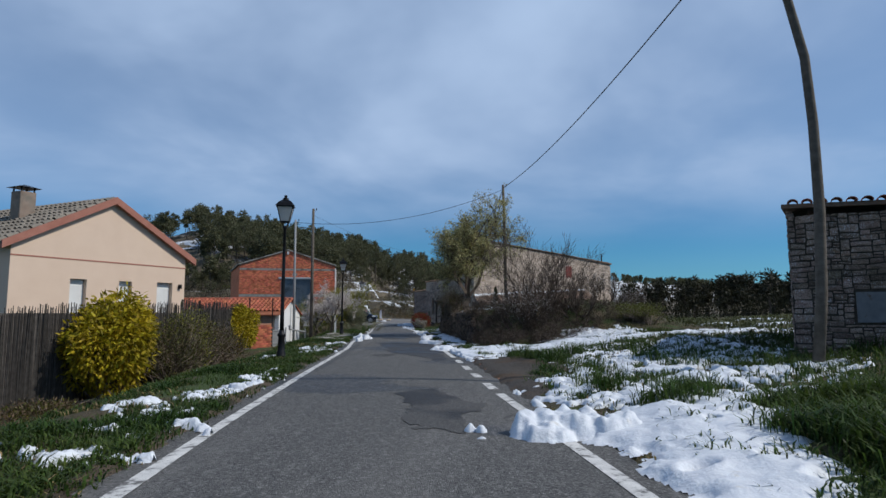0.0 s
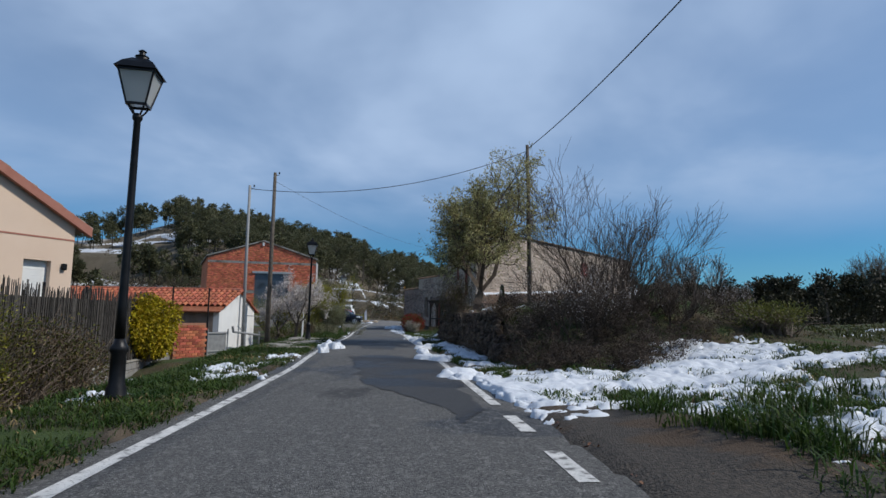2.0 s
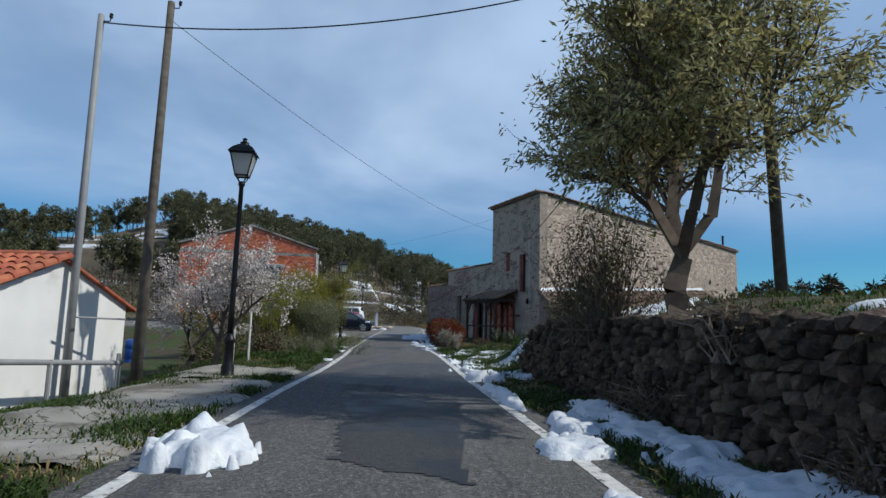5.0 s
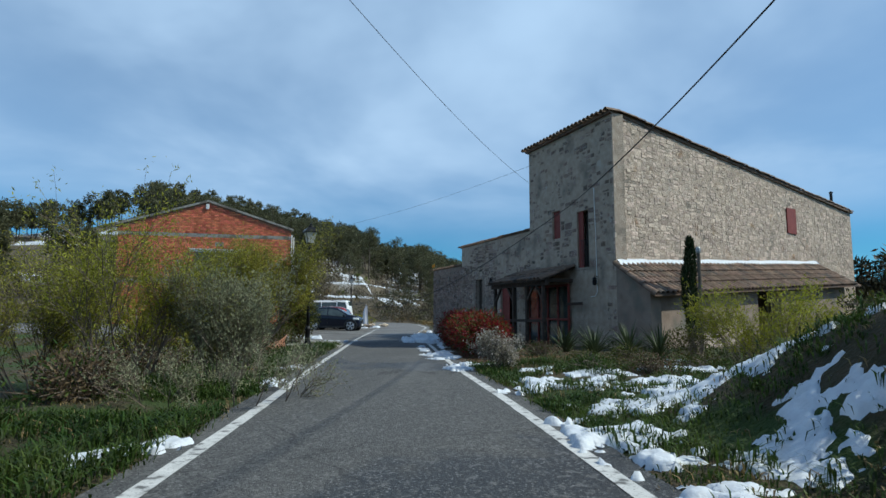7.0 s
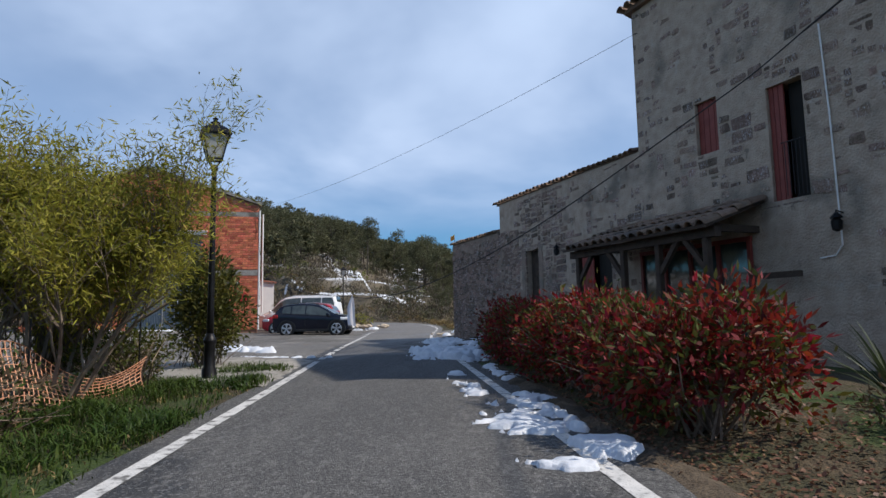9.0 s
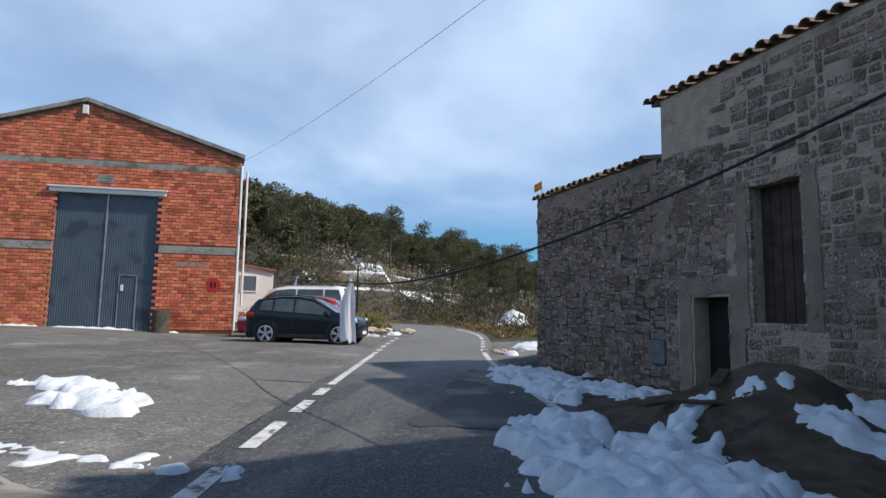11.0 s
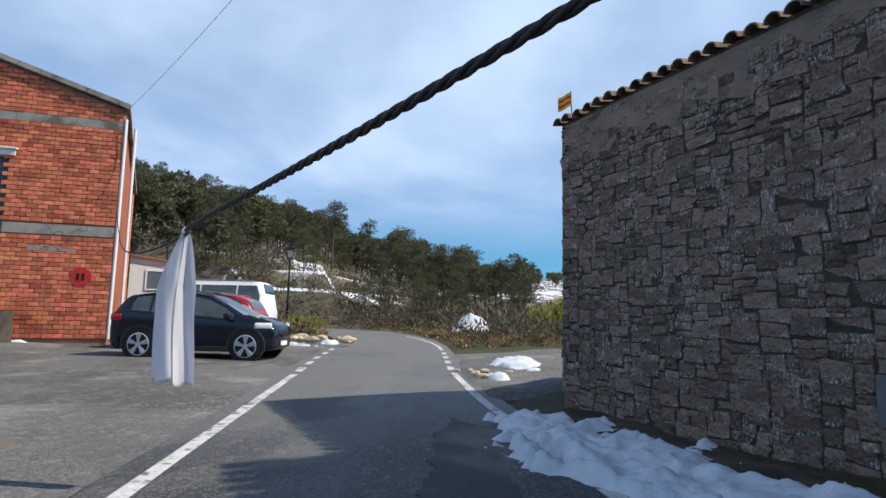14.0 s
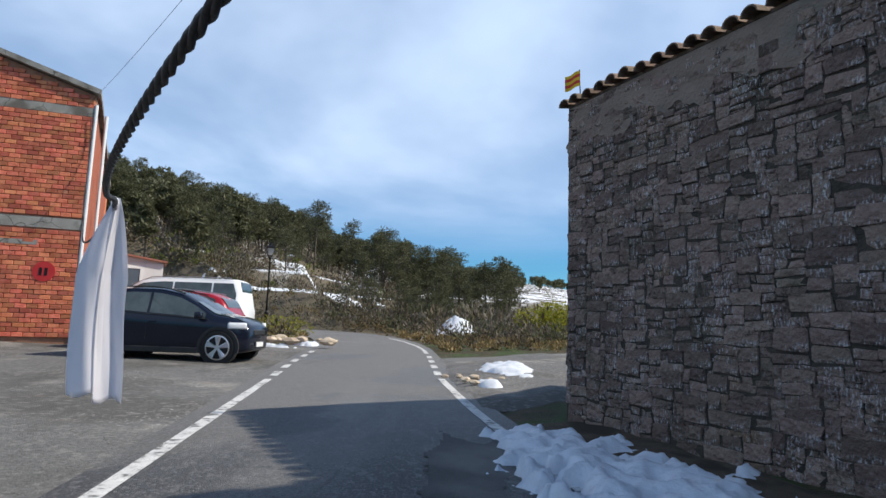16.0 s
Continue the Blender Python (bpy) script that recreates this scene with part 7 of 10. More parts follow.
def yard_walls():
    """Block wall, reed fence, low brick wall, rails before the shed."""
    rng = np.random.default_rng(43)
    # block wall
    p0, p1 = np.array((-6.54, 17.0)), np.array((-8.5, 27.4))
    L = float(np.linalg.norm(p1 - p0))
    u = (p1 - p0) / L
    root = thing("block_wall", "low weathered grey concrete block wall under a reed fence", "wall", (*p0, -2.6), math.degrees(math.atan2(u[1], u[0])))
    Acc().span((0, 0.0, -0.3), (L, 0.16, 1.03)).ob("wall_core", M["block"], root)
    bv, bf = bevelled((0.385, 0.03, 0.185), 0.01, 1)
    me = Acc().add(bv, bf).mesh("block")
    me.materials.append(M["block"])
    for row in range(5):
        x = 0.2 * (row % 2) + (0 if row else 0)
        while x < L - 0.2:
            if x > 0:
                ob = new("block", me)
                ob.parent = root
                ob.matrix_basis = pose(x + 0.2, -0.006, 0.12 + row * 0.2)
            x += 0.395
    a = Acc()
    for k in range(int(L / 0.5)):
        V, F = bevelled((0.48, 0.24, 0.06), 0.015, 1)
        a.add(V + (k * 0.5 + 0.25, 0.08, 1.06 + rng.uniform(-0.005, 0.005)), F)
    a.ob("coping", M["concrete"], root)
    # reed fence on top
    fence = thing("reed_fence", "tall dark weathered brushwood screen fence", "fence", (*p0, -1.52), math.degrees(math.atan2(u[1], u[0])))
    n = int((L - 1.2) / 0.028)
    S = []
    for k in range(n):
        x = k * 0.028 + rng.uniform(-0.01, 0.01)
        h = 1.85 + rng.uniform(-0.12, 0.1) + 0.06 * math.sin(x * 1.7)
        t = rng.uniform(-0.03, 0.03)
        S.append((x, 0.08 + rng.uniform(-0.015, 0.015), -0.05, x + t, 0.08 + rng.uniform(-0.02, 0.02), h, 0.017, 0.009))
    ob = Acc().twigs(S).ob("reeds", M["reed"], fence)
    ob["kind"] = "stuff"
    Acc().span((0, 0.085, 0.0), (L - 1.2, 0.10, 1.65)).ob("backing", M["reed"], fence)
    for k in range(6):
        x = k * 2.0 + 0.3
        if x < L - 1:
            Acc().tube([(x, 0.13, -0.1), (x, 0.13, 1.95)], 0.03, 8).ob("post", M["iron"], fence)
    # the screen goes on along the garden towards the house
    f0, f1 = np.array((-6.56, 16.98)), np.array((-7.7, 7.0))
    L3 = float(np.linalg.norm(f1 - f0))
    w = (f1 - f0) / L3
    run = thing("reed_fence", "long dark brushwood screen fence along the garden", "fence", (*f0, -1.9), math.degrees(math.atan2(w[1], w[0])))
    S = []
    for k in range(int(L3 / 0.028)):
        x = k * 0.028 + rng.uniform(-0.01, 0.01)
        h = 2.15 - 0.02 * x + rng.uniform(-0.12, 0.06) + 0.05 * math.sin(x * 1.7)
        S.append((x, rng.uniform(-0.015, 0.015), -0.2, x + rng.uniform(-0.03, 0.03), rng.uniform(-0.02, 0.02), h, 0.017, 0.009))
    Acc().twigs(S).ob("reeds", M["reed"], run)["kind"] = "stuff"
    Acc().span((0, -0.035, -0.2), (L3, -0.02, 1.9)).ob("backing", M["reed"], run)
    # low brick wall
    q0, q1 = np.array((-8.45, 27.6)), np.array((-7.85, 28.75))
    L2 = float(np.linalg.norm(q1 - q0))
    v = (q1 - q0) / L2
    bw = thing("brick_wall", "low wall of weathered red hollow bricks between dark posts", "wall", (*q0, -2.3), math.degrees(math.atan2(v[1], v[0])))
    Acc().span((0, 0.01, -0.3), (L2, 0.14, 1.78)).ob("wall_core", M["brick_joint"], bw)
    cv, cf = bevelled((0.236, 0.03, 0.088), 0.006, 1)
    me = Acc().add(cv, cf).mesh("brick")
    me.materials.append(M["red_brick"])
    for row in range(17):
        for k in range(6):
            x = k * 0.245 + (0.12 if row % 2 else 0)
            if x < L2 - 0.1:
                ob = new("brick", me)
                ob.parent = bw
                ob.matrix_basis = pose(x + 0.12, rng.uniform(-0.004, 0.004), 0.08 + row * 0.0985)
    for x in (-0.1, L2 + 0.08):
        Acc().tube([(x, 0.05, -0.3), (x, 0.05, 3.05)], 0.028, 8).ob("post", M["iron"], bw)
    # grey gate before the shed
    gt = thing("sheet_gate", "grey sheet-metal gate with tubular rails", "gate", (-7.8, 28.85, -2.1), math.degrees(math.atan2(v[1], v[0])))
    Acc().span((0.0, 0.05, 0.1), (0.85, 0.07, 1.25)).ob("panel", M["galv"], gt)
    for z in (0.55, 1.2):
        Acc().tube([(0, 0.03, z), (0.9, 0.03, z)], 0.025, 8).ob("rail", M["rail"], gt)
    for x in (0.0, 0.9):
        Acc().tube([(x, 0.03, -0.2), (x, 0.03, 1.35)], 0.025, 8).ob("post", M["rail"], gt)
    # tubular barrier in front of the white gable
    rl = thing("tube_rail", "grey tubular rail in front of the white gable", "railing", (-7.42, 29.6, -2.0), 92)
    Acc().tube([(0.0, -0.2, 1.35), (0.1, -0.2, 1.15), (3.3, -0.22, 0.92)], 0.045, 10).ob("rail", M["rail"], rl)
    for x in (1.35, 3.2):
        Acc().tube([(x, -0.22, -0.2), (x, -0.22, 1.1)], 0.035, 8).ob("post", M["rail"], rl)
    Acc().tube([(2.2, 0.0, 1.75), (3.3, -0.3, 1.72)], 0.02, 6).ob("stay", M["rail"], rl)


yard_walls()


# ---- dry stone retaining wall on the right ----
def dry_wall():
    rng = np.random.default_rng(51)
    ys = np.arange(21.5, 35.9, 0.25)
    root = thing("dry_stone_wall", "rough dry stone retaining wall under the grassy bank", "wall", (1.8, 28, -1.3))
    me = []
    for k in range(10):
        r2 = np.random.default_rng(300 + k)
        bm = bmesh.new()
        bmesh.ops.create_icosphere(bm, subdivisions=1, radius=0.5)
        for v_ in bm.verts:
            v_.co *= 0.85 + 0.3 * r2.random()
            m_ = max(abs(c) for c in v_.co)
            v_.co *= 0.75 + 0.25 * 0.5 / max(m_, 0.2) * 0.8
        bm.verts.index_update()
        V, F = np.array([v_.co[:] for v_ in bm.verts]), [[q.index for q in f.verts] for f in bm.faces]
        bm.free()
        mm = Acc().add(V, F).mesh("stone")
        mm.materials.append(M["dark_stone"])
        me.append((mm, V, F))
    out, joined = [], Acc()
    s = 21.5
    length = 16.6
    inv = root.matrix_basis.inverted()
    zrow = -0.15
    for row in range(13):
        y = 21.5 + rng.uniform(0, 0.3)
        while y < 35.7:
            L = rng.uniform(0.11, 0.31)
            h = rng.uniform(0.11, 0.22)
            top = 1.22 * np.interp(y, [21.3, 23, 33.0, 34.6, 36.0], [0.25, 1, 0.98, 0.82, 0.2])
            if zrow < top:
                x = float(right_x(y)) + 1.52 - 0.06 * (1 - zrow) + rng.uniform(-0.05, 0.04)
                out.append((x, y + L / 2, float(road_z(y)) + zrow + rng.uniform(-0.03, 0.03), L, h))
            y += L * 0.93
        zrow += 0.108
    rng.shuffle(out)
    for k, (x, y, z, L, h) in enumerate(out):
        mm, V, F = me[rng.integers(len(me))]
        mtx = Matrix.LocRotScale((x, y, z), Euler((rng.uniform(-0.2, 0.2), rng.uniform(-0.2, 0.2), rng.uniform(-0.35, 0.35) + 1.71)), (L * 1.16, rng.uniform(0.2, 0.3), h * 1.2))
        if k < 300:
            ob = new("stone", mm)
            ob.parent = root
            ob.matrix_basis = inv @ mtx
        else:
            mt = np.array(inv @ mtx)
            joined.add(V @ mt[:3, :3].T + mt[:3, 3], F)
    if joined.c:
        joined.ob("stone_filling", M["dark_stone"], root)["kind"] = "stuff"
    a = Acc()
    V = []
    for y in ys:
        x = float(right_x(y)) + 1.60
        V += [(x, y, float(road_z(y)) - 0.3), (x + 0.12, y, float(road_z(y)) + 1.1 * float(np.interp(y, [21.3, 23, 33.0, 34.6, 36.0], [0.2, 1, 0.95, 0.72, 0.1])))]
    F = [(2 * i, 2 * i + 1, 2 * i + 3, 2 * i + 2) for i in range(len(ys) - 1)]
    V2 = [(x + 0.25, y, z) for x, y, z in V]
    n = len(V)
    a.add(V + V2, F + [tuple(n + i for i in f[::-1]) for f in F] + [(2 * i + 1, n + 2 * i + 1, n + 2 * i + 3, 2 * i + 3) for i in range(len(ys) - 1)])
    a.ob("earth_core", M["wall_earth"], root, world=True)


dry_wall()


# ---- small stone hut on the right ----
def hut():
    rng = np.random.default_rng(61)
    root = thing("stone_hut", "small rubble stone hut with a low mono-pitch tile roof", "hut", (8.75, 10.95, -0.95), -28)
    W, D, H0, H1 = 4.6, 5.0, 2.95, 2.75
    a = Acc()
    a.span((0, 0, -0.4), (W, 0.35, H1))
    a.span((0, 0.35, -0.4), (0.35, D, H0))
    a.span((W - 0.35, 0.35, -0.4), (W, D, H1))
    a.span((0.35, D - 0.35, -0.4), (W - 0.35, D, H1))
    a.ob("wall", M["old_mortar"], root)
    a = Acc()
    rows = courses(rng, W, 2.85, 0.07, 0.22, 0.10, 0.38, [(1.0, 1.6, 0.7, 1.3)], None, 0.06)
    lay(a, rows, rng, lambda x, o, z: np.stack([x, -o, z], -1), 0.12, 0.025, 0.03)
    rows = courses(rng, D, 2.95, 0.07, 0.22, 0.10, 0.38, [], None, 0.06)
    lay(a, rows, rng, lambda x, o, z: np.stack([-o, x, z], -1), 0.12, 0.025, 0.03)
    a.ob("stone_filling", M["stone"], root, "grey rubble stones")["kind"] = "stuff"
    a = Acc()
    a.add([(-0.1, -0.15, H0), (W + 0.1, -0.15, H1), (W + 0.1, D + 0.1, H1 + 0.5), (-0.1, D + 0.1, H0 + 0.5), (-0.1, -0.15, H0 + 0.08), (W + 0.1, -0.15, H1 + 0.08), (W + 0.1, D + 0.1, H1 + 0.58), (-0.1, D + 0.1, H0 + 0.58)],
          [(3, 2, 1, 0), (4, 5, 6, 7), (0, 1, 5, 4), (1, 2, 6, 5), (2, 3, 7, 6), (3, 0, 4, 7)])
    a.ob("roof_deck", M["old_tile"], root)
    a = Acc()
    for k in range(int(W / 0.24)):
        V = TILE_V * (1.15, 1.3, 1.0)
        a.add(np.stack([V[:, 0] + 0.1 + k * 0.24, V[:, 1] - 0.25, V[:, 2] + H0 + 0.07 - (H0 - H1) * k * 0.24 / W + V[:, 1] * 0.1], -1), TILE_F)
    a.ob("eave_tiles", M["tile"], root, "orange curved eave tiles")
    Acc().span((1.02, -0.06, 0.72), (1.58, 0.02, 1.28)).ob("shutter", M["grey_sheet"], root, "grey metal hatch")


hut()

# ---- street lamps ----
def street_lamp():
    root = thing("street_lamp", "black cast-iron street lamp with a four-sided lantern", "street lamp", group="street lamps")
    a = Acc()
    a.lathe([(0.15, 0), (0.15, 0.05), (0.115, 0.09), (0.115, 0.22), (0.09, 0.27), (0.085, 0.62), (0.105, 0.66), (0.105, 0.70), (0.075, 0.74), (0.058, 0.80)], 16)
    a.ob("base", M["iron"], root, smooth=True)
    a = Acc()
    a.lathe([(0.058, 0.80), (0.052, 1.2), (0.044, 2.6), (0.040, 3.46), (0.06, 3.49), (0.06, 3.53), (0.035, 3.56)], 14)
    a.ob("post", M["iron"], root, smooth=True)
    lan = Acc()
    for k in range(4):
        w = math.pi / 4 + k * math.pi / 2
        lan.tube([(0.05 * math.cos(w), 0.05 * math.sin(w), 3.54), (0.10 * math.cos(w), 0.10 * math.sin(w), 3.60), (0.13 * math.cos(w), 0.13 * math.sin(w), 3.66)], 0.012, 5)
        lan.tube([(0.155 * math.cos(w), 0.155 * math.sin(w), 3.66), (0.285 * math.cos(w), 0.285 * math.sin(w), 4.06)], 0.013, 5)
    for r, z in ((0.11, 3.66), (0.202, 4.06)):
        for k in range(4):
            c, s = math.cos(k * math.pi / 2), math.sin(k * math.pi / 2)
            lan.box((c * r, s * r, z), (0.024 if abs(c) > 0.5 else 2 * r, 0.024 if abs(s) > 0.5 else 2 * r, 0.03))
    frame_ = lan.ob("lantern_frame", M["iron"], root)
    for k in range(4):
        c, s = math.cos(k * math.pi / 2), math.sin(k * math.pi / 2)
        p = Acc()
        q = [(0.105, -0.10, 3.675), (0.105, 0.10, 3.675), (0.196, 0.19, 4.045), (0.196, -0.19, 4.045)]
        q2 = [(x - 0.006, y, z) for x, y, z in q]
        V = [(x * c - y * s, x * s + y * c, z) for x, y, z in q + q2]
        p.add(V, [(0, 1, 2, 3), (7, 6, 5, 4), (0, 4, 5, 1), (1, 5, 6, 2), (2, 6, 7, 3), (3, 7, 4, 0)])
        p.ob("pane", M["pane"], frame_, "pale translucent pane")
    p = Acc()
    r0, r1 = 0.245, 0.09
    V = [(x * r0, y * r0, 4.075) for x, y in ((-1, -1), (1, -1), (1, 1), (-1, 1))] + [(x * r0 * 0.72, y * r0 * 0.72, 4.17) for x, y in ((-1, -1), (1, -1), (1, 1), (-1, 1))] + [(x * r1, y * r1, 4.24) for x, y in ((-1, -1), (1, -1), (1, 1), (-1, 1))]
    F = [(3, 2, 1, 0), (8, 9, 10, 11)] + [(b + k, b + (k + 1) % 4, b + 4 + (k + 1) % 4, b + 4 + k) for b in (0, 4) for k in range(4)]
    p.add(V, F)
    p.lathe([(0.09, 4.23), (0.075, 4.27), (0.085, 4.29), (0.04, 4.31), (0.035, 4.34), (0.05, 4.36), (0.0, 4.39)], 10)
    p.ob("lantern_roof", M["iron"], root)
    return root


def pane_mat():
    m = bpy.data.materials.new("frosted_pane")
    m.use_nodes = True
    nt = m.node_tree
    b = nt.nodes["Principled BSDF"]
    b.inputs["Base Color"].default_value, b.inputs["Roughness"].default_value = (0.72, 0.72, 0.70, 1), 0.35
    tr, tp, m1, m2 = (nt.nodes.new(n) for n in ("ShaderNodeBsdfTranslucent", "ShaderNodeBsdfTransparent", "ShaderNodeMixShader", "ShaderNodeMixShader"))
    tr.inputs["Color"].default_value = (0.8, 0.8, 0.78, 1)
    m1.inputs[0].default_value, m2.inputs[0].default_value = 0.5, 0.35
    L = nt.links
    L.new(b.outputs[0], m1.inputs[1])
    L.new(tr.outputs[0], m1.inputs[2])
    L.new(m1.outputs[0], m2.inputs[1])
    L.new(tp.outputs[0], m2.inputs[2])
    L.new(m2.outputs[0], nt.nodes["Material Output"].inputs["Surface"])
    return m


M["pane"] = pane_mat()
lamp = street_lamp()
lamp.matrix_basis = pose(-2.55, 14.36, -1.26, 0.6, 0.4, 14)
copy_thing(lamp, pose(-5.13, 32.53, -1.27, 0, 0.5, 12))
copy_thing(lamp, pose(-8.14, 53.69, -1.36, 0.4, 0, 30))
copy_thing(lamp, pose(-14.8, 92.18, -0.62, 0, 0, 20))


# ---- poles, wires, cable ----
def pole(label, pts, r0, r1, material, cat="utility pole"):
    root = thing("utility_pole", label, cat, pts[0])
    o = Vector(pts[0])
    P = [tuple(Vector(p) - o) for p in pts]
    n = len(P)
    Acc().tube(P, [r0 + (r1 - r0) * i / (n - 1) for i in range(n)], 10).ob("shaft", material, root, smooth=True)
    t = Vector(P[-1])
    a = Acc()
    a.tube([t + Vector((-0.02, 0, -0.12)), t + Vector((0.16, 0.02, -0.12)), t + Vector((0.18, 0.02, -0.04))], 0.012, 5)
    a.lathe([(0.02, 0), (0.035, 0.02), (0.03, 0.05), (0.035, 0.08), (0.01, 0.1)], 8, tuple(t + Vector((0.18, 0.02, -0.06))))
    a.ob("insulator", M["iron"], root)
    return root


pole("slender pale concrete pole with a cable hook", [(-7.72, 32.0, -1.75), (-7.76, 32.05, 1.8), (-7.78, 32.08, 5.3)], 0.075, 0.055, M["rail"])
pole("tall weathered grey timber pole", [(-6.98, 32.85, -1.75), (-7.0, 32.95, 2.0), (-7.04, 33.08, 6.1)], 0.11, 0.07, M["wood_pole"])
pole("tall slim timber pole standing on the bank", [(4.15, 32.0, -0.1), (4.12, 32.2, 4.0), (4.08, 32.4, 7.2)], 0.10, 0.07, M["wood_pole"])
pole("dark bowed timber pole beside the stone hut", [(8.08, 9.05, -1.25), (8.26, 9.07, 0.27), (8.32, 9.07, 1.68), (8.32, 9.08, 3.14), (8.26, 9.09, 4.34), (8.05, 9.1, 5.38), (7.8, 9.1, 6.3), (7.5, 9.1, 7.2)], 0.092, 0.062, M["wood_pole"])


def wire(a, b, sag, r, label, n=24):
    a, b = Vector(a), Vector(b)
    root = thing("overhead_wire", label, "wire", tuple(a))
    P = [tuple((b - a) * (i / n) + Vector((0, 0, -4 * sag * (i / n) * (1 - i / n)))) for i in range(n + 1)]
    Acc().tube(P, r, 6).ob("strand", M["cable"], root)


T = house.matrix_basis
attach = tuple(T @ Vector((1.25, 0.12, 5.5)))
wire((-7.72, 32.08, 5.15), (4.1, 32.38, 6.95), 0.75, 0.013, "thin black wire sagging between two poles")
wire((4.1, 32.4, 7.05), (7.5, 9.1, 7.0), 0.5, 0.016, "twisted black wire strung along the road")
wire((4.1, 32.4, 7.05), attach, 0.4, 0.018, "twisted black wire running to the house wall")
wire((4.1, 32.38, 6.9), (3.1, 31.6, 4.2), 0.0, 0.008, "thin stay wire on the pole", 4)
wire((-7.0, 33.0, 5.7), tuple(T @ Vector((5.3, 0.1, 6.6))), 0.6, 0.006, "thin bare wire crossing above the road")
wire((-16.8, 78.4, 6.1), tuple(T @ Vector((5.2, 0.1, 7.3))), 0.5, 0.005, "thin bare wire from the warehouse corner")


def thick_cable():
    """Heavy twisted bundle that sags low over the road to the warehouse."""
    pts = [attach]
    for k in range(1, 20):
        u = 9.9 * (1 - k / 19)
        pts.append((-7.993 + 0.4271 * u + 0.0755 * u * u - 0.00199 * u ** 3, 63.8 - u, 0.315 - 0.0808 * u - 0.004 * u * u + 0.01024 * u ** 3 - 0.00051 * u ** 4))
    pts += [(-9.3, 66.0, 0.45), (-11.0, 68.8, 0.70), (-12.9, 72.0, 1.15), (-14.6, 74.9, 1.8), (-16.0, 77.2, 2.8), (-16.62, 78.28, 4.0), (-16.75, 78.4, 5.6)]
    # smooth the run
    P = [Vector(p) for p in pts]
    dense = []
    for i in range(len(P) - 1):
        p0, p1, p2, p3 = P[max(i - 1, 0)], P[i], P[i + 1], P[min(i + 2, len(P) - 1)]
        for k in range(30):
            t = k / 30
            dense.append(0.5 * ((2 * p1) + (p2 - p0) * t + (2 * p0 - 5 * p1 + 4 * p2 - p3) * t * t + (3 * p1 - p0 - 3 * p2 + p3) * t ** 3))
    dense.append(P[-1])
    root = thing("hanging_cable", "thick twisted black cable bundle sagging low across the road", "cable", tuple(P[0]))
    o, ang, run = P[0], 0.0, 0.0
    strands = [[], [], []]
    for i, p in enumerate(dense):
        d = (dense[min(i + 1, len(dense) - 1)] - dense[max(i - 1, 0)]).normalized()
        if i:
            run += (p - dense[i - 1]).length
        a = d.cross(Vector((0, 0, 1))).normalized()
        b = a.cross(d)
        for s in range(3):
            w = run * 34 + s * 2 * math.pi / 3
            strands[s].append(tuple(p - o + (a * math.cos(w) + b * math.sin(w)) * 0.0062))
    for s in strands:
        Acc().tube(s, 0.0072, 6).ob("strand", M["cable"], root, smooth=True)
    return dense


def hanging_cloth():
    at = Vector((-7.99, 63.8, 0.33))
    root = thing("warning_cloth", "long white cloth tied to the low cable as a warning", "cloth", tuple(at), 30)
    # folded sheet: two overlapping panels pinched at the knot and hanging to a level hem
    for nm, x0, x1, y0, turn, low in (("sheet", -0.13, 0.045, 0.03, 0.0, 0.0), ("loose_fold", -0.02, 0.105, -0.035, 0.5, 0.035)):
        n, m = 34, 18
        V = []
        for j in range(n + 1):
            v = j / n
            open_ = min(1.0, 0.06 + 2.35 * v) ** 0.8
            for i in range(m + 1):
                u = i / m
                x = (x0 + (x1 - x0) * u) * open_ * (1 + 0.04 * math.sin(9 * v + turn)) + 0.012 * math.sin(5 * v + 2)
                fold = 0.005 * math.sin(6 * u + 2.0 * v + turn) + 0.003 * math.sin(13 * u - 9 * v) + 0.05 * math.sin(math.pi * u) * (1 if turn else -1)
                y = y0 * open_ + fold * min(1, v * 3) + 0.03 * math.sin(3 * v)
                z = 0.03 - (0.98 + low) * v - 0.012 * math.sin(7 * u) * v
                V.append((x, y, z))
        c = m + 1
        k = len(V)
        F = [(j * c + i, j * c + i + 1, (j + 1) * c + i + 1, (j + 1) * c + i) for j in range(n) for i in range(m)]
        back = [(x, y + 0.004, z) for x, y, z in V]
        F += [tuple(k + q for q in f[::-1]) for f in F]
        F += [(n * c + i, n * c + i + 1, k + n * c + i + 1, k + n * c + i) for i in range(m)]
        F += [(j * c + e, (j + 1) * c + e, k + (j + 1) * c + e, k + j * c + e) for j in range(n) for e in (0, m)]
        Acc().add(V + back, F).ob(nm, M["cloth"], root, smooth=True)
    Acc().lathe([(0.012, -0.03), (0.02, 0.0), (0.018, 0.02), (0.006, 0.035)], 8).ob("knot", M["cloth"], root, smooth=True)


thick_cable()
hanging_cloth()


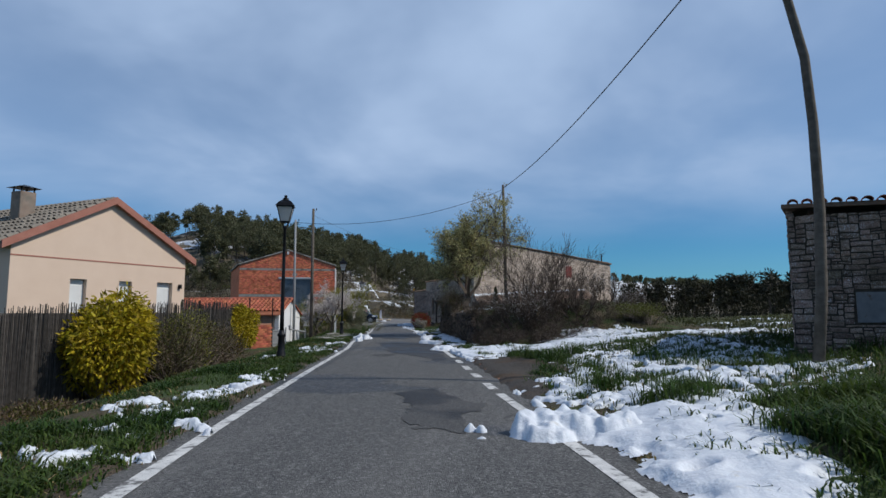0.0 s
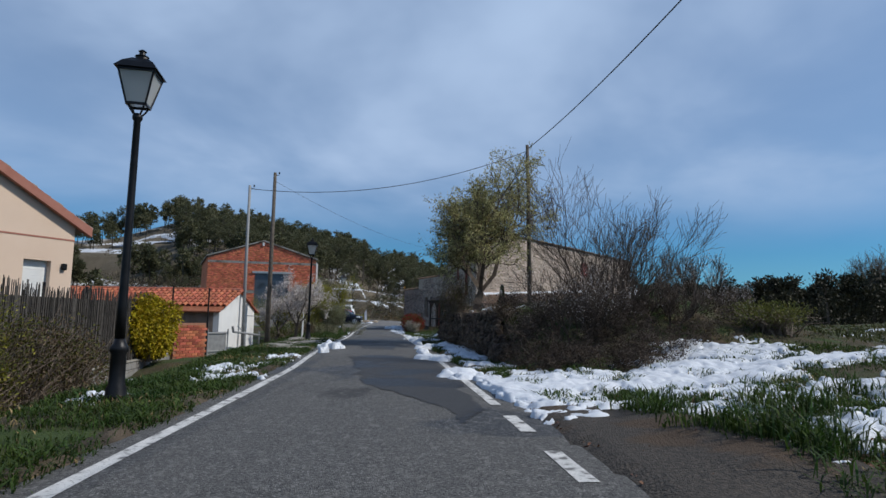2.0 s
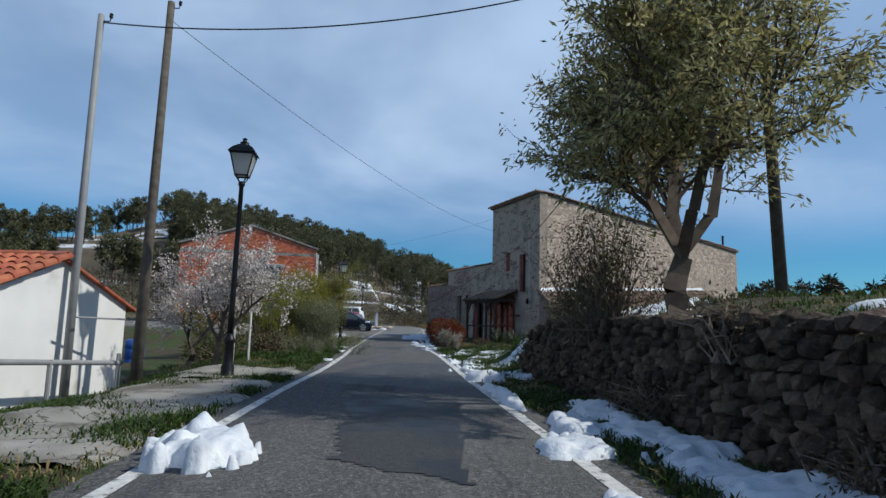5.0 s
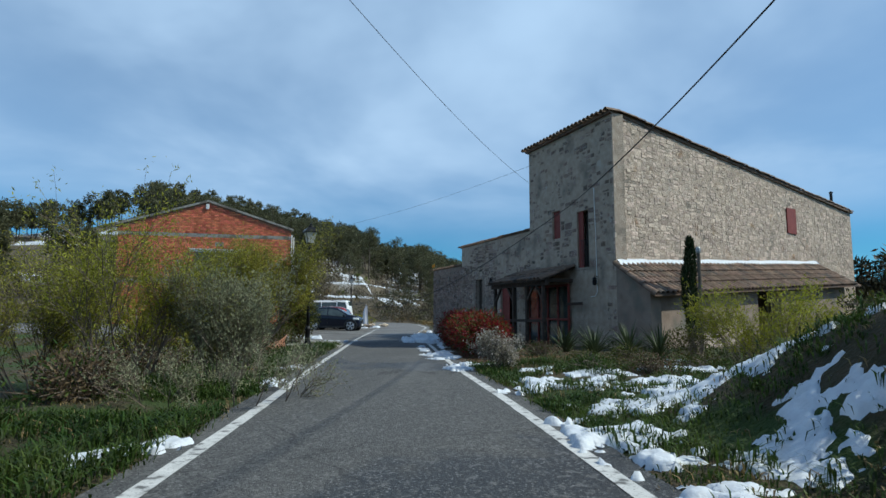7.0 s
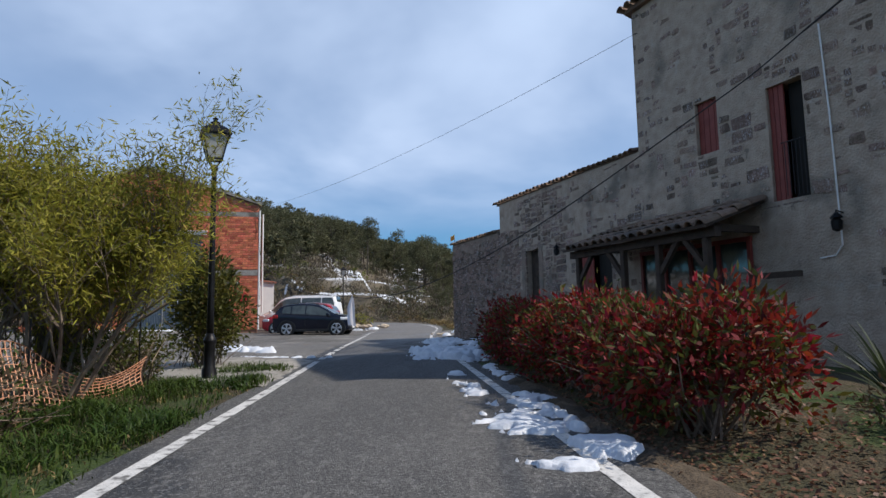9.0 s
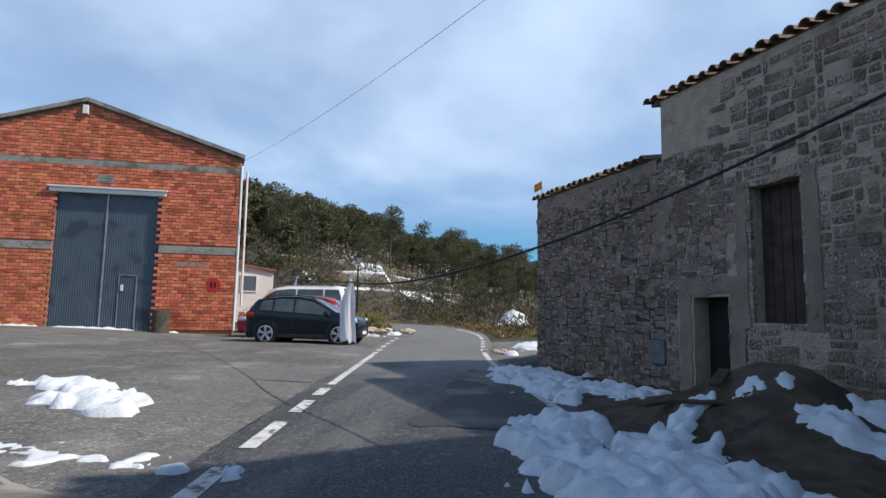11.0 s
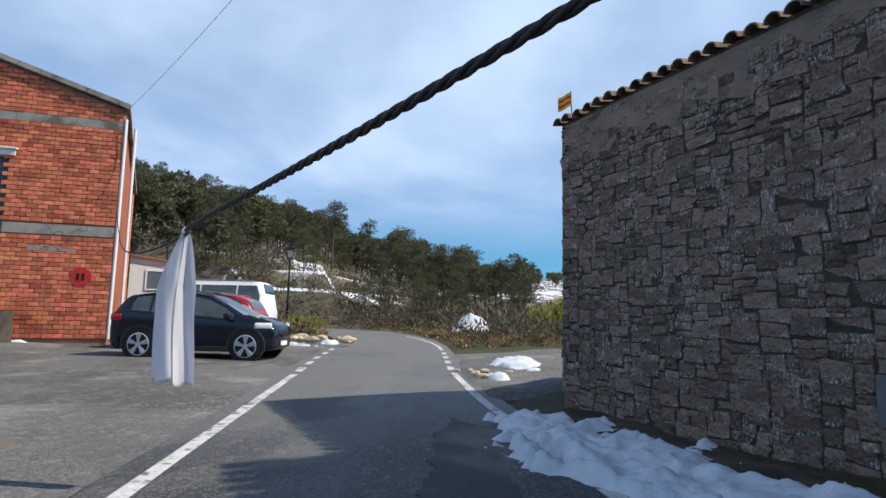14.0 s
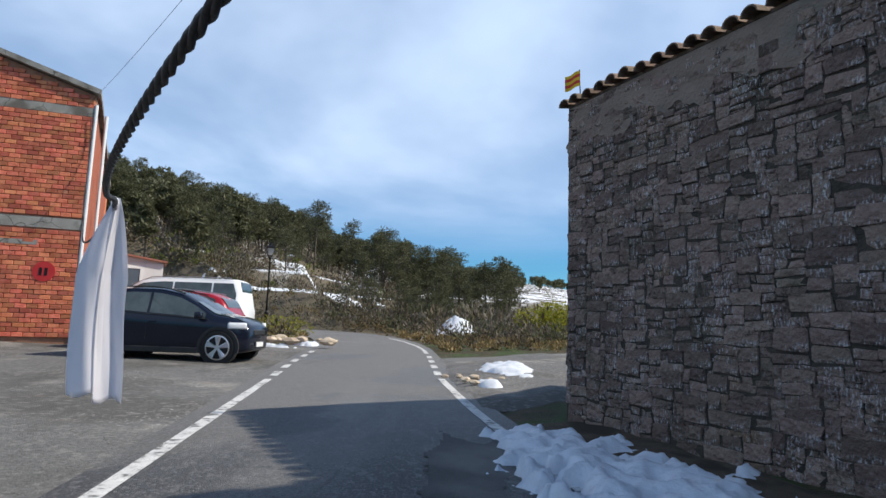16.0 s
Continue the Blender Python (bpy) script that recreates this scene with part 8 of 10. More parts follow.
# ---- cars ----
def car(name, label, paint, top_pts, belt_pts, width, wheels, r, at, rz, low=0.24, group="parked cars"):
    """Body lofted from a roof line and a belt line: x forward, z up; glass, lights and trim lie on the same skin."""
    root = thing(name, label, "car", at, rz, group)
    tx, tz = [p[0] for p in top_pts[::-1]], [p[1] for p in top_pts[::-1]]
    bx, bz = [p[0] for p in belt_pts[::-1]], [p[1] for p in belt_pts[::-1]]
    xb, xf = tx[0], tx[-1]
    W = width / 2

    def top(x):
        return float(np.mean([np.interp(x + d, tx, tz) for d in (-0.07, -0.035, 0, 0.035, 0.07)]))

    def belt(x):
        return min(float(np.interp(x, bx, bz)), top(x) - 0.03)

    def plan(x):
        """How far the flanks draw in towards nose and tail."""
        f, b = max(0.0, (x - (xf - 0.75)) / 0.75), max(0.0, ((xb + 0.6) - x) / 0.6)
        return 1 - 0.24 * f ** 2.4 - 0.16 * b ** 2.4

    def roof_w(x):
        k = min(1.0, max(0.0, (top(x) - belt(x) - 0.03) / 0.5))
        return W * plan(x) * (0.92 - 0.17 * k)

    def ring(x):
        w, b, t, rw = W * plan(x), belt(x), top(x), roof_w(x)
        end = max(0.0, (x - (xf - 0.3)) / 0.3, ((xb + 0.3) - x) / 0.3)
        zl = low + 0.10 * end ** 2
        half = [(w * 0.90, zl), (w * 0.97, zl + 0.07), (w, zl + 0.25), (w * 0.992, b - 0.20), (w * 1.0, b - 0.10), (w * 0.965, b)]
        half += [(w * 0.965 + (rw - w * 0.965) * u, b + (t - 0.045 - b) * u) for u in (0.33, 0.67, 1.0)]
        half += [(rw * 0.93, t - 0.012), (rw * 0.6, t + 0.012), (rw * 0.25, t + 0.02)]
        return [(x, y, z) for y, z in half] + [(x, -y, z) for y, z in half[::-1]]

    xs = sorted(set(np.linspace(xb, xf, 60).tolist()))
    V = [v for x in xs for v in ring(x)]
    n = 24
    F = [(i * n + k, i * n + k + 1, (i + 1) * n + k + 1, (i + 1) * n + k) for i in range(len(xs) - 1) for k in range(n - 1)]
    F += [(i * n, (i + 1) * n, (i + 1) * n + n - 1, i * n + n - 1) for i in range(len(xs) - 1)]
    F += [tuple(range(n))[::-1], tuple(range((len(xs) - 1) * n, len(xs) * n))]
    body = Acc().add(V, F).ob("body", paint, root, smooth=True)

    def skin(x, u, sd, out=0.006):
        """A point between belt (0) and roof edge (1) on a flank."""
        w, b, t, rw = W * plan(x), belt(x), top(x), roof_w(x)
        return (x, sd * (w * 0.965 + (rw - w * 0.965) * u + out), b + (t - 0.045 - b) * u)

    cab = [x for x in xs if top(x) - belt(x) > 0.36]
    c0, c1 = min(cab) + 0.10, max(cab) - 0.06

    def patch(pts_a, pts_b, thick):
        """A thin pane between two rows of points."""
        m = len(pts_a)
        P = pts_a + pts_b
        P2 = [tuple(np.array(q) - np.array(thick)) for q in P]
        f = [(i, i + 1, m + i + 1, m + i) for i in range(m - 1)]
        return Acc().add(P + P2, f + [tuple(2 * m + k for k in g[::-1]) for g in f])

    cuts = [c0, c0 + (c1 - c0) * 0.22, c0 + (c1 - c0) * 0.56, c1 + 0.34]
    for sd in (-1, 1):
        for k, (a_, b_) in enumerate(zip(cuts, cuts[1:])):
            q = np.linspace(a_ + 0.03, b_ - 0.03, 7)
            hi = [0.9 if top(x) - belt(x) > 0.3 else 0.75 for x in q]
            lo_row = [skin(x, 0.10, sd) for x in q]
            hi_row = [skin(x, h if k or i > 0 else 0.55, sd) for i, (x, h) in enumerate(zip(q, hi))]
            patch(lo_row, hi_row, (0, sd * 0.004, 0)).ob("side_window", M["car_glass"], body, "dark side window")
        q = np.linspace(c0 - 0.1, c1 + 0.4, 14)
        Acc().tube([skin(x, 0.05, sd, 0.004) for x in q], 0.010, 5).ob("window_trim", M["trim"], body)
        q = np.linspace(c0 + 0.25, c1 - 0.25, 6)
        Acc().tube([(x, sd * roof_w(x) * 0.97, top(x) + 0.035) for x in q], 0.016, 6).ob("roof_rail", M["trim"] if paint is M["navy"] else M["galv"], body)
    # windscreen and rear window
    for nm, x0, x1 in (("windscreen", c1 + 0.02, max(x for x in xs if top(x) - belt(x) > 0.10)), ("rear_window", min(x for x in xs if top(x) - belt(x) > 0.16), c0 - 0.02)):
        if x1 - x0 < 0.08:
            x0, x1 = (x0 - 0.06, x1 + 0.06) if nm == "windscreen" else (xb + 0.02, xb + 0.16)
        q = np.linspace(x0, x1, 8)
        sg = 0.008 if nm == "windscreen" else -0.008
        patch([(x + sg, -roof_w(x) * 0.86, top(x) + 0.012) for x in q], [(x + sg, roof_w(x) * 0.86, top(x) + 0.012) for x in q], (sg * 0.5, 0, 0.004)).ob(nm, M["car_glass"], body)
    # wheels with arches
    for x in wheels:
        for sd in (-1, 1):
            side = W * plan(x)
            y = sd * (side - 0.095)
            arch = Acc()
            V, F, n = [], [], 16
            for i in range(n + 1):
                w_ = math.pi * (i / n * 1.16 - 0.08)
                for rr in (r + 0.03, r + 0.095):
                    V += [(x + rr * math.cos(w_), sd * (side + 0.010), r + rr * math.sin(w_)), (x + rr * math.cos(w_), sd * (side - 0.05), r + rr * math.sin(w_))]
            for i in range(n):
                b_ = i * 4
                F += [(b_, b_ + 2, b_ + 6, b_ + 4), (b_ + 2, b_ + 3, b_ + 7, b_ + 6), (b_ + 1, b_, b_ + 4, b_ + 5)]
            arch.add(V, F)
            arch.ob("wheel_arch", M["trim"] if paint is M["navy"] else paint, body)
            Acc().tube([(x, sd * (side + 0.004), r + 0.01), (x, sd * (side - 0.2), r + 0.01)], r + 0.045, 24).ob("wheel_well", M["tyre"], body)
            wh = Acc()
            wh.tube([(x, y + sd * s_, r) for s_ in (-0.10, -0.085, 0.085, 0.108)], [r * 0.93, r, r, r * 0.93], 30)
            wheel = wh.ob("wheel", M["tyre"], root, "black tyre on a five-spoke rim", smooth=False)
            rim = Acc()
            V, F, n = [], [], 28
            for i in range(n):
                w_ = 2 * math.pi * i / n
                for rr, o_ in ((r * 0.74, 0.110), (r * 0.67, 0.119), (r * 0.64, 0.06)):
                    V.append((x + rr * math.cos(w_), y + sd * o_, r + rr * math.sin(w_)))
            for i in range(n):
                j = (i + 1) % n
                for q_ in range(2):
                    F.append((i * 3 + q_, j * 3 + q_, j * 3 + q_ + 1, i * 3 + q_ + 1))
            rim.add(V, F)
            for k in range(5):
                w_ = 2 * math.pi * k / 5 + 0.3
                for off in (-0.16, -0.05, 0.05, 0.16):
                    rim.tube([(x + 0.05 * math.cos(w_ + off), y + sd * 0.112, r + 0.05 * math.sin(w_ + off)), (x + r * 0.69 * math.cos(w_ + off * 1.3), y + sd * 0.114, r + r * 0.69 * math.sin(w_ + off * 1.3))], 0.019, 5)
            rim.tube([(x, y + sd * 0.09, r), (x, y + sd * 0.125, r)], 0.06, 12)
            rim.ob("rim", M["rim"], wheel)
    # sills, bumpers, grille, lights, mirrors, handles, seams
    gap = abs(wheels[0] - wheels[1]) - 2 * r - 0.16
    for sd in (-1, 1):
        V, F = bevelled((gap, 0.05, 0.13), 0.015, 1)
        Acc().add(V + ((wheels[0] + wheels[1]) / 2, sd * (W * 0.985), low + 0.06), F).ob("sill", M["trim"], body)
    for nm, x, z in (("front_bumper", xf, low + 0.16), ("rear_bumper", xb, low + 0.16)):
        q = np.linspace(-0.97, 0.97, 9)
        sg = 1 if nm[0] == "f" else -1
        rows = [[(x - sg * (0.36 * abs(u) ** 3 - 0.018), u * W * plan(x) * (1 + 0.30 * abs(u) ** 6), z + dz) for u in q] for dz in (-0.10, 0.13)]
        patch(rows[0], rows[1], (sg * 0.03, 0, 0)).ob(nm, M["trim"], body)
    Acc().add(bevelled((0.05, W * 0.9, 0.13), 0.02, 1)[0] + (xf + 0.002, 0, top(xf) - 0.12), bevelled((0.05, W * 0.9, 0.13), 0.02, 1)[1]).ob("grille", M["trim"], body)
    for sd in (-1, 1):
        xh = xf - 0.26
        V, F = bevelled((0.42, 0.10, 0.15), 0.045, 2)
        R = np.array(Euler((0, 0, -sd * 0.42)).to_matrix())
        Acc().add(V @ R.T + (xh, sd * (W * plan(xh) - 0.035), top(xh) - 0.13), F).ob("headlight", M["lens_clear"], body, smooth=True)
        xt = xb + 0.17
        V, F = bevelled((0.34, 0.08, 0.17), 0.045, 2)
        R = np.array(Euler((0, 0, sd * 0.30)).to_matrix())
        Acc().add(V @ R.T + (xt, sd * (W * plan(xt) - 0.025), belt(xb + 0.25) - 0.13), F).ob("tail_light", M["lens_red"], body, smooth=True)
        V, F = bevelled((0.15, 0.19, 0.15), 0.045, 2)
        xm = c1 + 0.22
        Acc().add(V + (xm, sd * (W + 0.09), belt(xm) + 0.09), F).ob("mirror", paint, body, smooth=True)
        for xc in (cuts[1] + 0.12, cuts[2] + 0.14):
            V, F = bevelled((0.20, 0.035, 0.03), 0.01, 1)
            Acc().add(V + (xc, sd * (W + 0.008), belt(xc) - 0.13), F).ob("handle", paint, body)
        for xc in (cuts[1] - 0.02, cuts[2], c1 + 0.42):
            Acc().tube([(xc, sd * (W * plan(xc) * 0.992 + 0.001), belt(xc) - 0.16), (xc, sd * (W * plan(xc) + 0.001), low + 0.28)], 0.005, 4).ob("door_seam", M["trim"], body)
    Acc().box((xb - 0.006, 0, belt(xb + 0.2) - 0.3), (0.02, 0.5, 0.11)).ob("rear_plate", M["pvc"], body)
    Acc().box((xf + 0.03, 0, low + 0.2), (0.02, 0.5, 0.11)).ob("front_plate", M["pvc"], body)
    return root


car("suv", "dark navy compact crossover car parked nose to the road", M["navy"],
    [(1.93, 0.80), (1.86, 0.92), (1.55, 1.04), (1.12, 1.11), (0.74, 1.34), (0.30, 1.57), (-0.2, 1.665), (-0.8, 1.665), (-1.45, 1.60), (-1.78, 1.50), (-2.02, 1.18), (-2.10, 1.05)],
    [(1.93, 0.82), (1.1, 0.98), (-0.4, 1.05), (-1.5, 1.14), (-2.1, 1.14)], 1.80, (1.30, -1.30), 0.372, (-12.33, 75.30, -1.285), -1.5)
car("hatchback", "bright red car with silver roof rails parked beside the van", M["redpaint"],
    [(2.10, 0.78), (2.0, 0.88), (1.6, 1.0), (1.1, 1.07), (0.7, 1.34), (0.28, 1.6), (-0.2, 1.72), (-0.9, 1.72), (-1.5, 1.66), (-1.85, 1.52), (-2.08, 1.15), (-2.14, 1.0)],
    [(2.1, 0.80), (1.1, 0.98), (-1.5, 1.12), (-2.1, 1.12)], 1.80, (1.30, -1.30), 0.34, (-13.95, 78.15, -1.26), 181)
car("van", "white passenger van with a dark rear window", M["whitepaint"],
    [(2.45, 0.85), (2.35, 1.02), (1.95, 1.18), (1.7, 1.24), (1.2, 1.85), (0.8, 2.12), (0.2, 2.2), (-2.2, 2.2), (-2.38, 2.1), (-2.46, 1.3), (-2.48, 1.0)],
    [(2.4, 0.86), (1.6, 1.18), (-2.4, 1.24)], 1.95, (1.5, -1.5), 0.35, (-14.95, 81.2, -1.20), 181)


# ---- small things by the warehouse and the bend ----
def stump():
    root = thing("log_stump", "upright sawn log standing by the warehouse wall", "log", (-19.1, 77.15, -1.05))
    rng = np.random.default_rng(3)
    V, n = [], 18
    for z, k in ((-0.1, 1.02), (0.15, 1.0), (0.6, 0.97), (0.86, 0.96)):
        for i in range(n):
            w = 2 * math.pi * i / n
            r = 0.33 * k * (1 + 0.05 * math.sin(3 * w + z) + 0.03 * math.sin(7 * w))
            V.append((r * math.cos(w), r * math.sin(w), z))
    F = [(j * n + i, j * n + (i + 1) % n, (j + 1) * n + (i + 1) % n, (j + 1) * n + i) for j in range(3) for i in range(n)]
    Acc().add(V, F).ob("bark", M["bark"], root, smooth=True)
    top = [V[3 * n + i] for i in range(n)]
    Acc().add(top, [tuple(range(n))]).ob("cut_face", M["wood_end"], root, "pale sawn end")


M["wood_end"] = mat("sawn_wood", (0.36, 0.28, 0.19), (0.46, 0.37, 0.26), 8, 0.9, 0.3, 40)
stump()


def white_hut():
    root = thing("utility_hut", "small white rendered utility hut with a blue window", "hut", (-22.75, 94.0, 0.5), 26)
    Acc().span((-1.5, 0, -1.4), (1.5, 2.6, 2.15)).ob("wall", M["white"], root)
    a = Acc()
    V = [(-1.7, -0.2, 2.62), (1.7, -0.2, 2.15), (1.7, 2.8, 2.15), (-1.7, 2.8, 2.62)]
    V = V + [(x, y, z + 0.1) for x, y, z in V]
    a.add(V, [(3, 2, 1, 0), (4, 5, 6, 7), (0, 1, 5, 4), (1, 2, 6, 5), (2, 3, 7, 6), (3, 0, 4, 7)])
    a.ob("roof", M["fascia"], root)
    Acc().prism([(-1.5, 0), (1.5, 0), (1.5, 2.6), (-1.5, 2.6)], 2.1, [2.6, 2.2, 2.2, 2.6]).ob("top_wall", M["white"], root)
    w = Acc().span((-0.6, -0.03, 0.75), (0.35, 0.02, 1.75)).ob("window", M["metal_door"], root)
    a = Acc()
    for x0, x1, z0, z1 in ((-0.68, -0.6, 0.67, 1.83), (0.35, 0.43, 0.67, 1.83), (-0.6, 0.35, 1.75, 1.83), (-0.6, 0.35, 0.67, 0.75)):
        a.span((x0, -0.06, z0), (x1, 0.02, z1))
    a.ob("window_frame", M["pvc"], w)


white_hut()


def stone_pile(at, n, spread, seed, label, sizes=(0.22, 0.5)):
    rng = np.random.default_rng(seed)
    root = thing("stone_pile", label, "stones", at)
    for k in range(n):
        bm = bmesh.new()
        bmesh.ops.create_icosphere(bm, subdivisions=2, radius=0.5)
        for v_ in bm.verts:
            v_.co *= 0.8 + 0.35 * rng.random()
        V, F = np.array([v_.co[:] for v_ in bm.verts]), None
        bm.verts.index_update()
        F = [[q.index for q in f.verts] for f in bm.faces]
        bm.free()
        s = rng.uniform(*sizes)
        p = rng.normal(size=2) * spread
        Acc().add(V * (s * 1.3, s, s * 0.6) + (p[0], p[1], s * 0.18), F).ob("stone", M["pale_stone"], root)


M["pale_stone"] = mat("pale_sandstone", (0.42, 0.33, 0.24), (0.54, 0.45, 0.35), 5, 0.92, 0.6, 25, vary=0.2)
stone_pile((-11.9, 82.6, -1.05), 14, (0.9), 77, "low pile of pale sandstone blocks at the bend")
stone_pile((-5.75, 71.9, -1.22), 8, (0.4), 78, "few small reddish stones at the corner of the side track", (0.08, 0.2))


def marker(at, h, label):
    root = thing("marker_post", label, "post", at)
    Acc().tube([(0, 0, -0.2), (0.01, 0, h)], 0.028, 8).ob("stake", M["pvc"], root)
    Acc().lathe([(0.03, h - 0.02), (0.035, h), (0.0, h + 0.03)], 8).ob("cap", M["pvc"], root)


marker((-6.76, 37.6, -1.45), 1.42, "thin white marker stake in the grass")
marker((-6.05, 34.9, -1.4), 1.0, "leaning white stake under the blossom tree")


def drum():
    root = thing("plastic_drum", "blue plastic drum behind the blossom tree", "drum", (-11.4, 40.2, -1.9))
    Acc().lathe([(0.27, 0), (0.29, 0.05), (0.29, 0.3), (0.275, 0.33), (0.29, 0.36), (0.29, 0.62), (0.275, 0.65), (0.29, 0.68), (0.28, 0.9), (0.2, 0.93)], 20).ob("shell", M["blue"], root, smooth=True)
    Acc().lathe([(0.05, 0.92), (0.05, 0.96), (0.0, 0.97)], 10, (0.1, 0, 0)).ob("bung", M["trim"], root)


drum()


def net_fence():
    root = thing("safety_net", "sagging orange plastic mesh fence among the bushes", "fence", (-9.45, 47.6, -1.5), 79.4)
    S = []
    L, H = 4.9, 0.92
    f = lambda x, z: (x, 0.13 * math.sin(x * 2.1) + 0.09 * math.sin(z * 5 + x), z * (0.8 + 0.3 * math.sin(x * 2.3 + 1)) + 0.07 * math.sin(x * 1.3))
    nx, nz = 60, 12
    for i in range(nx + 1):
        for j in range(nz):
            S.append((*f(L * i / nx, H * j / nz), *f(L * i / nx, H * (j + 1) / nz), 0.007, 0.007))
    for j in range(nz + 1):
        for i in range(nx):
            S.append((*f(L * i / nx, H * j / nz), *f(L * (i + 1) / nx, H * j / nz), 0.007, 0.007))
    Acc().twigs(S).ob("mesh", M["orange"], root)
    for x in (0, 1.6, 3.2, 4.9):
        Acc().tube([(x, 0.02, -0.3), (x, 0.02, 1.25)], 0.012, 6).ob("stake", M["iron"], root)


net_fence()


def fence_post_right():
    root = thing("timber_post", "weathered timber post beside the cypress", "post", (3.98, 50.3, float(ground_z(np.array(3.98), np.array(50.3)))))
    Acc().tube([(0, 0, -0.1), (0.01, 0.01, 1.6), (0, 0, 3.0)], [0.06, 0.055, 0.05], 8).ob("shaft", M["wood_pole"], root)
    Acc().lathe([(0.06, 2.86), (0.075, 2.9), (0.075, 3.0), (0.03, 3.05)], 8).ob("cap", M["galv"], root)


fence_post_right()


def boards():
    """Short weathered boards thrown on the soil heap."""
    rng = np.random.default_rng(88)
    for x, y, L, turn in ((-4.0, 60.55, 0.6, 35), (-3.8, 60.1, 0.45, -20), (-3.5, 60.4, 0.5, 60)):
        root = thing("board", "short weathered board lying on the soil heap", "board", (x, y, float(ground_z(np.array(x), np.array(y))) + 0.13), turn, "loose boards")
        V, F = bevelled((L, 0.11, 0.03), 0.004, 1)
        ob = Acc().add(V, F).ob("plank", M["old_wood"], root)
        ob.rotation_euler = (rng.uniform(-0.1, 0.1), rng.uniform(-0.25, 0.05), 0)


boards()

# ---- plants ----
M["green_scrub0"] = leaf_mat("olive_weeds", (0.09, 0.10, 0.022), (0.15, 0.15, 0.04), 0.35, 0.4, 1.0)
def grow(rng, base, way, length, r, level, kids, spread, gnarl, segs, tips, lift=0.15, taper=0.6, parts_=4):
    """Branch with children; fills segs with twigs and tips with (point, direction)."""
    p, d = Vector(base), Vector(way).normalized()
    step = length / parts_
    nodes = [(p.copy(), d.copy(), r)]
    for i in range(parts_):
        d = (d + Vector(rng.normal(size=3)) * gnarl + Vector((0, 0, lift * 0.25))).normalized()
        q = p + d * step
        r1 = r * (1 - (1 - taper) * (i + 1) / parts_)
        segs.append((*p, *q, nodes[-1][2], r1))
        p = q
        nodes.append((p.copy(), d.copy(), r1))
        if level <= 1:
            tips.append((tuple(p), tuple(d)))
    if level > 0:
        for k in range(kids):
            t = rng.uniform(0.25, 1.0)
            i = min(int(t * parts_), parts_ - 1)
            u = t * parts_ - i
            b = nodes[i][0].lerp(nodes[i + 1][0], u)
            dd = nodes[i][1]
            side = dd.orthogonal().normalized()
            side.rotate(Matrix.Rotation(rng.uniform(0, 2 * math.pi), 3, dd))
            nd = (dd * (1 - spread) + side * spread + Vector((0, 0, lift))).normalized()
            grow(rng, b, nd, length * rng.uniform(0.5, 0.75), nodes[i + 1][2] * 0.62, level - 1, kids, spread, gnarl * 1.1, segs, tips, lift, taper, max(3, parts_ - 1))


def tree(name, label, category, at, seed, stems, length, r, levels, kids, spread, gnarl, bark, leaf=None, per_tip=4, size=(0.06, 0.02), jitter=0.06, lift=0.15, lean=(0, 0),
         second=None, per_second=0, second_size=(0.05, 0.05), droop=0.0, fan=0.35, trunk=0.0, min_r=0.0022, group="", cut=1.0):
    rng = np.random.default_rng(seed)
    root = thing(name, label, category, at, group=group)
    segs, tips = [], []
    start = Vector((0, 0, -0.1))
    if trunk:
        p = start
        for k in range(4):
            q = p + Vector((lean[0] * 0.25 * trunk + rng.normal() * 0.05, lean[1] * 0.25 * trunk + rng.normal() * 0.05, trunk / 4))
            segs.append((*p, *q, r * 1.7 * (1.25 - 0.1 * k), r * 1.7 * (1.15 - 0.1 * k)))
            p = q
        start = p
    for k in range(stems):
        w = 2 * math.pi * (k + rng.uniform(-0.3, 0.3)) / stems
        d = Vector((math.cos(w) * fan + lean[0], math.sin(w) * fan + lean[1], 1))
        b = start + Vector((math.cos(w), math.sin(w), 0)) * (0.0 if trunk else 0.12 * fan * stems * 0.5)
        grow(rng, b, d, length * rng.uniform(0.75, 1.1), r, levels, kids, spread, gnarl, segs, tips, lift)
    S = np.array(segs)
    S[:, 6:] = np.maximum(S[:, 6:], min_r)
    big = S[:, 6] > r * 0.45
    Acc().twigs(S[big]).ob("trunk" if trunk else "stem_work", bark, root)["kind"] = "stuff"
    if (~big).any():
        Acc().twigs(S[~big]).ob("branch_work", bark if bark is not M["bark"] else M["twig"], root)["kind"] = "stuff"
    P, D = np.array([t[0] for t in tips]), np.array([t[1] for t in tips])
    keep = rng.random(len(P)) < cut
    P, D = P[keep], D[keep]
    for lm, n, sz, nm in ((leaf, per_tip, size, "crown"), (second, per_second, second_size, "blossom")):
        if lm is None or not n:
            continue
        Q = np.repeat(P, n, 0) + rng.normal(size=(len(P) * n, 3)) * jitter
        E = np.repeat(D, n, 0) + rng.normal(size=(len(P) * n, 3)) * 0.8 + np.array((0, 0, -droop))
        Acc().leaves(Q, E, sz[0], sz[1], rng).ob(nm, lm, root)
    return root


def gz(x, y):
    return float(ground_z(x, y))


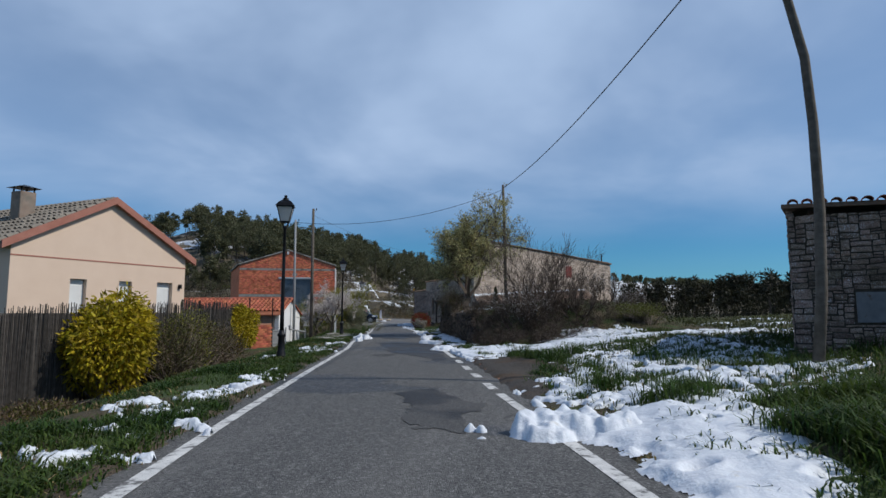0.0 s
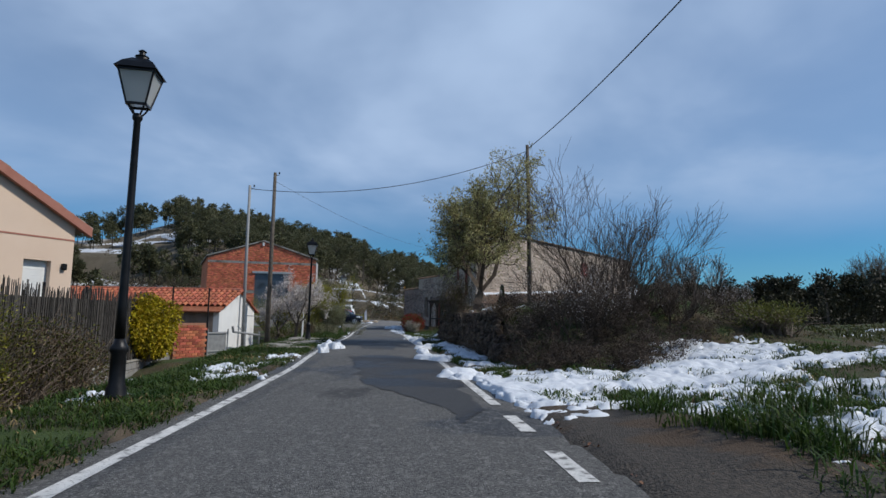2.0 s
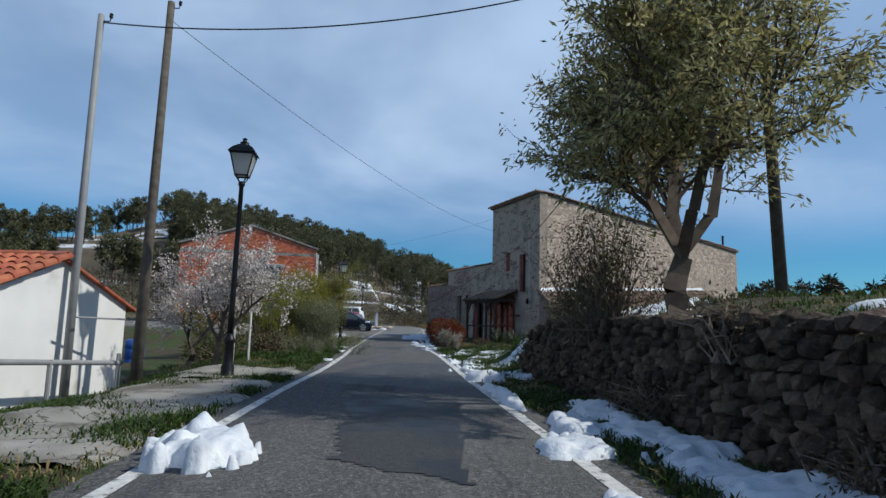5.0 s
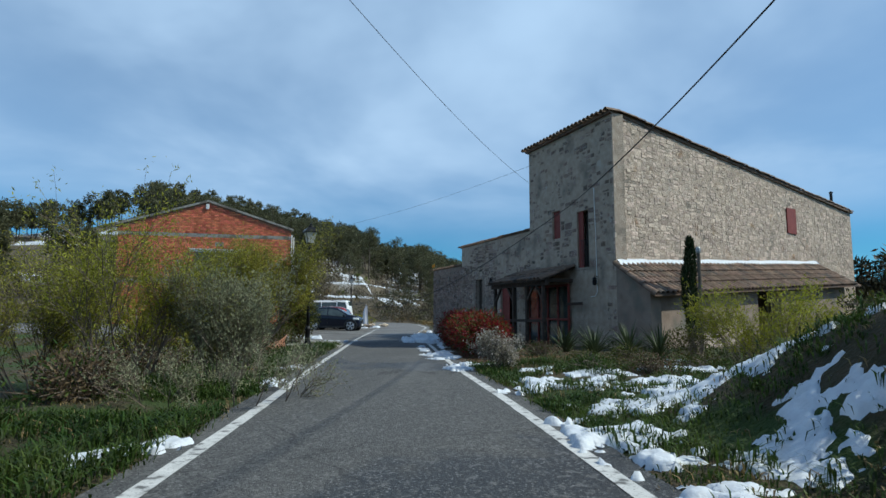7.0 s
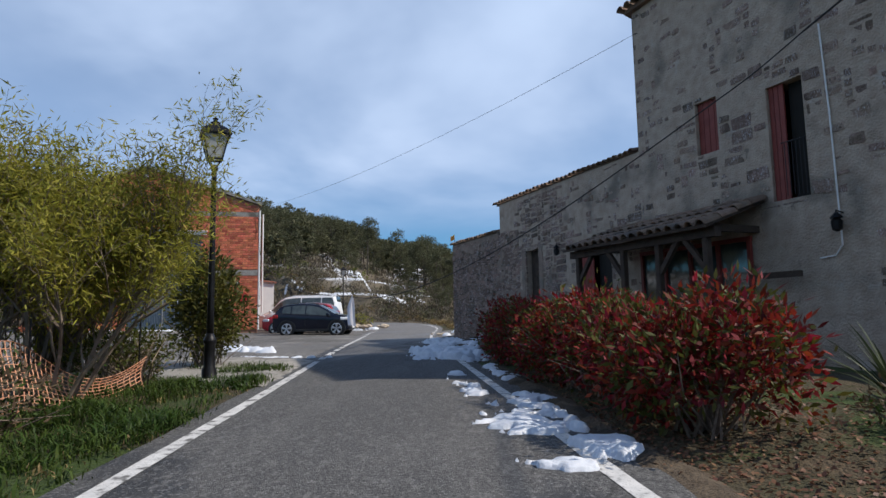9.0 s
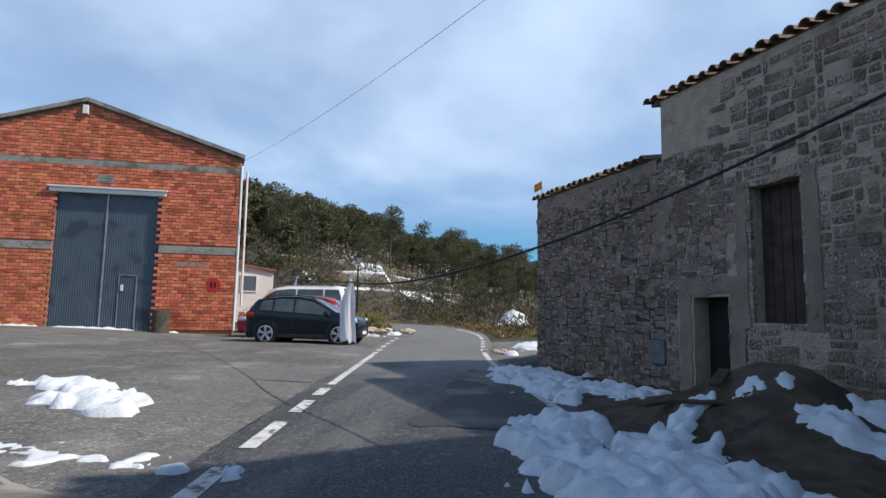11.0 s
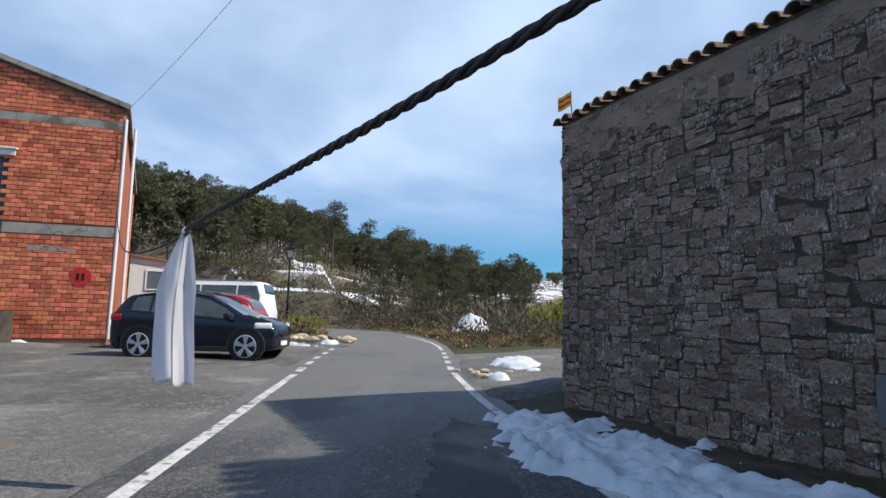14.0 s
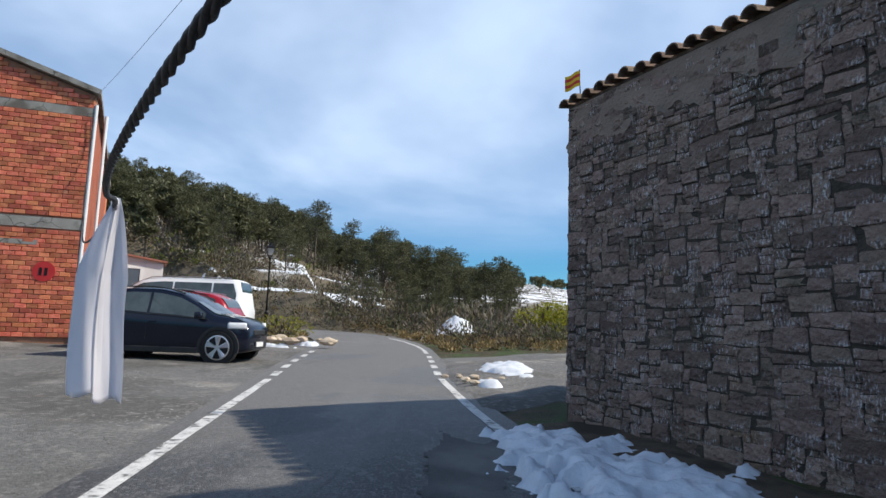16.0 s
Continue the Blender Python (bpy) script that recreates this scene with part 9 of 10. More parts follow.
def bush_blob(name, label, category, at, radii, n, leaf, size, seed, twig_n=60, bark=None, droop=0.0, group="", second=None, n2=0, hollow=0.55, lumps=9):
    """Leafy bush: leaves thick in an uneven shell of lumps over bare inner twigs."""
    rng = np.random.default_rng(seed)
    root = thing(name, label, category, at, group=group)
    rx, ry, rz = radii
    C = rng.normal(size=(lumps, 3))
    C /= np.linalg.norm(C, axis=1, keepdims=True)
    C = C * rng.uniform(0.35, 0.7, (lumps, 1)) * (rx, ry, rz) + (0, 0, rz * 0.95)
    C[:, 2] = np.maximum(C[:, 2], rz * 0.3)
    segs = []
    for k in range(twig_n):
        c = C[rng.integers(lumps)] + rng.normal(size=3) * 0.3 * np.array((rx, ry, rz))
        c[2] = max(c[2], 0.15)
        b = np.array((rng.normal() * rx * 0.18, rng.normal() * ry * 0.18, -0.1))
        m = (b + c) / 2 + rng.normal(size=3) * 0.08 + (0, 0, 0.1)
        segs += [(*b, *m, 0.013, 0.009), (*m, *c, 0.009, 0.003)]
    Acc().twigs(segs).ob("branch_work", bark or M["twig"], root)["kind"] = "stuff"
    for lm, cnt, nm in ((leaf, n, "foliage"), (second, n2, "inner_foliage")):
        if lm is None or not cnt:
            continue
        k = rng.integers(lumps, size=cnt)
        v = rng.normal(size=(cnt, 3))
        v /= np.linalg.norm(v, axis=1, keepdims=True)
        rad = rng.uniform(hollow, 1.0, (cnt, 1)) ** 0.6 * rng.uniform(0.40, 0.60, (lumps, 1))[k]
        P = C[k] + v * rad * (rx, ry, rz)
        P += 0.05 * rng.normal(size=P.shape)
        P[:, 2] = np.abs(P[:, 2]) * 1.0 + 0.02
        D = v + rng.normal(size=(cnt, 3)) * 0.7 + (0, 0, 0.35 - droop)
        Acc().leaves(P, D, size[0], size[1], rng).ob(nm, lm, root)["kind"] = "stuff"
    return root


# left: gardens by the beige house
for k, (x, y, rx, ry, h, a_, b_) in enumerate(((-6.0, 16.0, 0.95, 1.3, 1.2, "dark_leaf", "olive_leaf"), (-5.5, 14.4, 0.95, 1.3, 1.05, "dark_leaf", "bramble_leaf"), (-5.9, 18.3, 0.8, 1.2, 0.75, "bramble_leaf", "dark_leaf"), (-5.3, 9.4, 0.6, 1.2, 0.26, "bramble_leaf", "dark_leaf"), (-4.9, 7.0, 0.6, 1.3, 0.28, "bramble_leaf", "scrub"))):
    bush_blob("hedge_bush", "untidy brown and olive hedge bush before the garden fence", "bush", (x, y, gz(x, y) - 0.05), (rx, ry, h), 4200, M[a_], (0.07, 0.028), 680 + k, 420, group="garden hedge", lumps=18, second=M[b_], n2=2600)
bush_blob("shrub", "large golden-green leafy shrub before the reed fence", "shrub", (-6.2, 12.9, gz(-6.2, 12.9) + 0.25), (0.95, 1.1, 1.32), 10500, M["yellow_leaf"], (0.15, 0.065), 1, 80, droop=0.9, lumps=16)
bush_blob("shrub", "brown half-bare hedge shrub with few green leaves", "shrub", (-6.0, 17.2, gz(-6.0, 17.2)), (0.9, 1.8, 0.9), 3600, M["bramble_leaf"], (0.07, 0.03), 2, 500, second=M["dark_leaf"], n2=3000, lumps=16)
bush_blob("ivy", "bright yellow-green ivy hanging over the block wall", "ivy", (-7.80, 25.0, -1.5), (0.45, 1.15, 1.12), 13000, M["yellow_leaf"], (0.11, 0.06), 5, 60, droop=1.2, lumps=16)
tree("blossom_tree", "small almond tree in white blossom", "tree", (-6.25, 34.4, gz(-6.25, 34.4)), 11, 4, 1.35, 0.045, 3, 5, 0.5, 0.14, M["bark"], M["grey_leaf"], 1, (0.04, 0.015), 0.04, 0.18, (0.05, 0), M["blossom"], 5, (0.05, 0.045), trunk=0.7, fan=0.7)
tree("blossom_tree", "second small almond tree in white blossom", "tree", (-7.6, 36.0, gz(-7.6, 36)), 12, 4, 1.3, 0.04, 3, 5, 0.5, 0.14, M["bark"], M["grey_leaf"], 1, (0.04, 0.015), 0.04, 0.18, (0, 0), M["blossom"], 5, (0.05, 0.045), trunk=0.6, fan=0.7)
for k, (x, y, h, lm, sp) in enumerate(((-8.0, 42.7, 1.75, "young_leaf", 0.42), (-8.9, 45.6, 1.0, "young_leaf", 0.4), (-10.2, 43.6, 1.5, "olive_leaf", 0.5))):
    tree("willow_shrub", "many-stemmed shrub with fresh yellow-green leaves", "shrub", (x, y, gz(x, y)), 20 + k, 10, h, 0.020, 2, 8, 0.42, 0.13, M["twig"], M[lm], 8, (0.065, 0.019), 0.07, 0.25, fan=sp, droop=0.3, group="roadside shrubs")
tree("willow", "tall bright green willow with drooping slender leaves", "tree", (-9.25, 51.5, gz(-9.25, 51.5)), 31, 13, 2.0, 0.035, 3, 5, 0.45, 0.12, M["twig"], M["olive_leaf"], 7, (0.11, 0.02), 0.08, 0.28, fan=0.4, droop=0.7)
bush_blob("willow_thicket", "tall olive-green willow growth behind the orange net", "shrub", (-10.2, 53.0, gz(-10.2, 53.0) + 0.5), (1.1, 1.1, 1.6), 9000, M["olive_leaf"], (0.12, 0.024), 37, 160, droop=1.0, lumps=18, second=M["dark_leaf"], n2=1500)
bush_blob("willow_thicket", "drooping olive-green willow growth down to the ground", "shrub", (-9.3, 51.5, gz(-9.3, 51.5) + 1.1), (1.45, 1.4, 1.3), 11500, M["olive_leaf"], (0.12, 0.022), 36, 160, droop=1.3, lumps=18, second=M["bramble_leaf"], n2=1500)
bush_blob("shrub", "dense dark green glossy shrub beside the lamp", "shrub", (-9.4, 56.1, gz(-9.4, 56.1)), (1.05, 0.95, 1.25), 6500, M["dark_leaf"], (0.12, 0.05), 33, 60, lumps=14)
tree("grey_shrub", "grey-green shrub with narrow leaves", "shrub", (-6.45, 43.0, gz(-6.45, 43.0)), 34, 14, 1.1, 0.014, 2, 7, 0.34, 0.10, M["twig"], M["grey_leaf"], 10, (0.07, 0.015), 0.05, 0.3, fan=0.24)
tree("dry_shrub", "low pale dry shrub at the road's edge", "shrub", (-5.55, 40.9, gz(-5.55, 40.9)), 35, 16, 0.6, 0.009, 2, 5, 0.45, 0.14, M["twig"], M["grey_leaf"], 4, (0.05, 0.012), 0.04, 0.1, fan=0.9)

for k, (x, y, rx, h, lm) in enumerate(((-8.7, 49.2, 0.8, 0.4, "bramble_leaf"), (-9.3, 47.8, 0.9, 0.55, "bramble_leaf"), (-9.0, 52.8, 0.8, 0.5, "dark_leaf"), (-8.2, 46.6, 0.7, 0.4, "dark_leaf"), (-8.7, 44.4, 0.8, 0.45, "bramble_leaf"), (-7.4, 40.8, 0.7, 0.4, "bramble_leaf"), (-8.0, 38.6, 0.9, 0.5, "dark_leaf"))):
    bush_blob("undergrowth", "tangled brown undergrowth below the roadside shrubs", "undergrowth", (x, y, gz(x, y) - 0.05), (rx, 1.0, h), 2200, M[lm], (0.08, 0.03), 640 + k, 160, group="undergrowth", lumps=12, second=M["grass"], n2=600)
# Garden weeds; the clumps at y 35 to 39 are added to darken the shaded bank.
for k, (x, y, r, h, lm) in enumerate(((0.2, 46.0, 0.6, 0.22, "dark_leaf"), (-0.1, 44.6, 0.5, 0.2, "grass"), (1.2, 47.3, 0.6, 0.25, "dark_leaf"), (1.0, 44.6, 0.6, 0.22, "bramble_leaf"), (2.2, 45.6, 0.6, 0.25, "dark_leaf"), (-0.6, 48.6, 0.5, 0.22, "bramble_leaf"), (1.0, 36.6, 0.7, 0.2, "dark_leaf"), (1.5, 37.9, 0.7, 0.22, "bramble_leaf"), (0.6, 35.5, 0.6, 0.2, "bramble_leaf"), (2.0, 39.2, 0.7, 0.2, "dark_leaf"), (1.9, 36.4, 0.8, 0.25, "dark_leaf"))):
    bush_blob("weed_clump", "low dark weeds on rough ground, some added to darken the bank", "weeds", (x, y, gz(x, y) - 0.03), (r, r, h * 0.75), 1100, M[lm], (0.06, 0.02), 660 + k, 60, group="garden weeds", lumps=9, second=M["grass"], n2=300)
# right: thicket, tree on the bank, garden
for k, (x, y, n, L, lv, kd, sp, white) in enumerate(((4.75, 21.4, 7, 2.05, 3, 6, 0.42, 0), (5.7, 22.0, 7, 1.05, 3, 6, 0.40, 0), (7.6, 23.2, 6, 0.8, 3, 5, 0.38, 1), (6.3, 21.6, 6, 0.8, 3, 6, 0.38, 0), (4.1, 20.9, 8, 1.2, 3, 6, 0.45, 1), (9.0, 24.6, 6, 0.75, 3, 5, 0.38, 1))):
    tree("bare_bush", "leafless dark thorny bush on the bank", "bush", (x, y, gz(x, y) - 0.05), 40 + k, n, L, 0.026, lv, kd, sp, 0.15, M["dark_twig"], None, 0, jitter=0.03, lift=0.26, fan=0.6, second=M["blossom"] if white else None, per_second=white, second_size=(0.03, 0.02), group="bare bushes", cut=0.35, min_r=0.0034)
for k, (x, y, L) in enumerate(((3.9, 20.4, 0.7), (4.1, 21.5, 0.65), (4.7, 20.2, 0.65), (3.8, 19.5, 0.5), (5.6, 21.2, 0.55), (3.6, 22.8, 0.45), (4.4, 19.4, 0.45), (7.0, 22.2, 0.4))):
    tree("bramble", "tangled brown bramble hanging over the bank", "bush", (x, y, gz(x, y)), 50 + k, 12, L, 0.013, 3, 5, 0.6, 0.24, M["dark_twig"], M["dead_leaf"], 2, (0.045, 0.02), 0.05, -0.03, fan=1.2, group="brambles", cut=0.6)
for k, (x, y) in enumerate(((2.0, 24.2), (1.75, 25.8), (1.6, 27.6), (1.3, 29.0), (2.5, 23.0), (1.1, 33.0))):
    bush_blob("wall_scrub", "low brown scrub on top of the dry stone wall", "scrub", (x, y, gz(x + 0.2, y) - 0.05), (0.5, 0.9, 0.26), 900, M["bramble_leaf"], (0.06, 0.02), 600 + k, 120, droop=0.8, group="wall scrub", lumps=10)
tree("bank_tree", "tall ragged tree with silvery olive leaves on a crooked dark trunk", "tree", (1.95, 30.35, gz(1.95, 30.35)), 63, 5, 3.0, 0.10, 3, 6, 0.50, 0.20, M["dark_twig"], M["silver_leaf"], 10, (0.125, 0.038), 0.07, 0.12, (0.08, 0.05), fan=0.42, trunk=1.0, second=M["bramble_leaf"], per_second=2, second_size=(0.10, 0.03), droop=0.6, cut=0.88)
bush_blob("hanging_shrub", "weeping brown-green shrub under the olive-leaved tree", "shrub", (1.2, 31.4, gz(1.2, 31.4)), (1.0, 1.1, 1.15), 4200, M["bramble_leaf"], (0.075, 0.02), 97, 260, droop=1.5, second=M["dark_leaf"], n2=1800, lumps=18)
tree("young_shrub", "sparse young shrub with fresh green leaves on the bank", "shrub", (3.8, 46.0, gz(3.8, 46.0)), 64, 9, 1.15, 0.012, 2, 8, 0.42, 0.14, M["twig"], M["young_leaf"], 5, (0.08, 0.022), 0.05, 0.2, fan=0.7)
tree("young_shrub", "low young shrub beside the lean-to", "shrub", (4.6, 47.6, gz(4.6, 47.6)), 65, 8, 0.7, 0.012, 2, 6, 0.42, 0.14, M["twig"], M["young_leaf"], 3, (0.07, 0.02), 0.05, 0.2, fan=0.8)
tree("white_shrub", "arching shrub covered in pale grey-cream flowers beside the road", "shrub", (-1.82, 45.3, gz(-1.82, 45.3)), 66, 12, 0.46, 0.007, 3, 4, 0.36, 0.15, M["dark_twig"], M["pale_leaf"], 4, (0.038, 0.022), 0.04, 0.22, fan=0.17, second=M["blossom"], per_second=1, second_size=(0.026, 0.022), cut=0.55, droop=0.4)


def red_hedge():
    """Clipped hedge of red-leaved shrubs in a row before the porch."""
    rng = np.random.default_rng(71)
    k = 0
    for u in np.linspace(0, 1, 9):
        x, y = -3.1 + 1.02 * u, 57.0 - 8.0 * u
        h = 0.63 - 0.06 * u
        bush_blob("hedge_shrub", "red-leaved clipped hedge shrub with green inner leaves", "hedge", (x, y, gz(x, y)), (0.74, 0.85, h), 3000, M["red_leaf"], (0.09, 0.036), 700 + k, 60, group="red hedge", lumps=16, second=M["dark_leaf"], n2=1700)
        k += 1


red_hedge()


def cypress():
    rng = np.random.default_rng(81)
    root = thing("cypress", "slim dark green cypress beside the lean-to", "tree", (4.1, 51.4, gz(4.1, 51.4)))
    Acc().tube([(0, 0, -0.1), (0.02, 0, 1.6), (0.03, 0.02, 3.05)], [0.05, 0.035, 0.01], 8).ob("trunk", M["bark"], root)
    n = 3600
    t = rng.random(n) ** 0.8
    r = 0.185 * np.sin(np.pi * np.clip(0.08 + 0.92 * t, 0, 1)) ** 0.55 * (0.75 + 0.35 * rng.random(n))
    w = rng.uniform(0, 2 * np.pi, n)
    P = np.stack([r * np.cos(w) + 0.04 * np.sin(t * 9), r * np.sin(w), 0.25 + 3.1 * t], -1)
    D = np.stack([np.cos(w) * 0.3, np.sin(w) * 0.3, np.ones(n)], -1) + rng.normal(size=(n, 3)) * 0.3
    Acc().leaves(P, D, 0.14, 0.04, rng).ob("crown", M["cypress"], root)


cypress()


def yucca(at, n, L, seed, label):
    rng = np.random.default_rng(seed)
    root = thing("yucca", label, "plant", at)
    for k in range(n):
        w, e = rng.uniform(0, 2 * math.pi), rng.uniform(0.5, 1.35)
        l = L * rng.uniform(0.7, 1.15)
        V, seg = [], 4
        for i in range(seg + 1):
            t = i / seg
            r, z = l * t * math.cos(e), l * t * math.sin(e) - 0.25 * l * t * t
            wd = 0.028 * (1 - t) ** 0.7 + 0.002
            c, s = math.cos(w), math.sin(w)
            V += [(c * r - s * wd, s * r + c * wd, z), (c * r, s * r, z - wd * 0.5), (c * r + s * wd, s * r - c * wd, z)]
        F = [(i * 3 + j, i * 3 + j + 1, i * 3 + j + 4, i * 3 + j + 3) for i in range(seg) for j in range(2)]
        Acc().add(V, F).ob("leaf", M["yucca"], root)


M["yucca"] = leaf_mat("yucca_leaves", (0.045, 0.065, 0.030), (0.09, 0.11, 0.05), 0.15, 0.3)
for k, (x, y, n) in enumerate(((0.9, 49.7, 46), (1.7, 49.2, 40), (2.4, 48.9, 36), (0.2, 50.3, 30))):
    yucca((x, y, gz(x, y)), n + 20, 1.1, 90 + k, "spiky dark green yucca clump in the garden")
bush_blob("shrub", "low dark garden shrub", "shrub", (3.0, 48.2, gz(3.0, 48.2)), (0.7, 0.6, 0.45), 1500, M["dark_leaf"], (0.06, 0.03), 95, 40, lumps=8)
bush_blob("shrub", "fresh green bush at the far side of the side track", "shrub", (0.6, 96.5, gz(0.6, 96.5)), (2.4, 1.6, 1.2), 3000, M["young_leaf"], (0.2, 0.08), 99, 40, lumps=14)
bush_blob("shrub", "low green shrubs by the far street lamp", "shrub", (-13.4, 90.4, gz(-13.4, 90.4)), (1.4, 1.0, 0.55), 1500, M["young_leaf"], (0.12, 0.05), 96, 20, lumps=8)


bush_blob("weed_clump", "olive weeds at the field's edge", "weeds", (8.6, 21.4, gz(8.6, 21.4)), (1.3, 0.8, 0.35), 2200, M["green_scrub0"], (0.09, 0.03), 690, 160, lumps=12)
# ---- grass ----
def bare_shoulder(X, Y):
    """Trodden gravel and leaf litter beside the broken line."""
    return (Y > 7.0) & (Y < 14.6) & (X - right_x(Y) < 0.75 + 0.9 * np.exp(-((Y - 12.0) / 1.8) ** 2) + 0.4 * fbm(X / 0.8, Y / 0.8, 88)) & (X > right_x(Y))


def grass(name, label, seed, count, xy, keep, height, material, blades=7, spread=0.07, patch=0.9, cut=-0.03, wide=0.006, through_snow=False):
    rng = np.random.default_rng(seed)
    (x0, x1), (y0, y1) = xy
    X, Y = x0 + (x1 - x0) * rng.random(count) ** 1.3, rng.uniform(y0, y1, count)
    X, Y = X + np.interp(Y, RIGHT_Y, RIGHT_X) if keep == "r" else np.interp(Y, LEFT_Y, LEFT_X) - X, Y
    dens = fbm(X / patch, Y / patch, seed + 1, 4)
    ok = (dens + rng.uniform(-0.25, 0.25, count) > cut) & ~bare_shoulder(X, Y)
    if not through_snow:
        ok &= ~under_snow(X, Y)
    X, Y, dens = X[ok], Y[ok], dens[ok]
    Z = ground_z(X, Y)
    n = len(X) * blades
    hs = np.repeat(height * (0.45 + 0.7 * rng.random(len(X)) + 0.9 * np.clip(dens, -0.2, 0.6)), blades)
    P = np.stack([np.repeat(X, blades) + rng.normal(size=n) * spread, np.repeat(Y, blades) + rng.normal(size=n) * spread, np.repeat(Z, blades) - 0.015], -1)
    w = rng.uniform(0, 2 * np.pi, n)
    h = hs * rng.uniform(0.4, 1.2, n)
    ln = rng.uniform(0.2, 1.1, n) * h
    D = np.stack([np.cos(w) * ln, np.sin(w) * ln, h * 0.8], -1)
    B = np.stack([-np.sin(w), np.cos(w), 0 * w], -1) * (wide * rng.uniform(0.6, 1.4, n))[:, None]
    Mid = P + D * 0.5 + np.stack([-np.cos(w) * ln * 0.22, -np.sin(w) * ln * 0.22, 0.2 * h], -1)
    a = Acc().quads(np.stack([P, Mid + B * 1.3, P + D, Mid - B * 1.3], 1))
    ob = a.ob(name, material)
    return tagged(ob, label, "grass", kind="stuff")


grass("grass", "short green grass on the road's left verge", 201, 25000, ((0.30, 3.8), (2, 34)), "l", 0.13, M["grass"])
grass("snowy_tufts", "tufts of grass standing through the melting snow", 211, 5200, ((0.7, 8.5), (2, 20)), "r", 0.14, M["grass"], 10, 0.06, patch=0.45, cut=0.16, through_snow=True)
grass("snowy_tufts", "dark tufts of grass standing through snow on the bank", 212, 3600, ((0.35, 6.0), (34.5, 47)), "r", 0.16, M["grass"], 10, 0.07, patch=0.5, cut=0.12, through_snow=True)
grass("snowy_tufts", "grass blades through snow on the left verge", 213, 1800, ((0.35, 3.0), (2, 24)), "l", 0.11, M["grass"], 9, 0.06, patch=0.4, cut=0.1, through_snow=True)
grass("grass", "green grass and weeds below the shrubs", 202, 14000, ((0.32, 4.4), (34.5, 55.5)), "l", 0.17, M["grass"])
grass("grass", "tufts of green grass between snow", 203, 17000, ((0.7, 8.5), (2, 20)), "r", 0.12, M["grass"], 8, 0.08)
# Grown tall and dense so its own shade replaces a missing cast shadow.
grass("long_grass", "long unkempt grass beside the snow, thickened to darken a shaded spot", 209, 5200, ((1.75, 4.6), (2.2, 5.6)), "r", 0.26, M["grass"], 9, 0.10, cut=-0.2)
grass("long_grass", "clumps of long dark grass rising out of the snow", 215, 9000, ((1.3, 9.0), (3.0, 14.5)), "r", 0.25, M["grass"], 10, 0.10, patch=0.6, cut=0.29, through_snow=True)
grass("grass", "grass at the foot of the bank", 204, 4500, ((0.32, 1.5), (19, 37)), "r", 0.10, M["grass"])
grass("grass", "grass on top of the bank", 205, 5500, ((1.7, 8), (21, 41)), "r", 0.13, M["grass"])
grass("grass", "garden grass before the house", 206, 8500, ((0.32, 6), (37, 46.6)), "r", 0.11, M["grass"])
grass("dry_grass", "dry straw grass along the verges", 207, 7000, ((0.25, 9), (2, 48)), "r", 0.10, M["dry_grass"], 6, cut=0.0)
grass("dry_grass", "dry straw grass along the left verge", 208, 5500, ((0.25, 4.5), (2, 54)), "l", 0.09, M["dry_grass"], 6, cut=0.0)


grass("field_grass", "rough olive grass over the open field", 214, 15000, ((6.0, 46.0), (10, 60)), "r", 0.20, M["field_grass"], 6, 0.22, patch=2.2, cut=-0.12, wide=0.02)


def leaf_litter(label, seed, n, centre, radii, size=0.05):
    """Fallen leaves lying on bare ground."""
    rng = np.random.default_rng(seed)
    X, Y = centre[0] + rng.normal(size=n) * radii[0], centre[1] + rng.normal(size=n) * radii[1]
    ok = (X > right_x(Y) + 0.3) | (X < left_x(Y) - 0.3)
    X, Y = X[ok], Y[ok]
    P = np.stack([X, Y, ground_z(X, Y) + 0.012], -1)
    D = rng.normal(size=P.shape) * (1, 1, 0.3)
    ob = Acc().leaves(P, D, size, size * 0.6, rng, 0.7).ob("leaf_litter", M["litter"])
    tagged(ob, label, "leaves", kind="stuff")


leaf_litter("reddish-brown fallen leaves on bare ground beside the road", 301, 5200, (4.0, 11.6), (0.65, 1.3))
leaf_litter("brown leaves and dirt at the road's edge", 304, 3000, (3.1, 13.5), (0.6, 0.9))
leaf_litter("brown fallen leaves under the red hedge", 302, 2600, (-2.6, 49.6), (0.55, 1.6), 0.04)
leaf_litter("brown leaves and twigs on bare soil by the hedge", 305, 3800, (-1.3, 48.2), (1.1, 1.3), 0.045)
leaf_litter("brown leaves at the foot of the stone wall", 303, 1400, (-4.0, 62.2), (0.4, 0.9), 0.04)


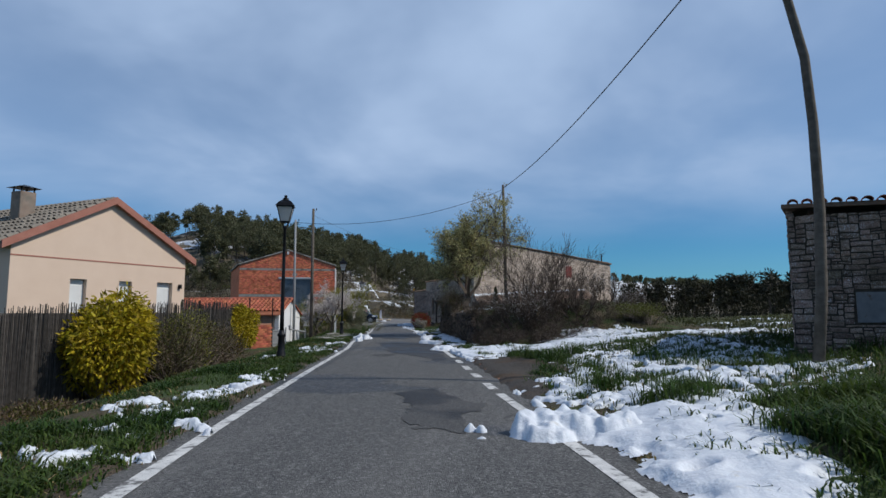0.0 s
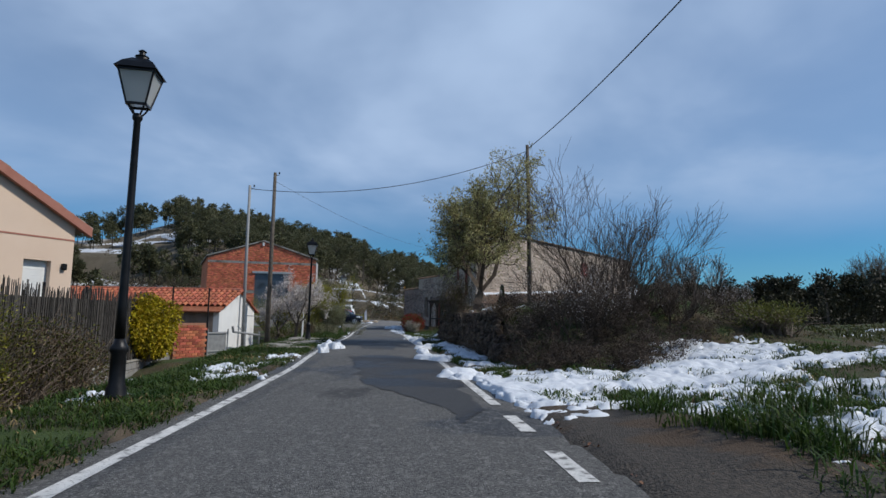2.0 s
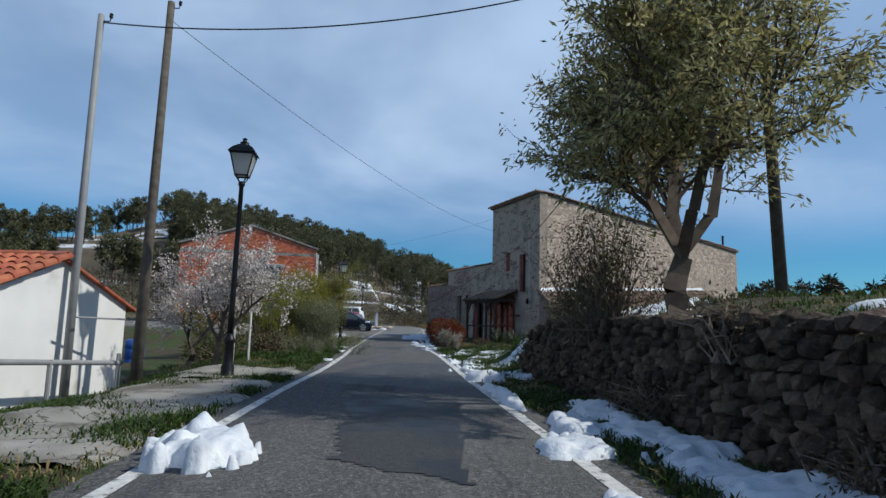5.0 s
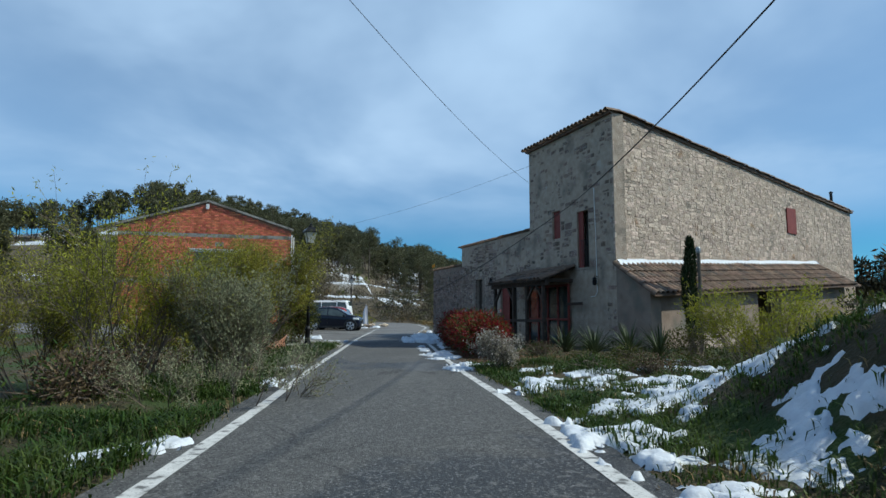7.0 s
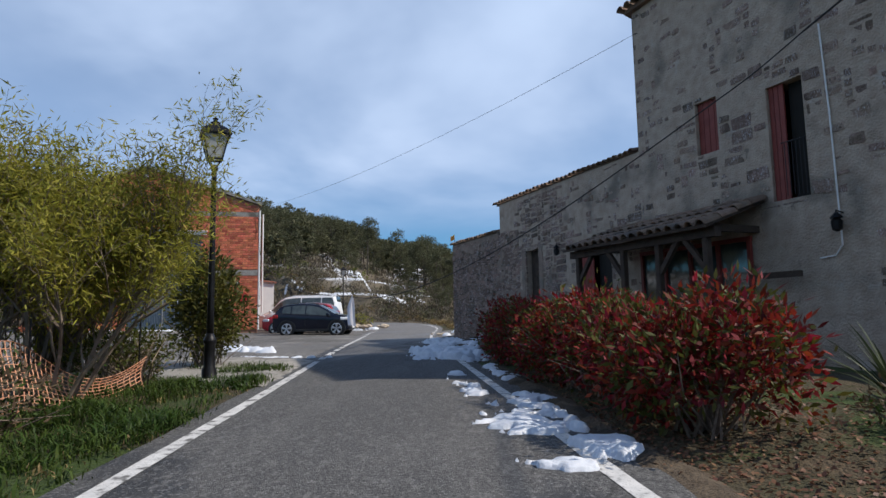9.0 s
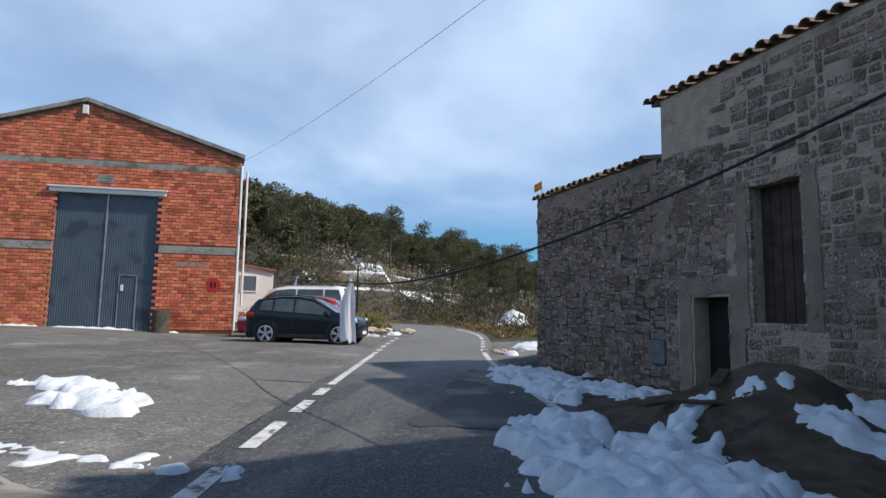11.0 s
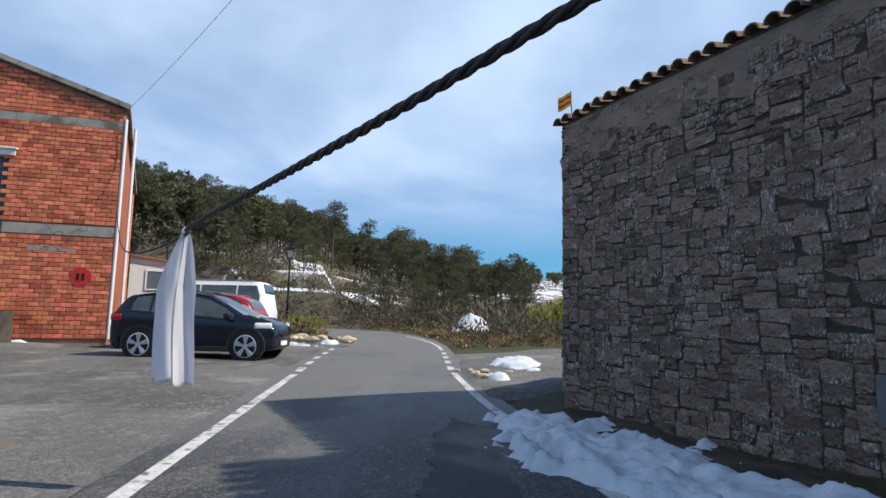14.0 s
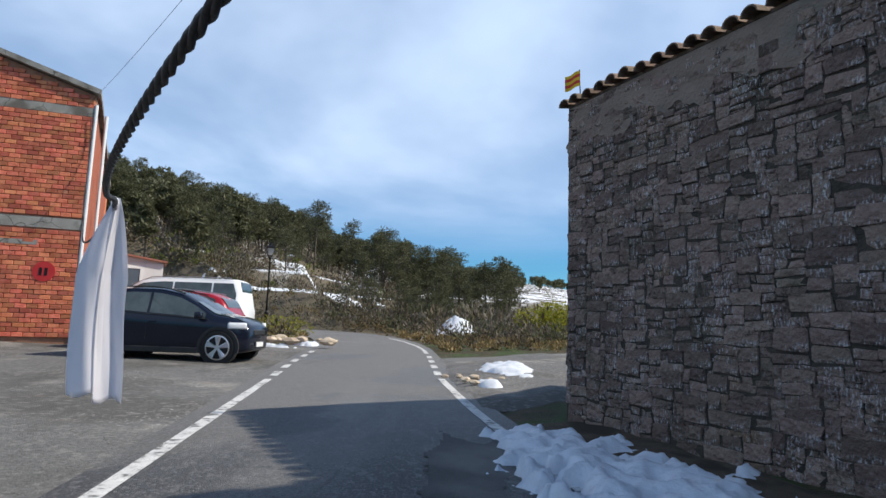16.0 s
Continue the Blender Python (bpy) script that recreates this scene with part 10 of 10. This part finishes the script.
# ---- woods ----
def pine_shape(seed, h, full=1.0, clumps=21, cards=120):
    """Trunk segments and needle tufts of one pine, as arrays: bare stem, ragged domed crown of separate boughs."""
    rng = np.random.default_rng(seed)
    lean = rng.normal(size=2) * 0.05 * h
    crown0 = rng.uniform(0.26, 0.48)
    segs = []
    for i in range(5):
        t0, t1 = i / 5, (i + 1) / 5
        segs.append((lean[0] * t0, lean[1] * t0, h * t0 * 0.95 - 0.3, lean[0] * t1, lean[1] * t1, h * t1 * 0.95 - 0.3, 0.15 * (1 - t0 * 0.8), 0.15 * (1 - t1 * 0.8)))
    P, D = [], []
    for k in range(clumps):
        q = (k + rng.random()) / clumps
        t = crown0 + (0.97 - crown0) * q
        # widest a third of the way up the crown, domed at the top
        reach = h * 0.24 * full * math.sqrt(max(0.02, 1 - ((q - 0.3) / 0.75) ** 2)) * rng.uniform(0.25, 1.1)
        w = rng.uniform(0, 2 * math.pi)
        c = np.array((lean[0] * t + math.cos(w) * reach, lean[1] * t + math.sin(w) * reach, h * t))
        segs.append((lean[0] * t, lean[1] * t, h * (t - 0.06), *c, 0.05, 0.02))
        rad = h * 0.080 * rng.uniform(0.6, 1.4) * (0.8 + 0.3 * full)
        v = rng.normal(size=(cards, 3))
        v /= np.linalg.norm(v, axis=1, keepdims=True)
        v *= rng.uniform(0.35, 1.0, (cards, 1)) * (1.15, 1.15, 0.62)
        P.append(c + v * rad)
        D.append(v * (1, 1, 0.8) + (0, 0, 0.35) + rng.normal(size=(cards, 3)) * 0.35)
    return np.array(segs), np.concatenate(P), np.concatenate(D)


PINES = [pine_shape(400 + k, 8.0, f) for k, f in enumerate((1.0, 0.75, 1.2, 0.65, 0.9, 1.3, 1.05, 0.8))]


def in_clearing(x, y, q):
    """Open rocky clearing on the left hillside and the felled slope below it."""
    dx, dy = x + 86, y - 154
    along, across = -0.536 * dx + 0.844 * dy, 0.844 * dx + 0.536 * dy
    return (np.abs(across) < 9 + 4 * q) & (along > -42) & (along < 14 + 3 * q) & (q < 0.93)


def pine_things():
    """Pines that stand nearest, each a tree of its own."""
    rng = np.random.default_rng(410)
    kinds = []
    for k, (S, P, D) in enumerate(PINES):
        t = Acc().twigs(S).mesh("trunk")
        t.materials.append(M["bark"])
        c = Acc().leaves(P, D, 0.34, 0.085, np.random.default_rng(k)).mesh("crown")
        c.materials.append(M["pine"])
        kinds.append((t, c))
    made = []
    tries = 0
    while len(made) < 196 and tries < 12000:
        tries += 1
        az, r = (rng.uniform(-3, 44), rng.uniform(62, 120)) if len(made) < 130 else (rng.uniform(-8.0, 5), rng.uniform(66, 125))
        if len(made) >= 172:
            az, r = rng.uniform(-2, 17), rng.uniform(44, 60)
        x, y = EYE0[0] - math.sin(radians(az)) * r, EYE0[1] + math.cos(radians(az)) * r
        if float(bend_gap(np.array(x), np.array(y))) < 7 or (x < -15 and y < 97) or in_clearing(x, y, 0.5):
            continue
        if any((x - a) ** 2 + (y - b) ** 2 < 6 for a, b in made) or not off_strips(np.array(x), np.array(y), 6):
            continue
        made.append((x, y))
        s = rng.uniform(0.6, 1.2) * (0.42 if r < 60 else 0.6 if r < 75 else 1)
        root = thing("pine_tree", "dark green pine on the terraced hillside", "tree", (x, y, gz(x, y) - 0.2), rng.uniform(0, 360), "hillside pines")
        root.matrix_basis = root.matrix_basis @ Matrix.Scale(s, 4)
        t, c = kinds[rng.integers(len(kinds))]
        for nm, me in (("trunk", t), ("crown", c)):
            ob = new(nm, me)
            ob.parent = root


pine_things()


def wood(name, label, seed, spots, scale, leaf_size, material, thin=1.0):
    """Far trees joined into one mesh; spots: arrays x, y."""
    rng = np.random.default_rng(seed)
    X, Y = spots
    Z = ground_z(X, Y)
    tr, cr = Acc(), Acc()
    for x, y, z in zip(X, Y, Z):
        S, P, D = PINES[rng.integers(len(PINES))]
        s, w = scale * rng.uniform(0.65, 1.15), rng.uniform(0, 2 * math.pi)
        c, sn = math.cos(w), math.sin(w)
        R = np.array([[c, -sn, 0], [sn, c, 0], [0, 0, 1.0]]) * s
        S2 = S.copy()
        S2[:, :3], S2[:, 3:6] = S[:, :3] @ R.T + (x, y, z), S[:, 3:6] @ R.T + (x, y, z)
        tr.twigs(S2[:5])
        k = rng.random(len(P)) < thin
        cr.leaves(P[k] @ R.T + (x, y, z), D[k], leaf_size, leaf_size * 0.36, rng)
    root = thing(name, label, "trees", (float(X.mean()), float(Y.mean()), 0), kind="stuff")
    tr.ob("trunks", M["bark"], root, world=True)
    cr.ob("crowns", material, root, world=True)


def spots_polar(rng, n, a0, a1, f0, f1, gap=3.0):
    """Points on the slope, f: share of the way up to the ridge."""
    az = rng.uniform(a0, a1, n)
    R = np.interp(az, RIDGE_A, RIDGE_R)
    r = R * rng.uniform(f0, f1, n)
    x, y = EYE0[0] - np.sin(np.radians(az)) * r, EYE0[1] + np.cos(np.radians(az)) * r
    clear = in_clearing(x, y, rng.random(n))
    return x[~clear], y[~clear]


rng0 = np.random.default_rng(420)
wood("ridge_pines", "dark pine wood along the ridge", 421, spots_polar(rng0, 340, -7, 75, 0.88, 1.05), 1.0, 0.70, M["pine"], 0.26)
wood("slope_pines", "pine wood on the hillside", 422, spots_polar(rng0, 470, -9, 60, 0.45, 0.92), 0.88, 0.66, M["pine"], 0.27)
wood("far_trees", "distant trees on the far fields", 423, spots_polar(rng0, 200, -40, -4, 0.5, 1.0), 0.7, 1.1, M["pine"], 0.12)


def field_belt():
    """Dark belt of bare and evergreen trees behind the field."""
    rng = np.random.default_rng(430)
    n = 260
    t = rng.random(n)
    x = 19 + 62 * t + rng.normal(size=n) * 2.5
    y = 69 - 47 * t + rng.normal(size=n) * 3.5
    wood("field_belt", "dark belt of trees behind the field", 431, (x, y), 0.5, 0.36, M["belt"], 0.24)
    m = 900
    t = rng.random(m)
    x, y = 16 + 64 * t + rng.normal(size=m) * 2, 65 - 48 * t + rng.normal(size=m) * 2.5
    brush("belt_scrub", "dark brown scrub at the foot of the tree belt", x, y, (0.9, 2.2), 52, 0.26, M["belt"], 432)


def brush(name, label, X, Y, sizes, n, leaf, material, seed):
    rng = np.random.default_rng(seed)
    Z = ground_z(X, Y)
    s = np.repeat(rng.uniform(*sizes, len(X)), n)
    v = rng.normal(size=(len(s), 3))
    v /= np.linalg.norm(v, axis=1, keepdims=True)
    v *= rng.uniform(0.55, 1.05, (len(s), 1))
    P = np.stack([np.repeat(X, n), np.repeat(Y, n), np.repeat(Z, n)], -1) + v * s[:, None] * (0.9, 0.9, 0.75) + np.stack([0 * s, 0 * s, s * 0.55], -1)
    ob = Acc().leaves(P, v + (0, 0, 0.7), leaf, leaf * 0.36, rng).ob(name, material)
    tagged(ob, label, "scrub", kind="stuff")


M["belt"] = leaf_mat("dark_belt_foliage", (0.022, 0.026, 0.013), (0.050, 0.045, 0.024), 0.2, 0.5, 0.1)
M["grey_scrub"] = leaf_mat("grey_bare_scrub", (0.12, 0.10, 0.078), (0.19, 0.165, 0.13), 0.3, 0.45, 0.05)
M["green_scrub"] = leaf_mat("fresh_green_scrub", (0.10, 0.12, 0.025), (0.17, 0.18, 0.04), 0.35, 0.4, 0.05)
field_belt()


def slopes():
    """Brown, grey and green scrub over the slopes and the banks, thin enough to show the terraces."""
    rng = np.random.default_rng(440)
    for nm, lab, cnt, cnt2, m, sz in (("brown_scrub", "brown scrub on the terraced slopes", 750, 300, M["scrub"], (0.6, 1.6)), ("grey_scrub", "grey leafless bushes on the terraced slopes", 700, 260, M["grey_scrub"], (0.7, 1.9)),
                                      ("green_scrub", "fresh green bushes on the terraced slopes", 140, 110, M["green_scrub"], (0.5, 1.3))):
        X, Y = spots_polar(rng, cnt, -12, 75, 0.3, 0.92)
        X, Y = np.concatenate([X, rng.uniform(-40, 30, cnt2)]), np.concatenate([Y, rng.uniform(86, 150, cnt2)])
        ok = off_strips(X, Y) & (bend_gap(X, Y) > 5.0) & ~((X > -34) & (X < -12) & (Y < 97)) & ~((X > -8) & (X < 14) & (Y < 92))
        brush(nm, lab, X[ok], Y[ok], sz, 36, 0.46, m, 441 + cnt2)


slopes()


def foot_scrub():
    """Thick scrub over the foot of the hill beyond the bend."""
    rng = np.random.default_rng(450)
    for k, (nm, m, cnt) in enumerate((("brown_scrub", M["scrub"], 330), ("grey_scrub", M["grey_scrub"], 240), ("olive_scrub", M["pine"], 260), ("dark_scrub", M["belt"], 150))):
        X, Y = rng.uniform(-60, 4, cnt), rng.uniform(98, 128, cnt)
        ok = off_strips(X, Y) & (bend_gap(X, Y) > 5.5)
        brush(nm, "low mixed scrub over the foot of the hill", X[ok], Y[ok], (0.4, 1.9), 60, 0.30, m, 451 + k)


foot_scrub()


def bend_scrub():
    """Low scrub and straw-coloured grass on the bank just beyond the bend, round the white hut."""
    rng = np.random.default_rng(470)
    for k, (nm, m, cnt, sz, leaf) in enumerate((("brown_scrub", M["scrub"], 170, (0.3, 0.8), 0.22), ("grey_scrub", M["grey_scrub"], 150, (0.3, 0.9), 0.24), ("olive_scrub", M["pine"], 190, (0.35, 1.0), 0.24), ("straw_grass", M["dry_grass"], 240, (0.15, 0.32), 0.2))):
        X, Y = rng.uniform(-30, 0, cnt), rng.uniform(86, 101, cnt)
        ok = (bend_gap(X, Y) > (2.6 if nm == "straw_grass" else 3.6)) & (np.hypot(X + 4.9, Y - 94.9) > 1.9) & (np.abs(X + 6 + (Y - 61) * 0.508) > 3.2)
        if nm == "straw_grass":
            ok &= bend_gap(X, Y) < 5.5
        brush(nm, "low mixed scrub on the bank beyond the bend", X[ok], Y[ok], sz, 50, leaf, m, 471 + k)
        # the bare strip between the bend and the terraces
        X, Y = rng.uniform(-30, -6, cnt), rng.uniform(103, 121, cnt)
        ok = off_strips(X, Y, 2.5) & (bend_gap(X, Y) > 2.8)
        brush(nm, "scrub on the slope between bend and terraces", X[ok], Y[ok], (sz[0] * 1.3, sz[1] * 1.3), 44, leaf * 1.15, m, 481 + k)


bend_scrub()


def bend_straw():
    """Straw grass and a few low bushes on the corner between the bend and the side track."""
    rng = np.random.default_rng(490)
    for k, (nm, m, cnt, sz, leaf) in enumerate((("straw_grass", M["dry_grass"], 420, (0.10, 0.26), 0.16), ("brown_scrub", M["scrub"], 60, (0.2, 0.5), 0.18))):
        X, Y = rng.uniform(-9, 8, cnt), rng.uniform(82.5, 94, cnt)
        ok = (bend_gap(X, Y) > 2.7) & (Y > 83 + 0.1 * X) & (np.hypot(X + 4.9, Y - 94.9) > 1.6)
        brush(nm, "dry straw-coloured growth on the corner beyond the side track", X[ok], Y[ok], sz, 44, leaf, m, 491 + k)


bend_straw()
tree("field_tree", "tall bare grey tree before the tree belt", "tree", (36.5, 58.5, gz(36.5, 58.5)), 98, 5, 3.0, 0.08, 3, 6, 0.42, 0.13, M["twig"], M["grey_scrub"], 2, (0.10, 0.04), 0.1, 0.2, fan=0.4, trunk=1.2, min_r=0.012)
